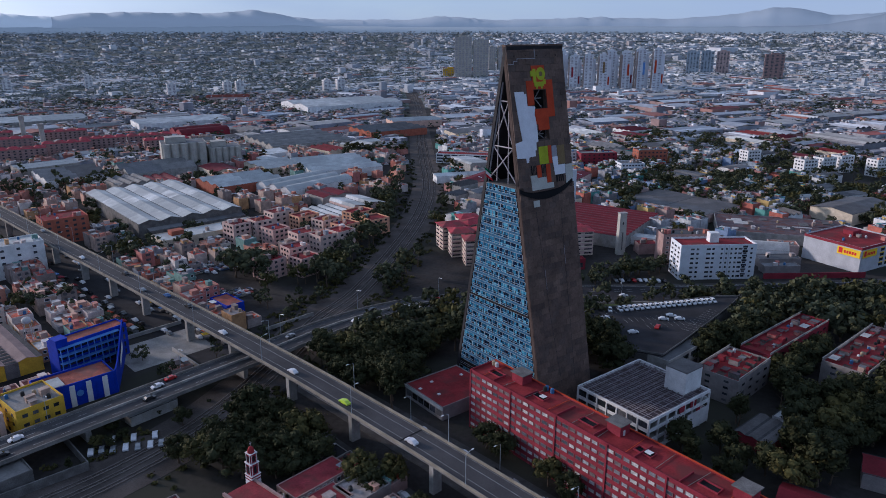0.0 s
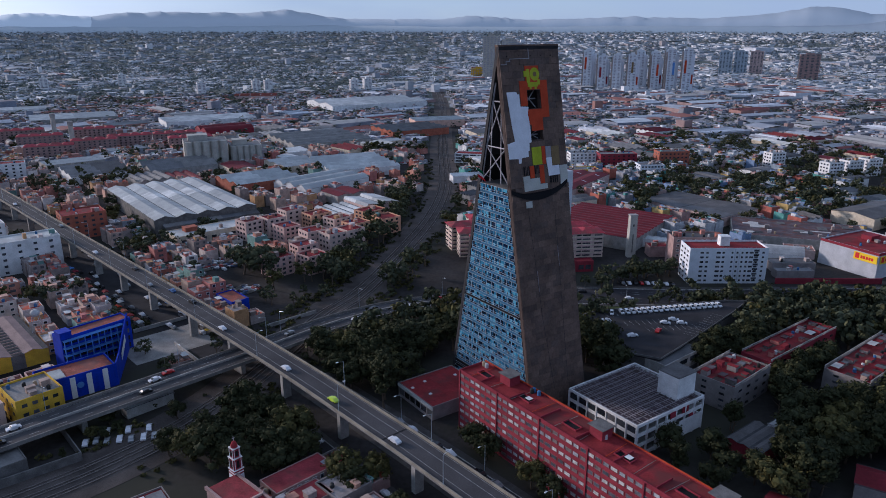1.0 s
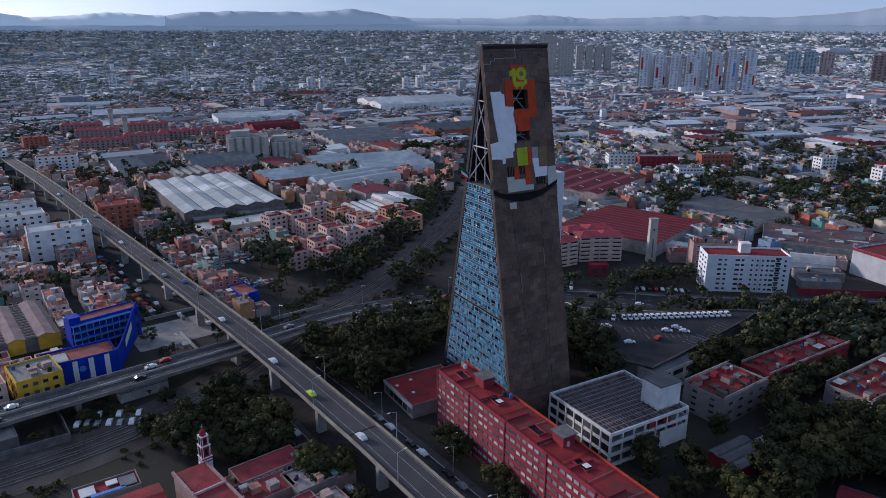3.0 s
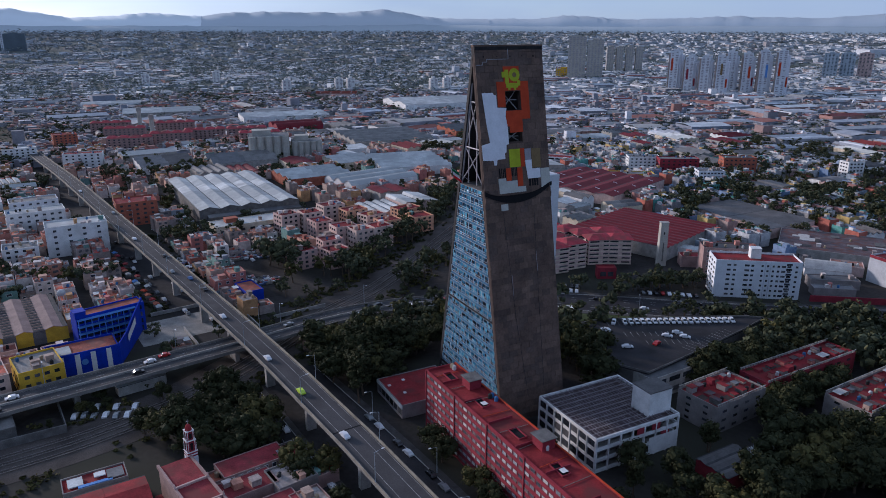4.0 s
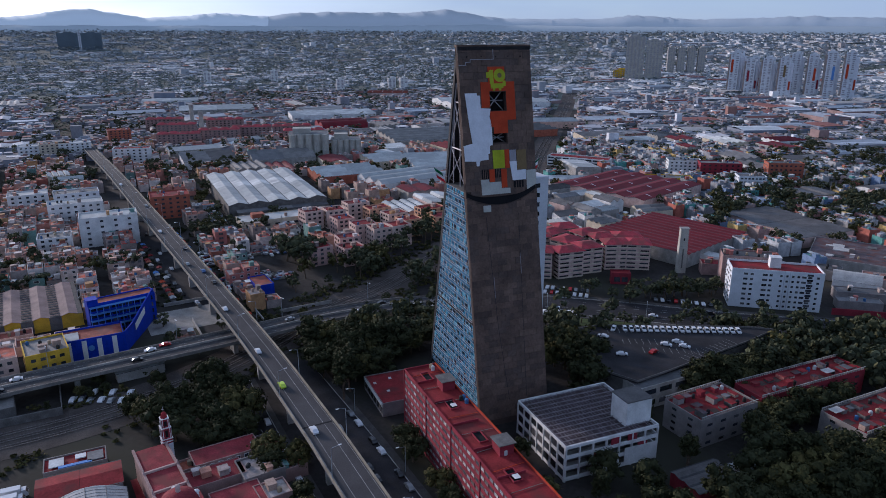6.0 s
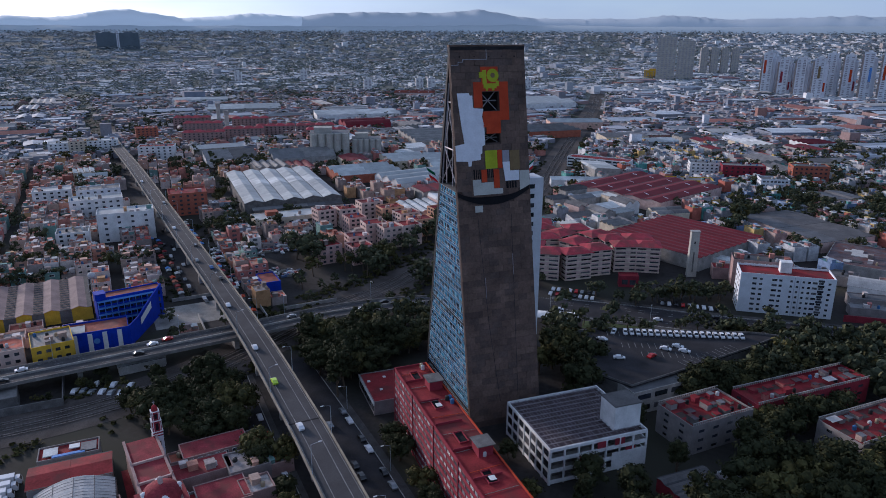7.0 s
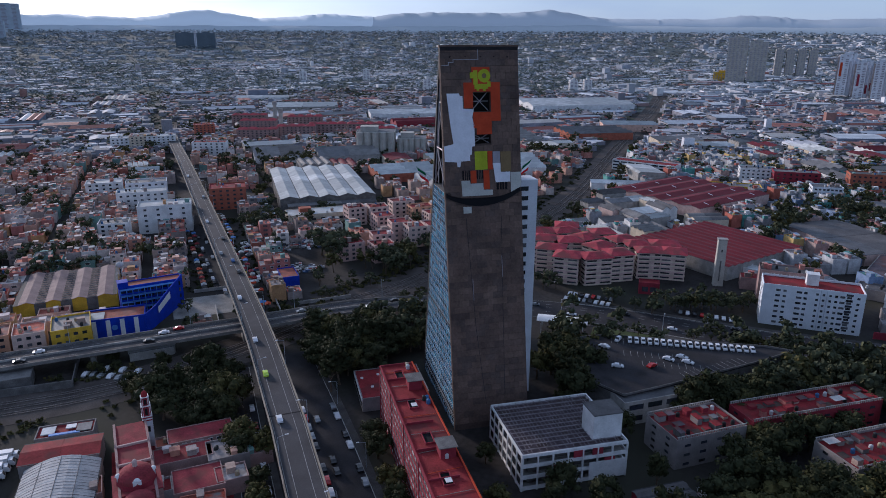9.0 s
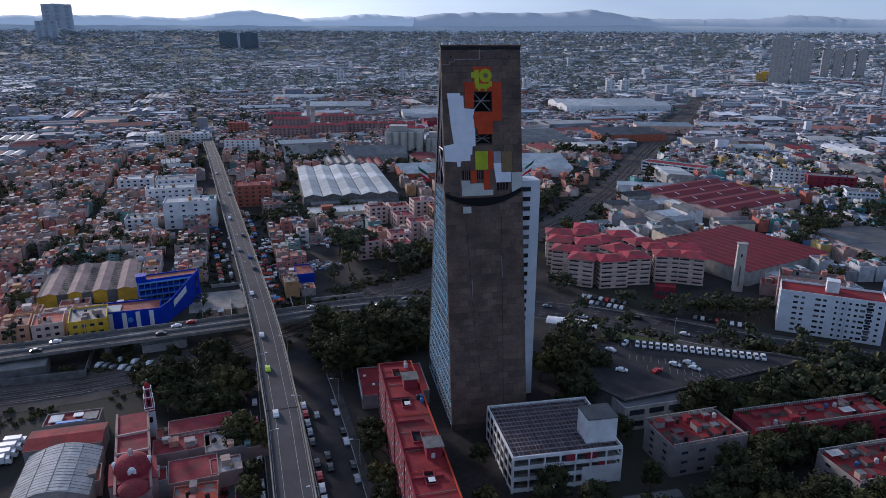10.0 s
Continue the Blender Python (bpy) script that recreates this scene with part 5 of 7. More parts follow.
    part("pilaster", MB().box(-.9, -6.75, 0, .9, -6.5, 8.2), M["frame_white"], BL, "white pilaster", at=(-8 + k * 5.6, 0, 0))
disc = MB().tube((0, -6.6, 4.6), (0, -6.75, 4.6), 1.2, 1.2, 14)
part("round_emblem", disc, M["blue_trim"], BL, "round pale emblem")
part("wing_roof", MB().box(-11, -5, 8.5, -4, 3, 8.7), M["sheet_white"], BL, "pale metal roof")
wall_b = part("end_wall", MB().add([(x + dx, y, z) for dx in (0, .5) for x, y, z in ((12.5, -6.4, 0), (28.3, 27.4, 0), (28.3, 27.4, 14.4), (23, 16, 12.4), (16.5, 2, 9.4), (12.5, -6.4, 9.2))],
                                   [(5, 4, 3, 2, 1, 0), (6, 7, 8, 9, 10, 11), (5, 11, 10, 4), (4, 10, 9, 3), (3, 9, 8, 2), (0, 6, 11, 5), (2, 8, 7, 1)]), M["blue_wall"], BL, "tall stepped blue end wall")
part("white_panel", MB().add([(17.2 + .58, 2.5, 5.2), (22.5 + .58, 13.8, 8), (22.5 + .58, 13.8, 11.2), (17.2 + .58, 2.5, 8.2)], [(0, 1, 2, 3)]), M["frame_white"], wall_b, "white painted panel")
BF = block("school_building", -141.5, 260, 28, 8, 13, 53, "blue_wall", "rust_roof", "deep blue school with open balconies", para=.6, roof_label="rust-red roof")
for f in range(4):
    part("balcony_slab", MB().box(-13.8, -6.2, 2.9 + f * 3.1, 10, -4.0, 3.1 + f * 3.1), M["blue_trim"], BF)
    for k in range(9):
        part("window", SLOT, None, BF, at=(-12.4 + k * 3.0, -4.003, .8 + f * 3.15), scale=(2.6, 1, 1.9))
for k in range(10):
    part("balcony_post", MB().box(-.14, -.14, 0, .14, .14, 12.6), M["blue_trim"], BF, at=(-13.7 + k * 2.6, -6.1, 0))
box_on(BF, "stair_room", -12.2, -2, 13, 4.4, 5, 2.6, "blue_wall")
YB = flats(-139.5, 214, 15, 17, 10, 50, "yellow_wall", "sheet_grey", "yellow three-storey house with brown windows", 3, 4, sides="swe", cl=7)
flats(-152, 204, 12, 14, 9, 50, "peach_wall", "house_roof", "peach-coloured three-storey house with a flat roof", 3, 3, cl=4)
flats(-163, 196, 12, 14, 8.5, 50, "peach_wall", "house_roof", "peach house with a roof terrace", 3, 3, cl=4)
BEAM_Y = MB().box(-.2, -2.0, 0, .2, 2.0, .25).mesh("roof_beam", [M["roof_mauve"]])
WORKS = shed("warehouse", -189.5, 254.5, 46, 44, 6, 136, "yellow_wall", "roof_mauve", "yellow workshop under long ridged roofs", 4, 1.0, "gable", gutter=2.0)
claim(-168, 233.8, 14, 44, 136)      # forecourt of the workshop
for k in range(5):
    if 0 < k < 4:
        for sx in (-23.12, 23.12):
            part("front_bay", MB().box(-.12, -2.4, 0, .12, 2.4, 6.2), M["dark_concrete"], WORKS, "grey wall bay", at=(sx, -22 + k * 11, 0))
    for i in range(14):
        part("roof_beam", BEAM_Y, None, WORKS, at=(-21.5 + i * 3.3, -22 + k * 11, 6.35)) if 0 < k < 4 else None
ob = thing("water_tower", -171, 269.5, 0, 20, "rusty steel water tower with a ball tank", "water tower")
for sx, sy in ((-1, -1), (1, -1), (1, 1), (-1, 1)):
    part("leg", MB().tube((sx * 2, sy * 2, 0), (sx * 1.2, sy * 1.2, 13), .14), M["corrugated"], ob)
for z in (3, 6.5, 10):
    q = 2 - .062 * z
    part("ring", MB().tube((-q, -q, z), (q, -q, z), .09).tube((q, -q, z), (q, q, z), .09).tube((q, q, z), (-q, q, z), .09).tube((-q, q, z), (-q, -q, z), .09), M["corrugated"], ob)
part("tank", MB().dome(0, 0, 14.3, 1.9, 1.6).dome(0, 0, 14.3, 1.9, -1.5), M["corrugated"], ob, smooth=True)
thing("yard", -118, 273, 0, 45, "bare concrete yard beside the blue school", "yard", kind="structure", mb=MB().box(-17, -13, 0, 17, 13, .06), mats=M["pave"])
claim(-118, 273, 44, 38, 45)
for x, y, w_, d_, h_, rf in ((-158.5, 227, 13, 9, 3.6, "rust_roof"), (-168, 219, 12, 9, 4.0, "house_roof"), (-150, 236.5, 10, 8, 3.8, "rust_roof"), (-172, 231, 13, 8, 3.4, "rust_roof"), (-181, 212, 14, 10, 4.2, "rust_roof")):
    hb = block("house", x, y, w_, d_, h_, 46, "peach_wall", rf, "low terrace house with a rust-red roof", group="terrace houses")
    clutter(hb, w_ - 3, d_ - 3, h_, 4)
shed("shed", -101.5, 219.5, 17, 5, 3.4, 49, "concrete", "sheet_white", "low pale shed under the overpass edge", 1, .5)

# -- church and the halls round it
CT = 49.7
CH = thing("church", -39, 151.5, 0, CT, "red-roofed church with a pink and white bell tower", "church")
part("nave_wall", MB().box(-4.5, -22, 0, 4.5, 22, 9), M["mauve_wall"], CH, "dull pink plastered walls")
part("nave_roof", MB().box(-4.2, -21.7, 9, 4.2, 21.7, 9.4), M["church_roof"], CH)
part("parapet", MB().box(-4.9, -22.2, 9, -4.2, 22.2, 10).box(4.2, -22.2, 9, 4.9, 22.2, 10), M["mauve_wall"], CH, "dull pink parapet edges")
for yy in (8.2, -2.4):
    part("roof_ridge", MB().box(-4.2, yy, 9.4, 4.2, yy + .5, 10.1), M["pink_wall"], CH)
    for sx in (-4.6, 4.6):
        part("finial", MB().tube((sx, yy, 10), (sx, yy, 11.2), .35, .1, 6), M["pink_wall"], CH)
part("transept", MB().box(-6.2, -17.5, 0, 6.2, -6.5, 9.4), M["mauve_wall"], CH)
part("transept_roof", MB().box(-6.3, -17.6, 9.4, 6.3, -6.4, 9.8), M["church_roof"], CH)
part("drum", MB().tube((0, -11.8, 9.8), (0, -11.8, 11.4), 5.2, 5.0, 8), M["red_wall"], CH)
part("dome", MB().dome(0, -11.8, 11.4, 5.0, 3.2, 16, 6), M["church_roof"], CH, "red painted dome")
part("lantern", MB().tube((0, -11.8, 14.4), (0, -11.8, 15.8), .65, .65, 8).dome(0, -11.8, 15.8, .75, .8, 8, 3), M["pink_wall"], CH)
for k in range(4):
    a_ = math.pi / 4 + k * math.pi / 2
    part("dormer", MB().box(-1.1, -.5, 0, 1.1, .5, 1.2).dome(0, 0, 1.2, .9, .7, 8, 3), M["white_paint"], CH, "white round dormer", at=(4.4 * math.sin(a_ + .785), -11.8 - 4.4 * math.cos(a_ + .785), 11.4), turn=k * 90 + 90)
part("front_vault", MB().dome(0, -20.5, 9, 4.2, 2.6, 14, 5), M["church_roof"], CH)
BELL = part("bell_tower", MB().box(-1.5, -1.5, 0, 1.5, 1.5, 9.2), M["office_white"], CH, "white base under red and white stages", at=(5.2, 22.6, 0))
part("clock", MB().box(-.6, -1.58, 5.4, .6, -1.48, 7.4), M["void_dark"], BELL)
for z0, q, h_ in ((9.2, 1.45, 1.5), (10.9, 1.3, 3.4), (14.5, 1.05, 2.8)):
    part("stage", MB().box(-q, -q, z0, q, q, z0 + h_), M["red_wall"], BELL)
    part("cornice", MB().box(-q - .18, -q - .18, z0 + h_, q + .18, q + .18, z0 + h_ + .2), M["frame_white"], BELL)
    if h_ < 2:
        part("white_band", MB().box(-q - .05, -q - .05, z0 + .5, q + .05, q + .05, z0 + .9), M["frame_white"], BELL)
        continue
    for t_ in range(4):
        ox, oy = rot(0, -q - .02, t_ * 90)
        part("arch", MB().box(-.4, -.05, z0 + .5, .4, .05, z0 + h_ - .7), M["void_dark"], BELL, at=(ox, oy, 0), turn=t_ * 90)
        for e_ in (-1, 1):
            ox, oy = rot(e_ * q * .75, -q - .1, t_ * 90)
            part("column", MB().tube((0, 0, z0), (0, 0, z0 + h_), .10), M["frame_white"], BELL, at=(ox, oy, 0))
part("cupola", MB().dome(0, 0, 17.5, 1.0, 1.9, 10, 4), M["red_roof"], BELL)
part("cross", MB().box(-.06, -.06, 19.3, .06, .06, 20.9).box(-.4, -.06, 20.1, .4, .06, 20.25), M["steel_white"], BELL)
claim(-39, 151.5, 14, 46, CT)
arched = shed("warehouse", -53, 136.5, 24, 21, 5.2, 133, "concrete", "corrugated", "arched hall with a grey ribbed metal roof", 1, 3.0, "vault")
for i in range(17):
    rib = [(-10.4 + 20.8 * q / 8, 5.32 + 3.0 * math.sin(math.pi * q / 8)) for q in range(9)]
    part("roof_rib", MB().sheet(rib, .09, .08), M["sheet_grey" if i % 4 else "sheet_white"], arched, at=(-11.9 + i * 1.48, 0, 0))
for q in (2, 4, 6):
    part("roof_seam", MB().box(-12, -.06, 0, 12, .06, .16), M["sheet_grey"], arched, at=(0, -10.4 + 20.8 * q / 8, 5.3 + 3.0 * math.sin(math.pi * q / 8)))
shed("warehouse", -67.3, 150, 21.6, 12.5, 6.2, 42.5, "beige", "red_roof", "hall with a flat red sheet roof", 1, .8)
annex = block("annex", -78, 160, 17, 8, 4.6, 42, "beige", "red_roof", "low annex with loose sheets on a red roof", para=.5)
for ax_, ay_, aw_, ad_, mt_ in ((-5, 0, 4, 4.5, "sheet_white"), (1.5, 1, 3, 2.4, "frame_white"), (5.5, -.5, 4.4, 5, "sheet_grey"), (0, -3, 9, 1.2, "blue_trim")):
    part("loose_sheet", MB().box(ax_ - aw_ / 2, ay_ - ad_ / 2, 5.0, ax_ + aw_ / 2, ay_ + ad_ / 2, 5.3), M[mt_], annex)
C2 = block("parish_house", -37, 176, 20, 9, 5.5, 47, "mauve_wall", "church_roof", "dull pink parish house with red flat roofs", para=.2)
windows(C2, 20, 9, 5.5, "s", 2, 7, 1.4, 1.6, .7)
C3 = block("parish_house", -34, 165, 17, 9, 5, 47, "mauve_wall", "church_roof", "low house with a stained red roof", para=.2)
clutter(C3, 16, 7, 5, 5)
C4 = block("parish_house", -23, 172, 12, 11, 5, 47, "beige", "house_roof", "low house with a worn roof terrace", para=.7)
clutter(C4, 10, 9, 4.5, 5)
C5 = block("parish_house", -21, 157, 14, 12, 5, 47, "mauve_wall", "church_roof", "small house under a red roof", para=.2)
for k, (x, y) in enumerate(((-11, 148), (-2, 139), (-14, 134), (8, 128), (-4, 126), (-30, 120), (-44, 112), (6, 112))):
    hb = block("house", x, y, 12, 11, 4.5 + k % 3, 43, "house_wall", "house_roof", "small flat-roofed house near the church", group="church houses")
    clutter(hb, 10, 9, 4.5 + k % 3, 4)
depot = block("depot", -131, 176, 20, 10, 4.5, 47, "dark_concrete", "sheet_grey", "dark low depot with a flat roof")
thing("yard", -32, 160, 0, 48, "dark red paved churchyard between houses", "yard", kind="structure", mb=MB().box(-18, -24, 0, 16, 22, .05), mats=M["red_roof"])
for nm, line, hgt in (("retaining_wall", [(-129.3, 167.4), (-108.1, 187.1), (-125.1, 204.1)], 3.0),):
    thing(nm, 0, 0, 0, 0, "pale concrete retaining wall beside the tracks", "wall", mb=strip(MB(), [Vector((*q, 0)) for q in line], .25, hgt, thick=hgt), mats=M["dark_concrete"])
for k, (x, y, w_, d_, h_) in enumerate(((-46, 141, 7, 9, 4.5), (-27, 147.5, 8, 7, 6), (-14, 163, 9, 8, 4.5), (-44, 168, 6, 6, 4), (-29, 184, 10, 8, 4.2), (-16, 177, 9, 7, 3.8))):
    hb = block("parish_house", x, y, w_, d_, h_, 48, ("mauve_wall", "beige", "mauve_wall")[k % 3], ("brick", "red_roof", "house_roof")[k % 3], "low annex with a terracotta roof terrace", group="parish annexes")
    clutter(hb, w_ - 2, d_ - 2, h_, 2)
# market stalls and low walls by the flyover
def stall(x, y, turn, cover):
    ob = thing("market_stall", x, y, 0, turn, "market stall under a coloured awning", "market stall", "market stalls")
    part("awning", MB().add([(-1.7, -1.4, 2.1), (1.7, -1.4, 2.1), (1.7, 1.4, 2.1), (-1.7, 1.4, 2.1), (-1.7, 0, 2.7), (1.7, 0, 2.7)], [(0, 1, 5, 4), (2, 3, 4, 5), (1, 2, 5), (3, 0, 4)]), M[cover], ob)
    part("counter", MB().box(-1.5, -1.2, 0, 1.5, 1.2, .95), M["dark_concrete"], ob)


for k in range(20):
    ox, oy = rot(RND.uniform(-4, 4), k * 3.6 + RND.uniform(-1, 1), 46)
    stall(-92 + ox - k * .2, 279 + oy * .95, 46 + RND.uniform(-8, 8), RND.choice(["frame_white", "red_wall", "blue_trim", "sheet_white", "yellow_wall", "orange"]))
street_line = [Vector((-79, 253.5, 0)), Vector((-345, 503, 0))]
along_dir = (street_line[1] - street_line[0]).normalized()
for k in range(60):
    side = 1 if k % 2 else -1
    p = street_line[0] + along_dir * (22 + (k // 2) * 6.4 + RND.uniform(-1.5, 1.5)) + Vector((-along_dir.y, along_dir.x, 0)) * side * RND.choice([9.6, 12.8, 12.8])
    if is_free(p.x, p.y, 1.6) and off_line(p.x, p.y, OVERPASS) > 11:
        stall(p.x, p.y, 136 + RND.uniform(-8, 8), RND.choice(["frame_white", "red_wall", "blue_trim", "sheet_white", "orange", "red_roof", "corrugated", "brick"]))
        claim(p.x, p.y, 3, 3, 0)
for x, y, w_, t in ((-104, 262, 26, 135), (-92, 290, 30, 135), (-128, 291, 24, 45), (-70, 300, 26, 45)):
    thing("garden_wall", x, y, 0, t, "low weathered concrete garden wall", "wall", "garden walls", mb=MB().box(-w_ / 2, -.15, 0, w_ / 2, .15, 1.6).box(-w_ / 2 - .1, -.22, 1.6, w_ / 2 + .1, .22, 1.75), mats=M["concrete"])
blue_shop = block("shop", -103, 316, 16, 9, 5, 136, "blue_wall", "rust_roof", "small blue shop under a rust-red roof", para=.5)
windows(blue_shop, 16, 9, 5, "s", 1, 3, 3, 2.4, 1.2)
# station canopy beyond the tower
can = thing("canopy", 46, 312, 0, 10, "white arched canopy on slender posts", "canopy")
n_ = 9
prof_ = [(-4 + 8 * i / (n_ - 1), 5.6 + .9 * math.sin(math.pi * i / (n_ - 1))) for i in range(n_)]
part("roof_sheet", MB().sheet(prof_, 22, .2), M["white_paint"], can, at=(-11, 0, 0))
for x in (-9, 0, 9):
    for y in (-3.6, 3.6):
        part("post", MB().tube((x, y, 0), (x, y, 5.7), .14), M["white_paint"], can)

# -- far towers
def high_rise(x, y, w, d, h, turn, wall, label, floors, bays, accent=None, group="", dark="mural_lilac"):
    ob = block("high_rise", x, y, w, d, h, turn, wall, "sheet_grey", label, "high-rise", group)
    fh = h / floors
    for b_ in range(bays):
        xx = -w / 2 + w * (b_ + .5) / bays
        col = MB()
        for f in range(floors):
            if RND.random() < .88:
                q = w / bays * RND.choice([.18, .22, .30])
                col.box(-q, -.25, f * fh + fh * .3, q, 0, f * fh + fh * .85)
        tagged(part("window_column", col, M[dark], ob, at=(xx, -d / 2 - .01, 0)), kind="stuff")
    for b_ in range(2):
        part("window_column", MB().box(-d * .1, -.25, 2, d * .1, 0, h - 1), M[dark], ob, at=(-w / 2 - .01, -d / 4 + b_ * d / 2, 0), turn=270)
    bands = MB()
    for f in range(2, floors, 5):
        bands.box(-w / 2 - .35, -d / 2 - .35, f * fh, w / 2 + .35, d / 2 + .35, f * fh + .9)
    tagged(part("floor_band", bands, M[wall], ob), kind="stuff")
    if accent:
        z = RND.uniform(.25, .55) * h
        part("colour_panel", MB().box(-w * .12, -.5, z, w * .12, 0, z + h * .3), M[accent], ob, "bright painted panel", at=(w * RND.uniform(-.3, .3), -d / 2 - .02, 0))
    box_on(ob, "roof_room", 0, 0, h, w * .4, d * .4, 4, wall)
    return ob


for k in range(15):
    hh = (82, 74, 84, 70, 80, 86, 72, 78)[k * 3 % 8]
    H_ = high_rise(254 + (k % 8) * 28 + (k // 8) * 14, 1590 + (k // 8) * 70 - (k * 5 % 4) * 17, 17, 24, hh, -14, "office_white", "pale residential high-rise with coloured panels", 24, 2, ("orange", "red_wall", None, "mural_brown", None, "orange", "blue_trim")[k % 7], "white high-rises")
    part("side_wing", MB().box(8.5, -6, 0, 14, 8, hh - 9), M["mural_white"], H_)
    part("stair_tower", MB().box(-12, -8, 0, -8.5, 4, hh - 4), M["beige"], H_)
    if k % 2:
        part("colour_panel", MB().box(9.4, -6.4, hh * .2, 12.6, -6, hh * .42), M["red_wall" if k % 4 == 1 else "orange"], H_, "bright painted panel")
for x, w_, h_ in ((53, 44, 106), (99, 40, 98)):
    high_rise(x, 1930, w_, 30, h_, 0, "silo", "grey high-rise slab with many windows", 22, 5, None, "grey slabs")
for x in (150, 178, 206, 234):
    high_rise(x, 2260, 20, 22, 70 + (x % 7), 5, "silo", "distant pale housing tower block", 18, 3, None, "distant towers")
for x in (722, 764, 808):
    high_rise(x, 2120, 34, 26, 64, -20, "hazy_glass" if x < 800 else "pink_wall", "distant glazed office tower block", 18, 4, None, "office towers", "dark_glass")
high_rise(844, 1870, 46, 28, 64, -20, "mauve_wall", "brown brick high-rise with dark windows", 18, 4, None, "", "dark_glass")
for x, y in ((-2195, 2515), (-2122, 2562)):
    high_rise(x, y, 78, 30, 100, 33, "twin_hazed_glass", "dark glass twin office block", 16, 2, None, "twin blocks", "twin_hazed_glass")
high_rise(-2158, 2540, 10, 34, 108, 33, "office_white", "pale stair core between twin blocks", 16, 1)
high_rise(-3140, 2320, 90, 60, 148, 50, "hazy_glass", "distant glass office tower in haze", 30, 3)
high_rise(-3700, 2790, 150, 60, 240, 50, "hazy_glass", "distant wide tower block in haze", 34, 3)
high_rise(20, 2000, 40, 30, 22, 0, "yellow_wall", "low yellow commercial block", 5, 6)
for x, y, h_ in ((-520, 1390, 26), (-760, 1560, 30), (-440, 1480, 24), (-420, 1500, 24), (-900, 1500, 26), (-240, 1500, 26), (-215, 1520, 26)):
    high_rise(x, y, 16, 12, h_, 30, "white_paint", "white slab standing out of the trees", 9, 2, None, "white slabs")
# long ochre market hall among the roofs
shed("warehouse", -395, 1330, 76, 24, 8, 12, "pink_wall", "rust_roof", "long orange-roofed market hall", 6, 3, "gable", lights=4)
shed("warehouse", -40, 985, 70, 34, 9, 20, "peach_wall", "sheet_white", "pale factory with an ochre front", 3, 2)


# -- more halls between the streets
HALL_LABELS = {"sheet_white": "pale metal-roofed hall among city blocks", "sheet_grey": "weathered grey-roofed hall among city blocks", "red_sheet": "red-roofed hall among city blocks"}


def more_halls(poly, turn, count, size, seed, roofs=("sheet_white", "sheet_white", "sheet_white", "sheet_grey", "sheet_grey", "red_sheet")):
    g = random.Random(seed)
    xs, ys = [p[0] for p in poly], [p[1] for p in poly]
    made = tries = 0
    while made < count and tries < 4000:
        tries += 1
        x, y = g.uniform(min(xs), max(xs)), g.uniform(min(ys), max(ys))
        w, d = g.uniform(*size), g.uniform(*size) * .6
        r = max(w, d) * .5
        if not inside(x, y, poly) or off_line(x, y, RAIL) < 18 + r or off_line(x, y, BRIDGE) < 16 + r or not is_free(x, y, r * .85):
            continue
        roof = g.choice(roofs)
        shed("warehouse", x, y, w, d, g.uniform(5.5, 8.5), turn + g.choice([0, 90]) + g.uniform(-4, 4), g.choice(["white_paint", "concrete", "cream", "pink_wall"]), roof, HALL_LABELS[roof], g.choice([1, 2, 3, 4]), g.uniform(.9, 2.2),
             g.choice(["gable", "gable", "vault", "saw", "wave"]), group="city halls")
        made += 1


more_halls([(2, 425), (70, 425), (60, 560), (5, 600)], 45, 16, (14, 26), 8, ("sheet_grey", "sheet_grey", "sheet_white"))
more_halls([(160, 430), (330, 470), (330, 560), (170, 560)], 20, 4, (14, 24), 9, ("sheet_grey", "sheet_grey", "sheet_white"))
more_halls([(-330, 500), (-40, 470), (-35, 900), (-330, 930), (-560, 800)], 42, 24, (22, 52), 3)
more_halls([(5, 440), (200, 440), (420, 520), (420, 900), (0, 900)], 30, 26, (22, 56), 4, ("sheet_grey", "sheet_grey", "sheet_white", "sheet_grey", "sheet_grey", "red_sheet"))
more_halls([(-560, 420), (-330, 470), (-560, 690), (-760, 640)], 44, 8, (16, 30), 5)

# ---- houses of the districts ----
def house_proto(k, near):
    w, d, h = RND.uniform(6.4, 8.6), RND.uniform(8, 10.6), RND.choice([3.0, 3.2, 3.4, 5.4, 5.8, 5.6, 3.2, 8.2])
    ob = thing("house", 0, 0, -500, 0, "flat-roofed city house with a painted parapet" if near else "plain flat-roofed house in a crowded block", "house", "city houses")
    p = RND.uniform(.2, .7)
    part("wall", shell(w, d, h, p, .2), M["house_wall"], ob)
    part("roof", MB().box(-w / 2 + .2, -d / 2 + .2, h - .25, w / 2 - .2, d / 2 - .2, h), M["house_roof"], ob)
    rw, rd = RND.uniform(1.8, w * .42), RND.uniform(1.8, d * .36)
    x0, y0 = RND.uniform(-w / 2 + .3, w / 2 - rw - .3), RND.uniform(-d / 2 + .3, d / 2 - rd - .3)
    part("roof_room", MB().box(x0, y0, h, x0 + rw, y0 + rd, h + 2.0).box(x0 - .15, y0 - .15, h + 2.0, x0 + rw + .15, y0 + rd + .15, h + 2.15), M["house_wall"], ob)
    if k % 3 == 0:
        part("roof_sheet", MB().box(-w / 2 + .5, -1.5, h + 1.9, -w / 2 + 3.2, 2.5, h + 2.0), M["sheet_white"], ob)
    if not near:
        mb = MB()
        for _ in range(5):
            bx, by, bs = RND.uniform(-w / 2 + .6, w / 2 - 1.6), RND.uniform(-d / 2 + .6, d / 2 - 1.8), RND.uniform(.5, 1.7)
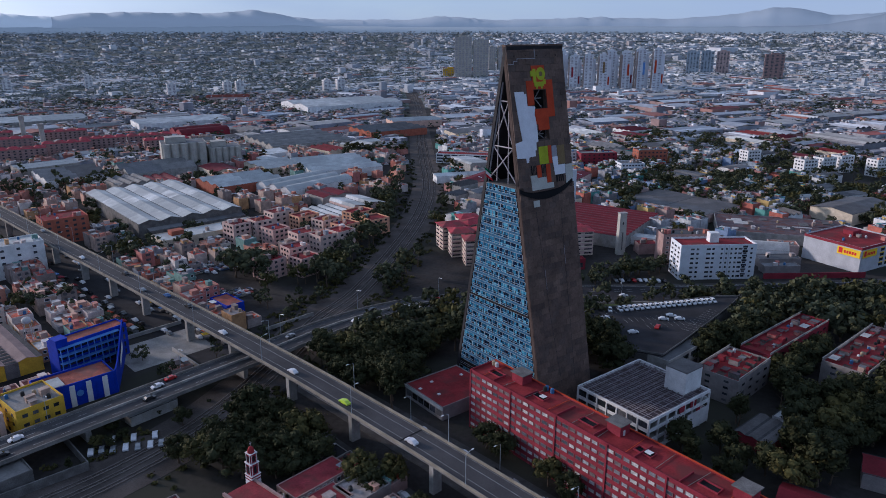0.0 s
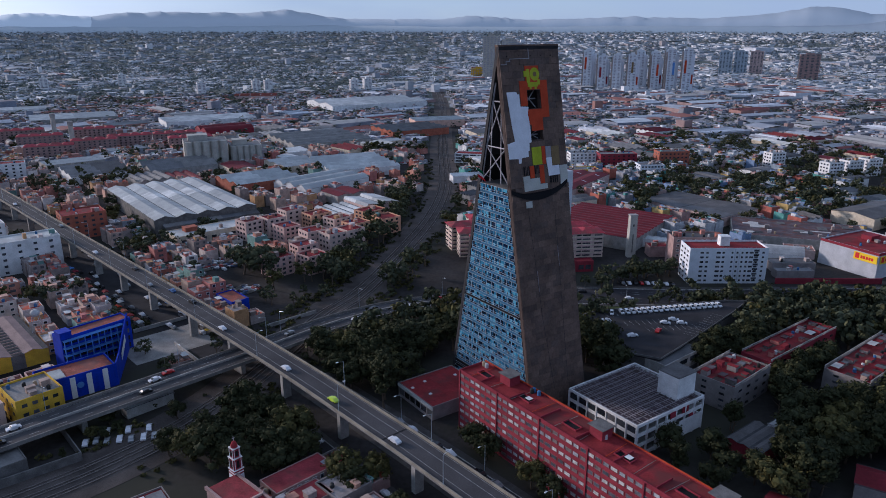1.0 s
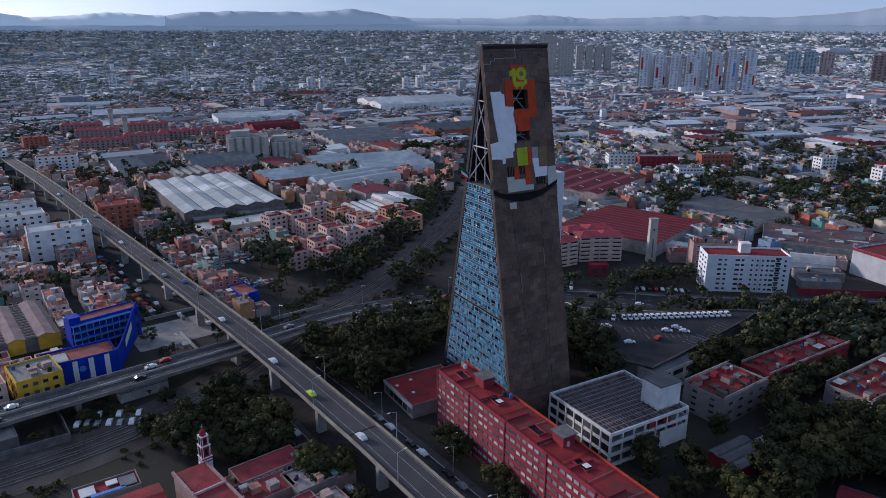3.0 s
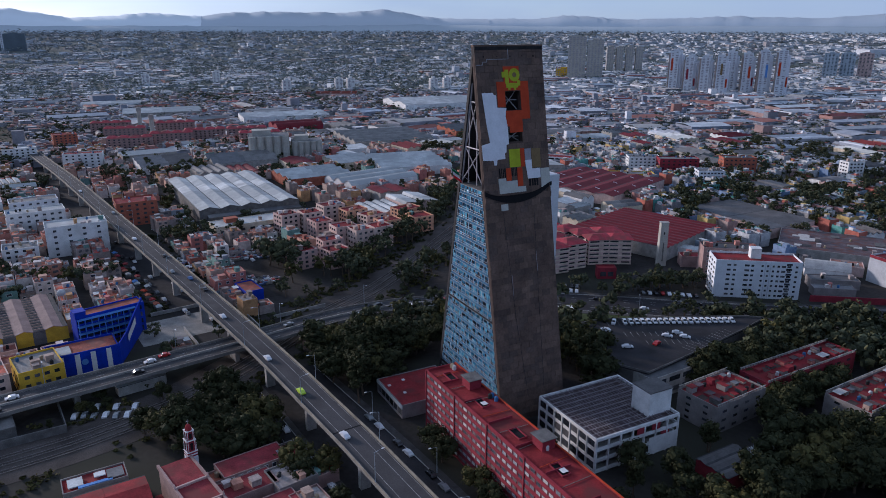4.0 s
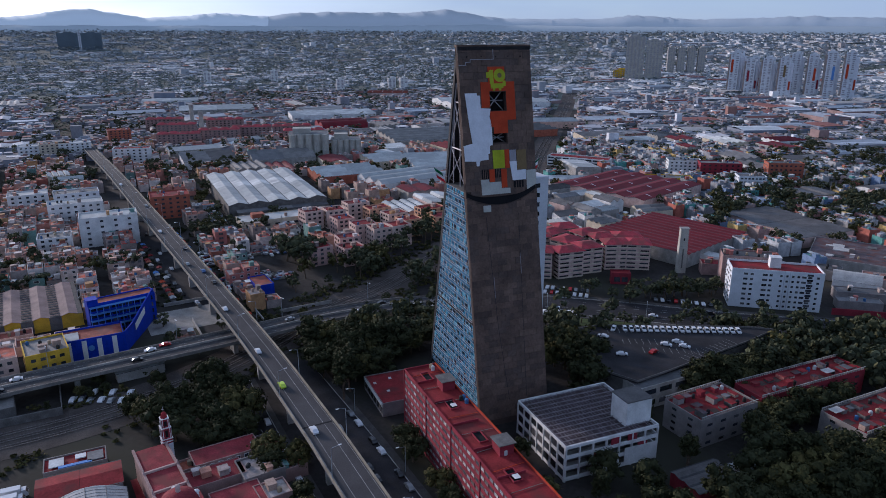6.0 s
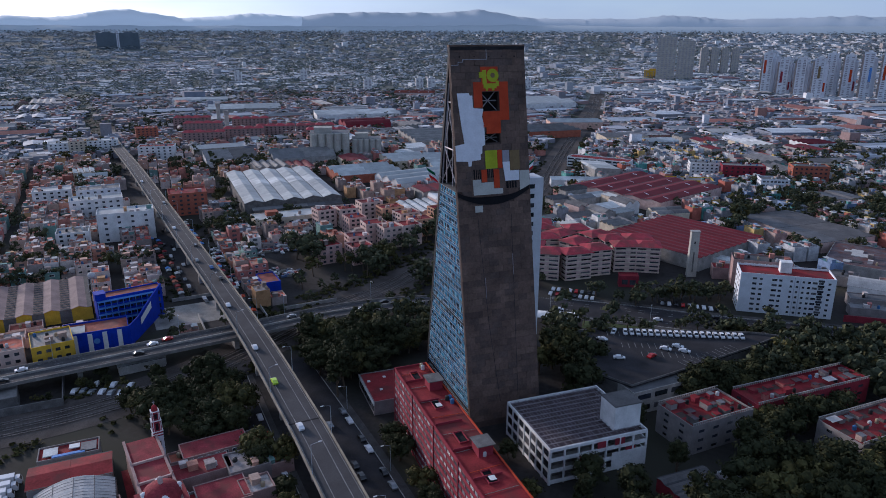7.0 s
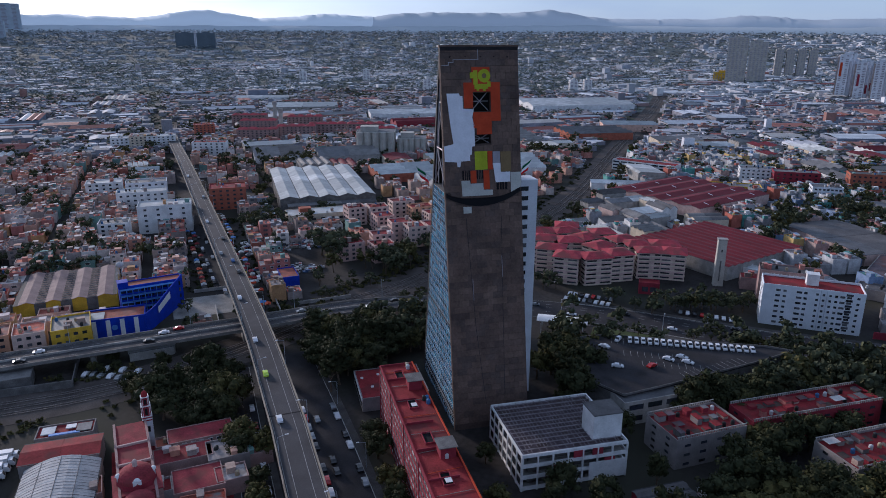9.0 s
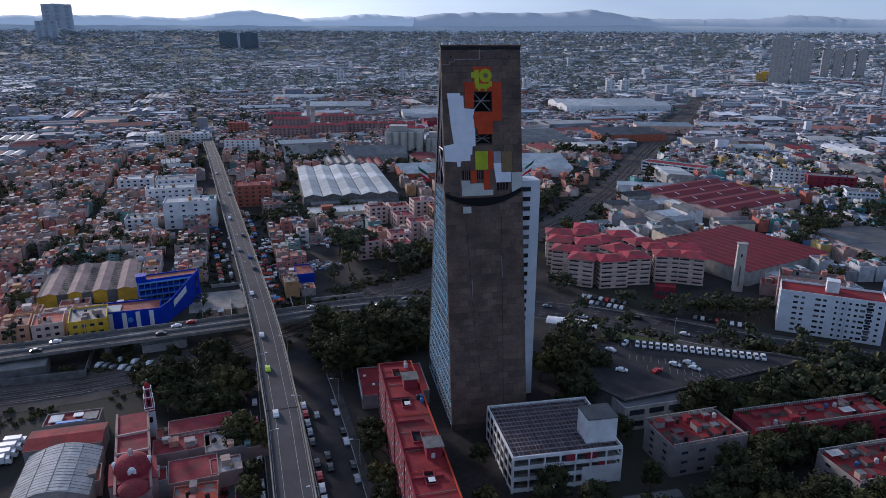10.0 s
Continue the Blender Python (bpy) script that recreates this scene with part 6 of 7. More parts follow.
            mb.box(bx, by, h, bx + bs, by + bs * RND.uniform(.5, 1.2), h + RND.uniform(.3, 1.5))
        part("roof_box", mb, M["house_roof" if k % 2 else "house_wall"], ob)
    if near:
        for _ in range(1 + k % 2):
            bx, by, bs = RND.uniform(-w / 2 + .6, w / 2 - 2.2), RND.uniform(-d / 2 + .6, d / 2 - 2.2), RND.uniform(.9, 1.8)
            part("roof_box", MB().box(bx, by, h, bx + bs, by + bs * .8, h + RND.uniform(.5, 1.4)), M["house_roof" if k % 2 else "house_wall"], ob)
        part("water_tank", TANK, None, ob, at=(RND.uniform(-w / 3, w / 3), RND.uniform(-d / 3, d / 3), h + (0 if k % 2 else .1)))
        fl = max(1, round(h / 2.9))
        for f in range(fl):
            for s in ((-.24, .24) if k % 2 else (0,)):
                part("window", WIN, None, ob, at=(s * w, -d / 2 - .003, f * 2.8 + 1), scale=(1.6 if k % 2 else 2.6, 1, 1.3))
    return ob, w, d


NEAR_H = [house_proto(k, True) for k in range(14)]
MID_H = [house_proto(k, False) for k in range(16)]


def blocked(x, y, r):
    if off_line(x, y, RAIL) < 11 + r * .7 or off_line(x, y, BRIDGE) < 9.5 + r * .6 or off_line(x, y, OVERPASS) < 9 + r or off_line(x, y, AVENUE) < 13 + r:
        return True
    return not is_free(x, y, r * .8)


GREEN = [
    [(-62, 262), (-40, 230), (-10, 215), (12, 265), (12, 318), (-12, 318), (-45, 280)],
    [(-88, 192), (-58, 178), (-30, 188), (-30, 197), (-62, 217), (-76, 208)],
    [(-135, 350), (-95, 322), (-62, 330), (-70, 358), (-118, 400)],
    [(-75, 340), (-58, 345), (-38, 450), (-32, 560), (-52, 560), (-60, 450)],
    [(100, 176), (150, 170), (200, 215), (260, 290), (300, 330), (110, 326), (104, 262), (140, 290), (190, 262), (126, 214), (118, 222)],
    [(128, 552), (255, 532), (285, 462), (400, 560), (480, 700), (380, 830), (260, 900), (165, 743)],
    [(44, 250), (76, 248), (72, 300), (46, 312)],
    [(-100, 318), (-62, 272), (-50, 300), (-60, 335), (-95, 330)],
]


def in_view(x, y):
    a = math.degrees(math.atan2(-(x - 60), y - 10))
    return -40 < a < 66


def district(poly, turn, lot_w, lot_d, street, protos, keep=.93, reach=(0, 1e9), jitter=6):
    """Rows of houses back to back, with streets between, inside a polygon."""
    xs, ys = [p[0] for p in poly], [p[1] for p in poly]
    cx, cy = (min(xs) + max(xs)) / 2, (min(ys) + max(ys)) / 2
    half = math.hypot(max(xs) - min(xs), max(ys) - min(ys)) / 2
    v, row, made = -half, 0, 0
    while v < half:
        u_ = -half
        col = 0
        while u_ < half:
            ox, oy = rot(u_, v, turn)
            x, y = cx + ox, cy + oy
            col += 1
            u_ += lot_w + (street if col % 9 == 0 else 0)
            r = math.hypot(x - 60, y - 10)
            if not (reach[0] <= r < reach[1]) or not inside(x, y, poly) or not in_view(x, y) or RND.random() > keep:
                continue
            if blocked(x, y, lot_w * .55) or any(inside(x, y, g) for q, g in enumerate(GREEN) if q != 5):
                continue
            proto, w, d = RND.choice(protos)
            HOUSES.append((r, x, y, turn + (180 if row % 2 else 0) + RND.uniform(-jitter, jitter) * .3, proto))
            made += 1
        row += 1
        v += lot_d + (street if row % 2 == 0 else 0)
    return made


HOUSES = []
made = 0
made += district([(-150, 290), (-92, 262), (-235, 390), (-420, 560), (-560, 560), (-330, 250), (-190, 150), (-170, 230)], 44, 7.7, 9.8, 7, NEAR_H, .95, (0, 430))
made += district([(-210, 300), (-235, 385), (-560, 690), (-800, 640), (-560, 330), (-330, 200)], 44, 7.8, 10, 7, MID_H, .95, (430, 760))
made += district([(-90, 290), (-60, 320), (-50, 370), (-120, 470), (-300, 480), (-230, 412)], 44, 7.8, 9.6, 6, NEAR_H, .8, (0, 520))
made += district([(-300, 480), (-30, 520), (-40, 760), (-330, 860), (-560, 720)], 40, 8.5, 10.5, 8, MID_H, .62, (0, 900))
made += district([(10, 420), (200, 430), (330, 560), (260, 860), (-5, 860), (0, 600)], 30, 8.4, 10.4, 8, MID_H, .75, (0, 900))
made += district([(170, 400), (400, 420), (520, 700), (360, 560), (260, 470)], 20, 8.6, 10.6, 8, MID_H, .6, (0, 900))
made += district([(-215, 190), (-150, 192), (-128, 222), (-152, 252), (-165, 236), (-212, 250)], 47, 8.6, 9.8, 3, NEAR_H, 1.0)
made += district([(-180, 300), (-104, 250), (-92, 262), (-250, 410), (-270, 390)], 44, 7.8, 9.6, 4, NEAR_H, .97)


def joined(name, rows, mats, label, category):
    """Many copies of patterns in one mesh of kind stuff. rows: pattern, pose."""
    vs, fs, ms = [], [], []
    cache = {}
    for proto, m in rows:
        if proto not in cache:
            pv, pf, pm = [], [], []
            for c in proto.children:
                n = len(pv)
                q = c.matrix_parent_inverse @ c.matrix_basis
                pv += [q @ v.co for v in c.data.vertices]
                for pl in c.data.polygons:
                    pf.append([n + i for i in pl.vertices])
                    pm.append(mats.get(c.data.materials[pl.material_index].name, 0))
            cache[proto] = (np.array([tuple(v) for v in pv]), pf, pm)
        pv, pf, pm = cache[proto]
        a = np.array(m)
        n = len(vs)
        vs += (pv @ a[:3, :3].T + a[:3, 3]).tolist()
        fs += [[n + i for i in f] for f in pf]
        ms += pm
    me = bpy.data.meshes.new(name)
    me.from_pydata(vs, [], fs)
    for k in sorted(set(mats.values())):
        me.materials.append(JOIN_MATS[k])
    me.polygons.foreach_set("material_index", ms)
    me.update()
    return tagged(new(name, me), label, category, kind="stuff")


JOIN_MATS = [mat("row_wall", (.5, .5, .5), .9, palette=WALLS, island=True, var=.25, size=3, grain=.5), mat("row_roof", (.3, .3, .3), .9, palette=ROOFS, island=True, var=.35, size=3, grain=.6, tint=(.20, .18, .17, .25)),
             M["window_glass"], M["sheet_white"]]
HOUSES.sort(key=lambda h: h[0])
NEAREST = 100
for r, x, y, t, proto in HOUSES[:NEAREST]:
    copy_thing(proto, pose(x, y, 0, 0, 0, t))
KINDS = {"house_wall": 0, "house_roof": 1, "window_glass": 2, "frame_white": 2, "water_tank": 2, "sheet_white": 3}
joined("crowded_houses", [(p, pose(x, y, 0, 0, 0, t)) for r, x, y, t, p in HOUSES[NEAREST:] if x < -25], KINDS, "crowded flat-roofed houses in salmon, grey and white", "houses")
# warm sunlit palette left of x = -25, cloud-shaded palette right of it
JOIN_MATS = [mat("cool_shade_wall", (.3, .3, .3), .9, palette=COOL_SHADE_WALLS, island=True, var=.25, size=3, grain=.5), mat("cool_shade_roof", (.3, .3, .3), .9, palette=COOL_SHADE_ROOFS, island=True, var=.35, size=3, grain=.6, tint=(.15, .15, .15, .25)),
             M["window_glass"], M["sheet_white"]]
joined("crowded_houses", [(p, pose(x, y, 0, 0, 0, t)) for r, x, y, t, p in HOUSES[NEAREST:] if x >= -25], KINDS, "crowded flat-roofed houses in grey and dull red", "houses")


# ---- trees ----
ICO_V = [(0, 0, 1)] + [(.894 * math.cos(1.2566 * i), .894 * math.sin(1.2566 * i), .447) for i in range(5)] + [(.894 * math.cos(1.2566 * i + .6283), .894 * math.sin(1.2566 * i + .6283), -.447) for i in range(5)] + [(0, 0, -1)]
ICO_F = [(0, 1 + i, 1 + (i + 1) % 5) for i in range(5)] + [(1 + i, 6 + i, 1 + (i + 1) % 5) for i in range(5)] + [(1 + (i + 1) % 5, 6 + i, 6 + (i + 1) % 5) for i in range(5)] + [(11, 6 + (i + 1) % 5, 6 + i) for i in range(5)]


def crown_mesh(rx, rz, clumps, leaves, size, seed, mat_name):
    """A crown of overlapping boughs: each a small uneven inner mass wrapped in many loose leaves."""
    g = random.Random(seed)
    mb = MB()
    lean = Vector((g.uniform(-.2, .2), g.uniform(-.2, .2), 0))
    for b_ in range(clumps):
        az, h = b_ * 2.39996 + g.uniform(-.5, .5), g.uniform(-.55, 1)
        ring = math.sqrt(max(0, 1 - (h * .85) ** 2)) * g.uniform(.35, .82)
        c = Vector((math.cos(az) * ring * rx, math.sin(az) * ring * rx, h * rz * .72)) + lean * h * rx
        cr = g.uniform(.24, .42) * rx
        flat = g.uniform(.6, .85)
        mb.add([c + Vector((x, y, z * flat)) * cr * g.uniform(.45, .85) for x, y, z in ICO_V], ICO_F)
        for _ in range(leaves):
            u = Vector((g.gauss(0, 1), g.gauss(0, 1), g.gauss(.25, 1))).normalized()
            q = Vector((u.x, u.y, u.z * flat)) * cr * (g.uniform(.72, 1.05) if g.random() < .85 else g.uniform(1.0, 1.35))
            n = (u * 1.1 + Vector((g.uniform(-1, 1), g.uniform(-1, 1), g.uniform(-.6, 1))) * .8).normalized()
            a = n.orthogonal().normalized()
            t = n.cross(a)
            an = g.uniform(0, 6.28)
            a, t = a * math.cos(an) + t * math.sin(an), t * math.cos(an) - a * math.sin(an)
            z = size * g.uniform(.55, 1.25)
            o = c + q
            mb.add([o - a * z, o - a * z * .1 + t * z * .75, o + a * z, o + a * z * .2 - t * z * .7], [(0, 1, 2, 3)])
    return mb.mesh("crown", [M[mat_name]])


def trunk_mb(h, r, limbs, seed):
    g = random.Random(seed)
    mb = MB()
    p, q = Vector((0, 0, 0)), Vector((g.uniform(-.3, .3), g.uniform(-.3, .3), h * .6))
    mb.tube(p, q, r, r * .6, 7)
    top = Vector((q.x, q.y, h))
    mb.tube(q, top, r * .6, r * .3, 6)
    for k in range(limbs):
        a = 6.28 * k / limbs + g.uniform(-.4, .4)
        s = q.lerp(top, g.uniform(-.3, .7))
        mb.tube(s, s + Vector((math.cos(a) * h * .35, math.sin(a) * h * .35, h * g.uniform(.2, .4))), r * .38, r * .12, 5)
    return mb


TREES, SIMPLE = [], []
for k in range(7):
    tall = k in (5, 6)
    h, rx, rz = (4.6, 3.2, 5.2) if tall else (2.9 + .2 * k, 4.3 + .3 * (k % 3), 3.6 + .3 * (k % 2))
    mn = "leaf_olive" if k == 4 else "leaf"
    tr = thing("tree", 0, 0, -500, 0, "yellowish green broadleaf tree with an uneven crown" if mn == "leaf_olive" else "dark green broadleaf tree with a dense crown", "tree", "city trees")
    part("trunk", trunk_mb(h, .3, 5, k), M["bark"], tr)
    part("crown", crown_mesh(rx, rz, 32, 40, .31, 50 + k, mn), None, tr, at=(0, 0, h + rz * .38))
    TREES.append(tr)
    lo = thing("tree", 0, 0, -500, 0, "tree pattern for far rows", "tree", "city trees")
    part("trunk", trunk_mb(h, .3, 2, k), M["bark"], lo)
    part("crown", crown_mesh(rx, rz, 11, 14, .66, 90 + k, "leaf_street_hazed" if k != 4 else "leaf_olive"), None, lo, at=(0, 0, h + rz * .38))
    SIMPLE.append(lo)


PLANTED = []


def tree(x, y, s=1.0, k=None, z=0.0):
    t = TREES[RND.randrange(len(TREES)) if k is None else k]
    m = pose(x, y, z, 0, 0, RND.uniform(0, 360)) @ Matrix.Diagonal((s, s, s * RND.uniform(.9, 1.15), 1))
    PLANTED.append((math.hypot(x - 60, y - 10), t, m))


def grove(poly, step, s0, s1, keep=.9, kinds=None, clear=4.0):
    xs, ys = [p[0] for p in poly], [p[1] for p in poly]
    y = min(ys)
    while y < max(ys):
        x = min(xs)
        while x < max(xs):
            px, py = x + RND.uniform(-.4, .4) * step, y + RND.uniform(-.4, .4) * step
            if inside(px, py, poly) and RND.random() < keep and is_free(px, py, clear * .5) and off_line(px, py, BRIDGE) > 9 and off_line(px, py, OVERPASS) > 11 and off_line(px, py, RAIL) > 12 \
                    and off_line(px, py, AVENUE) > 13 and off_line(px, py, STREET_R) > 6:
                tree(px, py, RND.uniform(s0, s1), RND.choice(kinds) if kinds else None)
            x += step
        y += step


grove(GREEN[0], 7.2, 1.2, 1.7, clear=11)
grove(GREEN[1], 6.5, 1.1, 1.6)
grove(GREEN[2], 10, .9, 1.5, .33)
grove(GREEN[3], 7.5, 1.1, 1.6, .85)
grove(GREEN[4], 8.0, 1.1, 1.8, .9)
grove(GREEN[5], 9.5, .8, 1.35, .42)
grove(GREEN[6], 7.0, 1.2, 1.8)
grove([(232, 500), (300, 455), (350, 560), (210, 630), (128, 566), (170, 548)], 8.5, .9, 1.5, .75)
grove([(112, 555), (122, 520), (140, 515), (150, 550)], 8.0, 1.0, 1.5, .8)
grove(GREEN[7], 9, .5, 1.0, .35)
for x, y, s in ((14, 199, 1.15), (18, 193, 1.2), (31, 179, 1.1), (36, 172, 1.0), (56, 151, 1.1), (60, 145, 1.2), (-106, 372, 1.9), (-112, 362, 2.0), (-100, 358, 1.8), (-96, 370, 1.5),
                (-14, 180, 1.0), (-7, 166, .8), (0, 158, .9), (40, 258, 1.0), (-122, 262, .8), (-138, 243, .6), (-106, 247, .9), (-92, 262, .9), (-156, 190, 1.0), (-168, 180, 1.1), (-110, 208, .7), (-88, 212, .8), (50, 204, .8), (100, 214, 1.0), (86, 236, 1.0),
                (75, 186, 1.0), (83, 180, 1.1), (90, 188, 1.1), (97, 184, 1.2), (70, 175, 1.1), (60, 186, .9)):
    tree(x, y, s)
for x0, y0, x1, y1, n, s in ((-195, 395, -160, 415, 9, 1.2), (-225, 470, -205, 430, 5, 1.1), (-110, 745, -40, 760, 14, 1.4), (74, 350, 120, 374, 16, 1.0), (-215, 300, -170, 330, 8, 1.2), (-330, 540, -280, 600, 14, 1.4), (-290, 620, -215, 690, 12, 1.3), (-230, 590, -180, 640, 6, 1.2),
                            (100, 322, 240, 330, 24, 1.0), (120, 318, 260, 322, 22, 1.1), (60, 316, 75, 318, 3, .8), (140, 395, 170, 400, 5, .9), (-260, 280, -230, 310, 6, 1.3), (-190, 210, -180, 235, 5, 1.2), (-230, 240, -215, 290, 7, 1.2), (-420, 480, -380, 500, 7, 1.3), (120, 470, 150, 545, 12, 1.5), (10, 500, 14, 640, 10, 1.0)):
    for i in range(n):
        t = i / max(1, n - 1)
        x, y = x0 + (x1 - x0) * t + RND.uniform(-3, 3), y0 + (y1 - y0) * t + RND.uniform(-3, 3)
        if is_free(x, y, 1.0) and off_line(x, y, RAIL) > 9:
            tree(x, y, s * RND.uniform(.8, 1.2))
for k in range(13):
    t = k / 12
    tree(104 + 38 * t + RND.uniform(-1, 1), 257 + 42 * t + RND.uniform(-1, 1), RND.uniform(1.3, 1.7))
    tree(112 + 44 * t + RND.uniform(-2, 2), 259 + 42 * t + RND.uniform(-2, 2), RND.uniform(1.2, 1.7))
for x, y, s in ((57, 282, 1.6), (66, 271, 1.7), (62, 277, 1.5), (123, 216, 1.7), (128, 222, 1.6), (131, 214, 1.5), (120, 224, 1.5), (126, 232, 1.5), (133, 242, 1.4), (128, 244, 1.3), (118, 208, 1.6), (135, 209, 1.7), (142, 203, 1.6), (150, 210, 1.5), (88, 196, 1.2), (76, 197, 1.1), (112, 196, 1.4), (125, 200, 1.5),
                (136, 247, 1.3), (142, 252, 1.4), (148, 257, 1.3), (129, 239, 1.2), (154, 264, 1.3), (124, 228, 1.3), (24, 360, 1.2), (30, 362, 1.0), (60, 356, 1.1), (96, 362, 1.2), (101, 364, 1.1), (107, 366, 1.2), (113, 367, 1.1), (119, 369, 1.1),
                (100, 212, 1.0), (-24, 179, 1.3), (-20, 175, 1.1), (86, 315, 1.1), (105, 336, .9), (-60, 345, 1.5), (-55, 352, 1.4), (-28, 350, 1.6), (-22, 358, 1.7), (-20, 368, 1.5), (-14, 380, 1.3), (-30, 345, 1.4), (-6, 470, 1.2), (0, 520, 1.2)):
    tree(x, y, s)
for x, y in ((140, 371), (138, 371.4), (142, 371.2)):
    tree(x, y, 1.15, 0, -3.0)
made = 0
while made < 520:
    x, y = RND.uniform(-620, 420), RND.uniform(260, 860)
    if in_view(x, y) and is_free(x, y, 2.0) and off_line(x, y, RAIL) > 17 and off_line(x, y, BRIDGE) > 11 and off_line(x, y, AVENUE) > 14 and off_line(x, y, OVERPASS) > 10 and (y > 420 or x < -110):
        tree(x, y, RND.uniform(.8, 1.35))
        made += 1
for k in range(70):
    p = Vector(RAIL[3 + k % 7]).lerp(Vector(RAIL[4 + k % 7]), RND.random())
    tree(p.x + RND.choice([-1, 1]) * RND.uniform(12, 20), p.y + RND.uniform(-4, 4), RND.uniform(.25, .6))
PLANTED.sort(key=lambda q: q[0])
for r, t, m in PLANTED[:190]:
    ob = copy_thing(t, m)
    ob.matrix_basis = m
JOIN_MATS = [M["bark"], M["leaf_street_hazed"], M["leaf_olive"]]
joined("street_trees", [(SIMPLE[TREES.index(t)], m) for r, t, m in PLANTED[190:]], {"bark": 0, "leaf_street_hazed": 1, "leaf_olive": 2}, "scattered dark green street trees among houses", "trees")
thing("lawn", 84, 321, 0, 4, "rough grass strip beside the avenue", "lawn", kind="structure", mb=MB().box(-26, -5, 0, 26, 5, .06), mats=M["grass"])


def scrub(name, spots, label, seed):
    """Low rough bushes and weeds, too many to count."""
    g = random.Random(seed)
    mb = MB()
    for x, y, r in spots:
        for _ in range(int(10 + 16 * r)):
            o = Vector((x + g.gauss(0, r * .5), y + g.gauss(0, r * .5), abs(g.gauss(0, r * .3)) + .15))
            n = Vector((g.uniform(-1, 1), g.uniform(-1, 1), g.uniform(.2, 1.2))).normalized()
            a = n.orthogonal().normalized()
            t, z = n.cross(a), g.uniform(.3, .75)
            mb.add([o - a * z, o + t * z * .8, o + a * z, o - t * z * .7], [(0, 1, 2, 3)])
    thing(name, 0, 0, label=label, category="bushes", kind="stuff", mb=mb, mats=M["leaf_olive"] if seed % 2 else M["leaf"])


def edge_spots(line, near, far, count, seed, r0=.5, r1=1.6):
    g = random.Random(seed)
    pts = smooth_line(line)
    out = []
    while len(out) < count:
        i = g.randrange(len(pts) - 1)
        d = pts[i + 1] - pts[i]
        p = pts[i] + d * g.random() + Vector((-d.y, d.x, 0)).normalized() * g.choice([-1, 1]) * g.uniform(near, far)
        if noise.noise(Vector((p.x / 14, p.y / 14, seed))) > -.15 and is_free(p.x, p.y, .6) and off_line(p.x, p.y, OVERPASS) > 8 and off_line(p.x, p.y, STREET_R) > 9.5 and off_line(p.x, p.y, STREET_L) > 7.5:
            out.append((p.x, p.y, g.uniform(r0, r1)))
    return out


scrub("bushes", edge_spots(RAIL[:9], 9.5, 24, 420, 3), "rough dry bushes beside the railway", 3)
scrub("bushes", edge_spots(RAIL[4:12], 9.5, 18, 380, 4), "dark green bushes along the railway", 4)
scrub("bushes", edge_spots(BRIDGE[1:5], 9, 22, 260, 6), "weeds and bushes on rough ground by the flyover", 6)

# ---- vehicles ----
def car_proto(kind, paint, label):
    long, wide = (3.9, 1.58) if kind == "van" else (4.4, 1.75)
    ob = thing("van" if kind == "van" else "car", 0, 0, -500, 0, label, "van" if kind == "van" else "car", "vehicles")
    a, w = long / 2, wide / 2
    if kind == "van":
        prof = [(-a, .35), (-a, .95), (-a + .2, 1.62), (a - 1.75, 1.66), (a - .95, 1.0), (a - .08, .82), (a, .35)]
        glass = [(-a + .5, 1.02, a - 1.2, 1.55)]
        shield = [(a - 1.72, 1.64), (a - .98, 1.03)]
    else:
        prof = [(-a, .3), (-a, .85), (-a + .55, .95), (-a + 1.15, 1.42), (a - 1.75, 1.45), (a - 1.05, .95), (a - .1, .8), (a, .3)]
        glass = [(-a + 1.05, .95, a - 1.35, 1.34)]
        shield = [(a - 1.72, 1.43), (a - 1.08, .97)]
    n = len(prof)
    vs = [(x, s * w * (1 if z < 1.05 else .86), z) for s in (-1, 1) for x, z in prof]
    fs = [(i, i + 1, n + i + 1, n + i) for i in range(n - 1)] + [(n - 1, 0, n, 2 * n - 1), tuple(range(n - 1, -1, -1)), tuple(range(n, 2 * n))]
    part("body", MB().add(vs, fs), M[paint], ob)
    for s in (-1, 1):
        x0, z0, x1, z1 = glass[0]
        part("side_window", MB().add([(x0, s * w * 1.005 - s * .04, z0), (x1, s * w * 1.005 - s * .04, z0), (x1 - .35, s * (w * .86 + .02), z1), (x0 + .25, s * (w * .86 + .02), z1)], [(0, 1, 2, 3)]), M["car_glass"], ob)
    (x0, z0), (x1, z1) = shield
    part("windscreen", MB().add([(x0 + .03, -w * .78, z0 + .01), (x0 + .03, w * .78, z0 + .01), (x1 + .05, w * .86, z1 + .03), (x1 + .05, -w * .86, z1 + .03)], [(0, 3, 2, 1)]), M["car_glass"], ob)
    wheel = MB().tube((0, -.1, .32), (0, .1, .32), .32, .32, 10).mesh("wheel", [M["tyre"]])
    for x in (-a + .85, a - .85):
        for s in (-1, 1):
            part("wheel", wheel, None, ob, at=(x, s * (w - .08), 0))
    return ob


CARS = {c: car_proto("car", "car_" + c, lb) for c, lb in (("white", "white saloon car on the road"), ("black", "black saloon car on the road"), ("grey", "silver-grey saloon car on the road"), ("red", "red saloon car on the road"), ("blue", "blue saloon car on the road"), ("taxi", "yellow-green taxi on the flyover"))}
VAN = car_proto("van", "car_white", "compact white van parked beside others alike")
MIXED = ["white", "white", "grey", "black", "grey", "white", "white", "black", "red", "white", "grey"]


def car(x, y, z, turn, c=None):
    copy_thing(CARS[c or RND.choice(MIXED)], pose(x, y, z, 0, 0, turn))


def along(pts, run, shift, z, c=None, flip=False):
    s = 0.0
    for a, b_ in zip(pts, pts[1:]):
        d = b_ - a
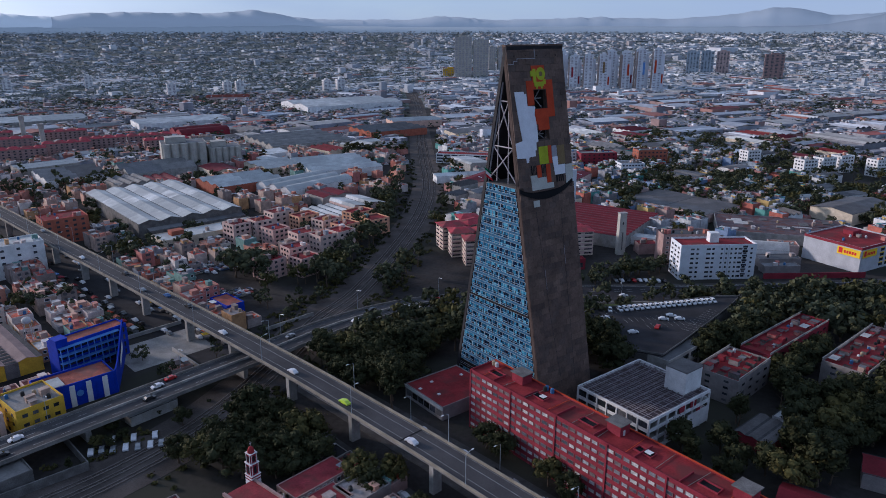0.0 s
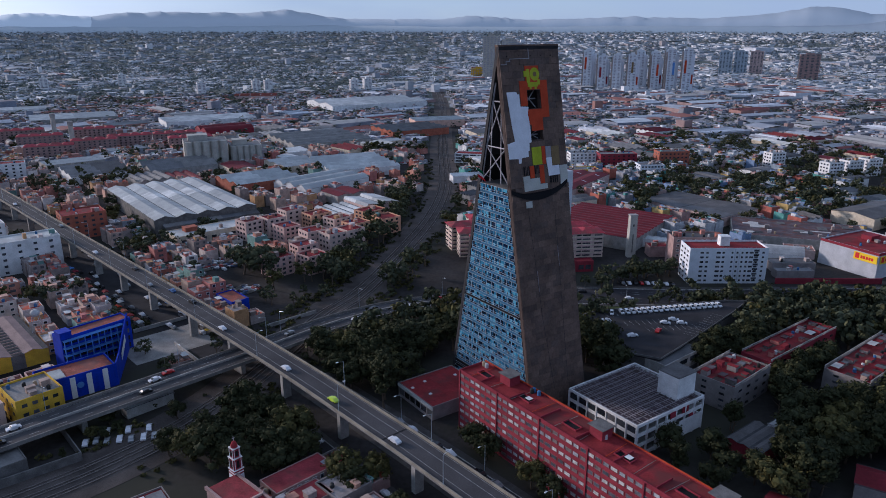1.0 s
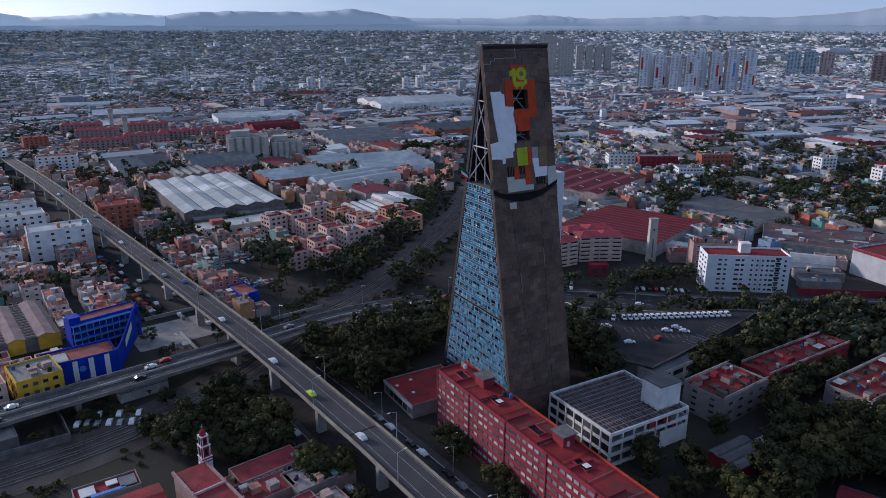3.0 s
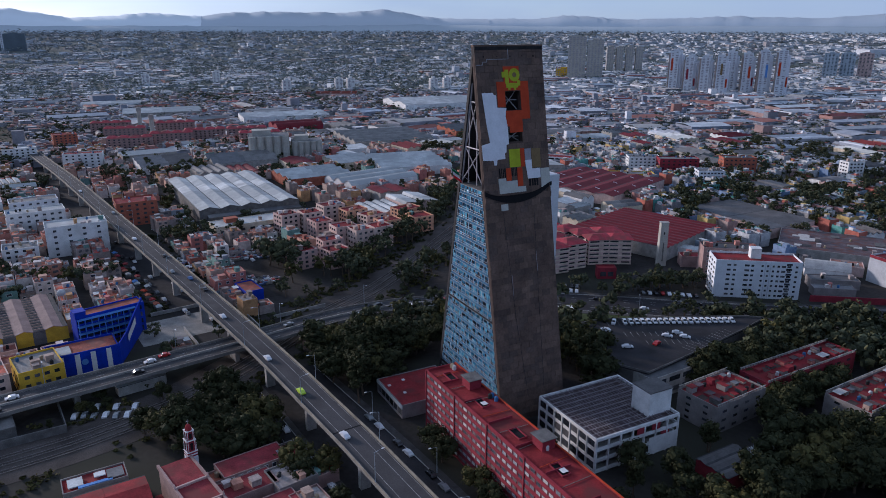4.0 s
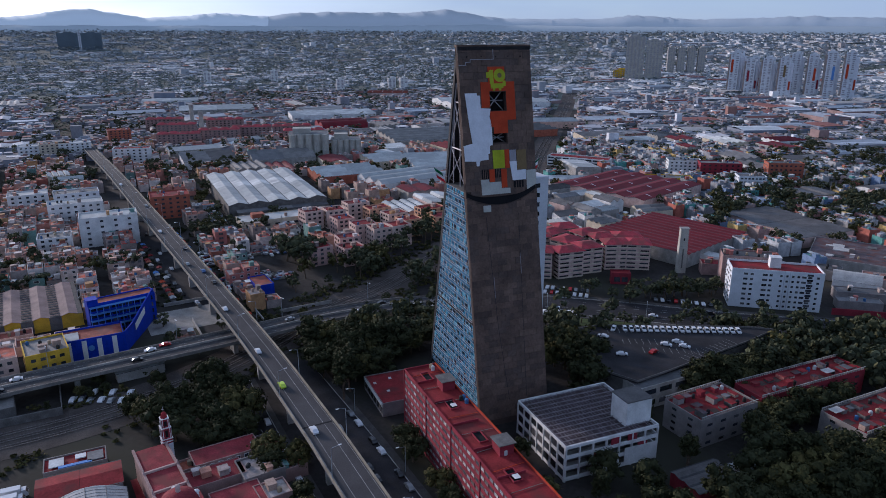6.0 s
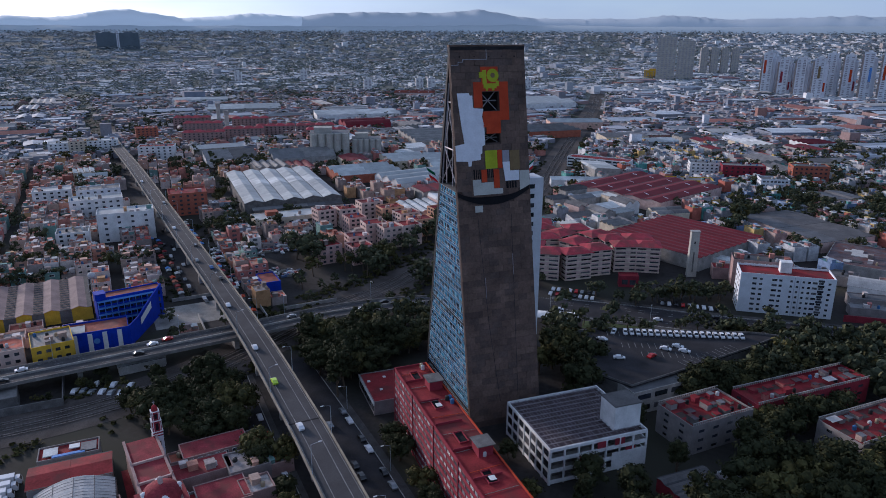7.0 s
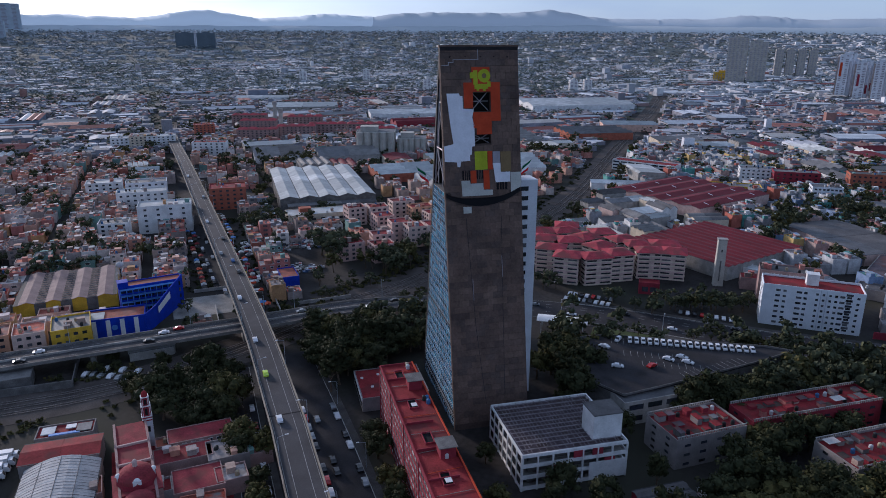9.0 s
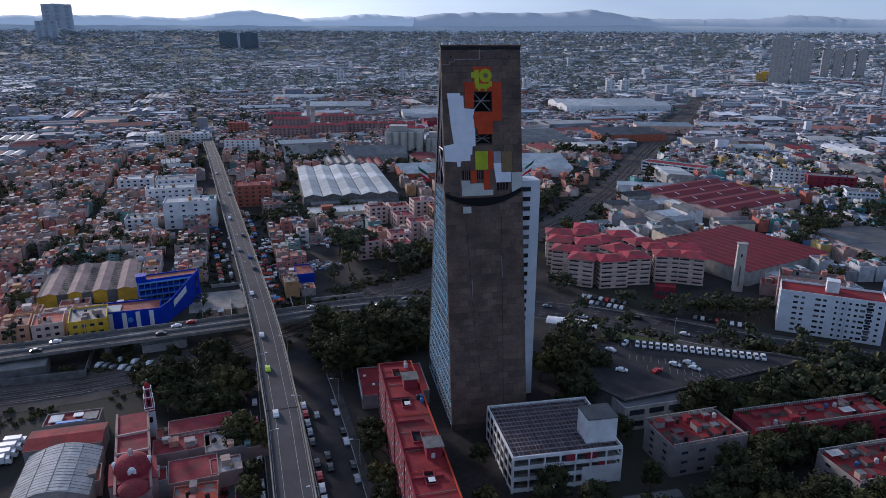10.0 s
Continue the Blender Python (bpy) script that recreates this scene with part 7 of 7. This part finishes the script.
        if s + d.length >= run:
            p = a + d * ((run - s) / d.length) + Vector((-d.y, d.x, 0)).normalized() * shift
            car(p.x, p.y, p.z + z, math.degrees(math.atan2(d.y, d.x)) + (180 if flip else 0), c)
            return
        s += d.length


for run, shift, c in ((290, 2.2, "white"), (322, 2.3, "taxi"), (352, 2.2, "white"), (400, 2.1, "white"), (436, -2.4, "black"), (455, -2.0, "blue"), (470, 2.2, "grey"), (498, -2.2, "black"), (540, 2.2, "white"), (610, -2.2, "grey"), (690, 2.2, "white")):
    along(FLY, run, shift, .04, c)
for run, shift, c in ((96, 3.0, "white"), (104, 5.2, "red"), (122, -3.2, "black"), (128, 3.2, "white"), (168, -3, "black"), (174, 3.4, "white"), (180, 5.5, "red"), (212, -3.3, "white"), (232, 3.3, "grey"), (262, -3.5, "white"), (276, 3, "black"), (292, -3, "white"), (300, -5.2, "white"), (312, 3.2, "red")):
    along(OVER, run, shift, .04, c, shift > 0)
AV = smooth_line(AVENUE)
for run, shift in ((20, 4), (38, -4.5), (62, 4.5), (84, -4), (110, 7), (150, -7), (190, 4), (230, -4)):
    along(AV, run, shift, .06)
SR, SL = smooth_line(STREET_R), smooth_line(STREET_L)
for k in range(14):
    if k not in (3, 8):
        along(SR, 236 + k * 6.2 + RND.uniform(-.5, .5), 5.2, .05)
    if k in (1, 6, 7, 11):
        along(SR, 238 + k * 6.4, 1.6, .05)
    if k % 3 != 1:
        along(SR, 236 + k * 6.6 + RND.uniform(-.6, .6), -5.3, .05)
    if k % 3:
        along(SL, 240 + k * 6.2, -2.9, .05)
for i in range(19):
    p = Vector((78.3, 292.4)).lerp(Vector((123.4, 302.6)), i / 18)
    copy_thing(VAN, pose(p.x, p.y, 9.41, 0, 0, 13 - 90 + RND.uniform(-3, 3)))
copy_thing(VAN, pose(73.8, 291.3, 9.41, 0, 0, -100))
for x, y, t, c in ((94.5, 281.6, -12, "white"), (99, 285.4, -12, "white"), (101.5, 281.8, -12, "white"), (89.6, 273.4, 60, "red"), (78, 268, 10, "white"), (70, 283, 160, "white")):
    car(x, y, 9.41, t, c)
for i in range(7):
    car(-112 + i * 3.4 + RND.uniform(-.5, .5), 195.5 + i * 1.0 + RND.uniform(-.6, .6), .03, 110, RND.choice(["white", "white", "grey"]))
for i in range(3):
    car(-108 + i * 6.4, 203 + i * 1.5, .03, 110, "white")
UNDER = smooth_line([(-79, 253.5), (-232, 397), (-345, 503)])
for k in range(26):
    along(UNDER, 40 + k * 6.5 + RND.uniform(-1, 1), RND.choice([-7.2, 7.2, 3.5, -3.5]), .05, RND.choice(["white", "grey", "white", "black", "white"]))
for k in range(16):
    car(38 + (k % 8) * 3.0 + RND.uniform(-.3, .3), 352 + (k // 8) * 7, .03, 90)
for k in range(9):
    car(92 + k * 3.2, 356 + RND.uniform(-.5, .5), .03, 95)


def lorry_proto():
    ob = thing("lorry", 0, 0, -500, 0, "white box lorry parked on the yard", "lorry", "parked lorries")
    part("cargo_box", MB().box(-3.4, -1.15, .95, 1.6, 1.15, 3.2), M["car_white"], ob)
    part("cab", MB().add([(x, y, z) for y in (-1.05, 1.05) for x, z in ((1.75, .55), (1.75, 2.5), (2.9, 2.5), (3.45, 1.5), (3.45, .55))], [(4, 3, 2, 1, 0), (5, 6, 7, 8, 9), (0, 1, 6, 5), (1, 2, 7, 6), (2, 3, 8, 7), (3, 4, 9, 8), (4, 0, 5, 9)]), M["car_white"], ob)
    part("windscreen", MB().add([(2.96, -.95, 2.4), (2.96, .95, 2.4), (3.44, .95, 1.55), (3.44, -.95, 1.55)], [(0, 3, 2, 1)]), M["car_glass"], ob)
    part("chassis", MB().box(-3.4, -.6, .55, 1.8, .6, .9), M["tyre"], ob)
    wheel = MB().tube((0, -.14, .45), (0, .14, .45), .45, .45, 10).mesh("wheel", [M["tyre"]])
    for x in (-2.2, 2.3):
        for e_ in (-1, 1):
            part("wheel", wheel, None, ob, at=(x, e_ * .95, 0))
    return ob


LORRY = lorry_proto()
for i in range(4):
    copy_thing(LORRY, pose(-80.5 + i * 1.9 - 6, 147.5 - i * 3.1 - 2, .03, 0, 0, 40 + i * 3))
for i in range(3):
    car(-91.5 + i * 2.2, 139.5 - i * 2.4, .03, 38 + i * 4, "white")
# breakers' yard: rows of old vehicles, too many to count
def yard_cars(x, y, w, d, turn, n, label):
    mb = MB()
    for _ in range(n):
        ox, oy = rot(RND.uniform(-w / 2, w / 2), RND.uniform(-d / 2, d / 2), turn)
        if not is_free(x + ox, y + oy, 2):
            continue
        an = radians(turn + RND.choice([0, 90]) + RND.uniform(-8, 8))
        L_, W_ = RND.choice([4.2, 4.4, 6.5]), 1.8
        mb.box(x + ox - L_ / 2, y + oy - W_ / 2, .2, x + ox + L_ / 2, y + oy + W_ / 2, .95, turn=an)
        mb.box(x + ox - L_ / 4, y + oy - W_ * .4, .95, x + ox + L_ / 5, y + oy + W_ * .4, 1.5, turn=an)
    m = mat("yard_cars", (.4, .4, .4), .4, palette=[(.5, .5, .52), (.3, .3, .32), (.05, .05, .06), (.3, .05, .04), (.06, .10, .2), (.6, .6, .6), (.2, .18, .15)], island=True, spec=.5, var=.1)
    thing("parked_cars", 0, 0, 0, 0, label, "cars", kind="stuff", mb=mb, mats=m)


yard_cars(-72, 745, 60, 110, 10, 420, "crowded yard of old parked cars")
yard_cars(-345, 735, 60, 40, 28, 90, "packed car park between housing slabs")
yard_cars(-140, 372, 60, 26, 44, 130, "crowded yard of cars beside the flats")
yard_cars(-115, 330, 40, 18, 44, 40, "cars parked on rough ground by the trees")

# ---- the far city ----
FAR_R = np.random.RandomState(11)
FAR_WALL = [(.25, .26, .30), (.20, .20, .23), (.30, .31, .35), (.27, .19, .18), (.18, .18, .20), (.26, .26, .27), (.19, .21, .26), (.28, .16, .14), (.58, .59, .63), (.19, .19, .21), (.27, .27, .29), (.21, .21, .24)]
FAR_ROOF = [(.26, .26, .28), (.19, .19, .20), (.34, .34, .37), (.27, .09, .08), (.17, .16, .17), (.50, .50, .52), (.26, .22, .21), (.30, .29, .30), (.23, .12, .10), (.20, .20, .21)]
far_wall = mat("far_wall", (.4, .4, .4), .9, palette=FAR_WALL, island=True, var=.2, size=12, grain=2)
far_roof = mat("far_roof", (.4, .4, .4), .9, palette=FAR_ROOF, island=True, var=.2, size=12, grain=2)
# house colours beyond 1500 m, paled and blued to paint in haze
pale_hazed_wall = mat("pale_hazed_wall", (.45, .46, .48), .9, palette=[(.36, .38, .41), (.32, .34, .37), (.40, .42, .46), (.35, .32, .32), (.30, .32, .36), (.48, .50, .54), (.33, .36, .40), (.62, .63, .65)], island=True, var=.15, size=30, grain=5)
pale_hazed_roof = mat("pale_hazed_roof", (.42, .43, .45), .9, palette=[(.36, .38, .40), (.31, .33, .35), (.42, .44, .47), (.34, .29, .29), (.31, .33, .35), (.50, .52, .54), (.35, .36, .39)], island=True, var=.15, size=30, grain=5)
# leaf greens grow paler ring by ring: distance haze mixed into the colour
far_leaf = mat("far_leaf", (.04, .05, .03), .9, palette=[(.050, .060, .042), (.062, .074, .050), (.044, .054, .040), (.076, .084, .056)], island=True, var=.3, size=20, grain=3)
hazed_leaf = mat("hazed_leaf", (.07, .08, .07), .95, palette=[(.112, .134, .128), (.126, .145, .130), (.100, .122, .118), (.138, .150, .130)], island=True, var=.25, size=30, grain=4)
pale_hazed_leaf = mat("pale_hazed_leaf", (.11, .12, .12), .95, palette=[(.150, .172, .178), (.158, .176, .176), (.142, .165, .172), (.168, .180, .176)], island=True, var=.2, size=40, grain=5)


def mesh_from(name, v, f, mats, index=None):
    me = bpy.data.meshes.new(name)
    me.from_pydata(v.tolist(), [], f if isinstance(f, list) else f.tolist())
    for m in mats:
        me.materials.append(m)
    if index is not None:
        me.polygons.foreach_set("material_index", index.astype(np.int32))
    me.update()
    return me


def green_share(x, y):
    """How wooded the far city is: leafy to the left and in belts, built up to the right."""
    n = noise.noise(Vector((x / 420, y / 420, 3.1))) + .5 * noise.noise(Vector((x / 150, y / 150, 8.4)))
    a = math.degrees(math.atan2(-(x - 60), y - 10))
    r = math.hypot(x - 60, y - 10)
    return .40 + .45 * n + (.29 if a > 10 and r > 1150 else .22 if a > 3 and r > 1300 else 0) + (.10 if r > 2400 else 0) - (.02 if a < 0 else 0)


def scatter(count, r0, r1):
    r = np.sqrt(FAR_R.uniform(r0 * r0, r1 * r1, count))
    a = np.radians(FAR_R.uniform(-41, 66, count))
    return 60 - r * np.sin(a), 10 + r * np.cos(a)


def far_houses(name, count, r0, r1, size, high, label, wall, roof):
    xs, ys = scatter(count, r0, r1)
    vs, fs, ms = [], [], []
    n = 0
    for x, y in zip(xs, ys):
        if FAR_R.rand() < (.62 if green_share(x, y) > (.76 if r0 < 1500 else .60) else 0) or (r0 < 1500 and (off_line(x, y, RAIL) < 26 or not is_free(x, y, 8))) or off_line(x, y, [(-560, 700), (-1000, 1115)]) < 16:
            continue
        big = FAR_R.rand() < .07
        s = size * (FAR_R.uniform(2, 4.2) if big else FAR_R.uniform(.6, 1.4))
        w, d = s, s * FAR_R.uniform(.5, 1.1)
        h = FAR_R.uniform(*high) * (.9 if big else 1)
        if FAR_R.rand() < .006:
            h *= 3
        t = radians(44 + FAR_R.uniform(-4, 4)) if x < -20 else radians(25 + FAR_R.uniform(-5, 5))
        c, sn = math.cos(t), math.sin(t)
        z = lift(x, y)
        cor = [(x + a * c * w / 2 - b_ * sn * d / 2, y + a * sn * w / 2 + b_ * c * d / 2) for a, b_ in ((-1, -1), (1, -1), (1, 1), (-1, 1))]
        vs += [(*p, z - 1) for p in cor] + [(*p, z + h) for p in cor]
        fs += [(n, n + 1, n + 5, n + 4), (n + 1, n + 2, n + 6, n + 5), (n + 2, n + 3, n + 7, n + 6), (n + 3, n, n + 4, n + 7)]
        ms += [0, 0, 0, 0]
        vs += [(p[0], p[1], z + h) for p in cor]
        fs += [(n + 8, n + 9, n + 10, n + 11)]
        ms += [1]
        n += 12
        if not big and FAR_R.rand() < .5 and r0 < 1500:
            q = [(x + (p[0] - x) * .4 + FAR_R.uniform(-1, 1), y + (p[1] - y) * .4 + FAR_R.uniform(-1, 1)) for p in cor]
            vs += [(*p, z + h) for p in q] + [(*p, z + h + 2.4) for p in q]
            fs += [(n, n + 1, n + 5, n + 4), (n + 1, n + 2, n + 6, n + 5), (n + 2, n + 3, n + 7, n + 6), (n + 3, n, n + 4, n + 7), (n + 4, n + 5, n + 6, n + 7)]
            ms += [0] * 5
            n += 8
    ob = new(name, mesh_from(name, np.array(vs), np.array(fs), [wall, roof], np.array(ms)))
    tagged(ob, label, "houses", kind="stuff")


def far_halls(name, count, r0, r1, label):
    """Long gabled hall roofs between the far houses."""
    xs, ys = scatter(count, r0, r1)
    vs, fs, ms = [], [], []
    n = 0
    for x, y in zip(xs, ys):
        w, d = FAR_R.uniform(28, 85), FAR_R.uniform(16, 42)
        if green_share(x, y) > .66 or off_line(x, y, RAIL) < 20 + w * .5 or not is_free(x, y, w * .35) or off_line(x, y, [(-560, 700), (-1000, 1115)]) < 16 + w * .5:
            continue
        t = radians((44 if x < -20 else 25) + FAR_R.choice([0, 90]) + FAR_R.uniform(-3, 3))
        c, sn, z, h, rise = math.cos(t), math.sin(t), lift(x, y), FAR_R.uniform(5, 9), FAR_R.uniform(.8, 2.2)
        put = lambda a, b_, zz: (x + a * c - b_ * sn, y + a * sn + b_ * c, z + zz)
        vs += [put(a * w / 2, b_ * d / 2, zz) for zz in (-1, h) for a, b_ in ((-1, -1), (1, -1), (1, 1), (-1, 1))]
        fs += [(n, n + 1, n + 5, n + 4), (n + 1, n + 2, n + 6, n + 5), (n + 2, n + 3, n + 7, n + 6), (n + 3, n, n + 4, n + 7)]
        ms += [0] * 4
        n += 8
        spans = FAR_R.randint(1, 5)
        tone = 1 + FAR_R.randint(0, 3) % 3
        for k in range(spans):
            b0 = -d / 2 + k * d / spans
            b1, bm = b0 + d / spans - .5, b0 + d / spans / 2
            vs += [put(-w / 2, b0, h), put(w / 2, b0, h), put(-w / 2, bm, h + rise), put(w / 2, bm, h + rise), put(-w / 2, b1, h), put(w / 2, b1, h)]
            fs += [(n, n + 1, n + 3, n + 2), (n + 2, n + 3, n + 5, n + 4)]
            ms += [tone] * 2
            n += 6
        claim(x, y, w, d, math.degrees(t))
    hall_a = mat("hall_pale", (.45, .46, .48), .6, palette=[(.40, .42, .45), (.34, .35, .38), (.52, .53, .56), (.30, .31, .34)], island=True, var=.2, size=12, grain=2)
    hall_b = mat("hall_grey", (.26, .26, .26), .7, palette=[(.26, .26, .26), (.20, .20, .20), (.31, .30, .29)], island=True, var=.2, size=12, grain=2)
    hall_c = mat("hall_mixed", (.3, .3, .3), .7, palette=[(.46, .48, .50), (.19, .06, .055), (.33, .33, .34), (.24, .10, .08)], island=True, var=.2, size=12, grain=2)
    tagged(new(name, mesh_from(name, np.array(vs), fs, [far_wall, hall_a, hall_b, hall_c], np.array(ms))), label, "halls", kind="stuff")


far_halls("far_halls", 420, 760, 1500, "far long hall roofs in grey and white")
far_halls("far_halls", 420, 1500, 2600, "distant hall roofs between trees")
far_houses("far_houses", 10500, 780, 1500, 11.5, (3, 7), "dense far district of flat-roofed city houses", far_wall, far_roof)
far_houses("far_houses", 12500, 1500, 2700, 15, (3, 7.5), "distant sprawl of low city roofs", pale_hazed_wall, pale_hazed_roof)
far_houses("far_houses", 9500, 2700, 4750, 26, (3.5, 9), "hazy far sprawl of pale city roofs", pale_hazed_wall, pale_hazed_roof)


def far_trees(name, count, r0, r1, size, label, leaves, leaf):
    xs, ys = scatter(count, r0, r1)
    vs, fs = [], []
    n = 0
    for x, y in zip(xs, ys):
        g = green_share(x, y)
        if FAR_R.rand() > max(.12, min(1, (g - .20) * 1.9)) or (r0 < 1500 and (off_line(x, y, RAIL) < 18 or not is_free(x, y, 4))):
            continue
        s = size * FAR_R.uniform(.6, 1.4)
        z = lift(x, y)
        c = FAR_R.normal(size=(leaves, 3)) * (.40 * s, .40 * s, .20 * s) + (x, y, z + s * .62)
        c[:, 2] = np.maximum(c[:, 2], z + .25 * s)
        for p in c:
            q = FAR_R.normal(size=(4, 3)) * (s * .22, s * .22, s * .07)
            vs += [p + q[0], p + q[1], p + q[2], p + q[3]]
            fs += [(n, n + 1, n + 2), (n, n + 2, n + 3), (n, n + 3, n + 1), (n + 1, n + 3, n + 2)]
            n += 4
    ob = new(name, mesh_from(name, np.array(vs), np.array(fs), [leaf]))
    tagged(ob, label, "trees", kind="stuff")


far_trees("far_trees", 9500, 780, 1500, 7.5, "far green street trees between roofs", 10, far_leaf)
far_trees("far_trees", 16500, 1500, 2700, 9.5, "distant belts of dark green trees", 7, hazed_leaf)
far_trees("far_trees", 17500, 2700, 4750, 16, "far hazy woods among the city", 5, pale_hazed_leaf)



# ---- hills on the skyline ----
def hills(name, r, base, shape, color, label, left=90, right=-60):
    m = bpy.data.materials.new(name)
    m.use_nodes = True
    p = m.node_tree.nodes["Principled BSDF"]
    p.inputs["Base Color"].default_value = (*color, 1)
    p.inputs["Roughness"].default_value = 1.0
    p.inputs["Specular IOR Level"].default_value = 0.0
    # haze is put into the hill colours, and an even self-glow adds to it
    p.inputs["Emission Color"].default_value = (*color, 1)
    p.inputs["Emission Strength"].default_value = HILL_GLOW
    vs, fs = [], []
    n = 260
    for i in range(n + 1):
        a = right + (left - right) * i / n
        top = 129 + r * math.tan(radians(shape(a)))
        for k, (rr, zz) in enumerate(((r - 190, base), (r - 90, base + (top - base) * .55), (r, top), (r + 30, base))):
            x, y = 60 - rr * math.sin(radians(a)), 10 + rr * math.cos(radians(a))
            vs.append((x, y, zz + (noise.noise(Vector((a * .6, k * 3.0, 1.0))) * 12 if k == 1 else 0)))
    for i in range(n):
        for k in range(3):
            o = i * 4 + k
            fs.append((o, o + 4, o + 5, o + 1))
    thing(name, 0, 0, 0, 0, label, "hills", kind="structure", mb=MB().add(vs, fs), mats=m, smooth=True)


def bump(a, at, wide, high):
    return high * math.exp(-((a - at) / wide) ** 2)


def wob(a, s):
    return .09 * noise.noise(Vector((a * .45, s, 0))) + .08 * noise.noise(Vector((a * 1.1, s, 5))) + .045 * noise.noise(Vector((a * 2.7, s, 9)))


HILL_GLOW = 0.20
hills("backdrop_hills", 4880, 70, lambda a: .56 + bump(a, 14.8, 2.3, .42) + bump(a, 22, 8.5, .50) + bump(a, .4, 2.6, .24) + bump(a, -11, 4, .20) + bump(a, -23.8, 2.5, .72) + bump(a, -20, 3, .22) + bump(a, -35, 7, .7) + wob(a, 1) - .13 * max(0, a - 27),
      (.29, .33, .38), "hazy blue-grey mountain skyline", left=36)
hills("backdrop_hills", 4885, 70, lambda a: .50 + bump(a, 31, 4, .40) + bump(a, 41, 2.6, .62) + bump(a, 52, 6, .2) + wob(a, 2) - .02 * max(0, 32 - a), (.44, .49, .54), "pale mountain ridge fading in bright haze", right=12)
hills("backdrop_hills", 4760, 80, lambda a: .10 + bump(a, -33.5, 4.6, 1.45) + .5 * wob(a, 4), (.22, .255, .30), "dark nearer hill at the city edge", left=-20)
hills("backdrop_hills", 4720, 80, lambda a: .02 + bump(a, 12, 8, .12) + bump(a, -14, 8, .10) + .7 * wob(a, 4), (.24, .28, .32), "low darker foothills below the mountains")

# the patterns from which the copies were made go
for ob in [lamp_proto, LORRY, *TREES, *SIMPLE, VAN, *CARS.values(), *[h[0] for h in NEAR_H + MID_H]]:
    for o in (*ob.children_recursive, ob):
        bpy.data.objects.remove(o)
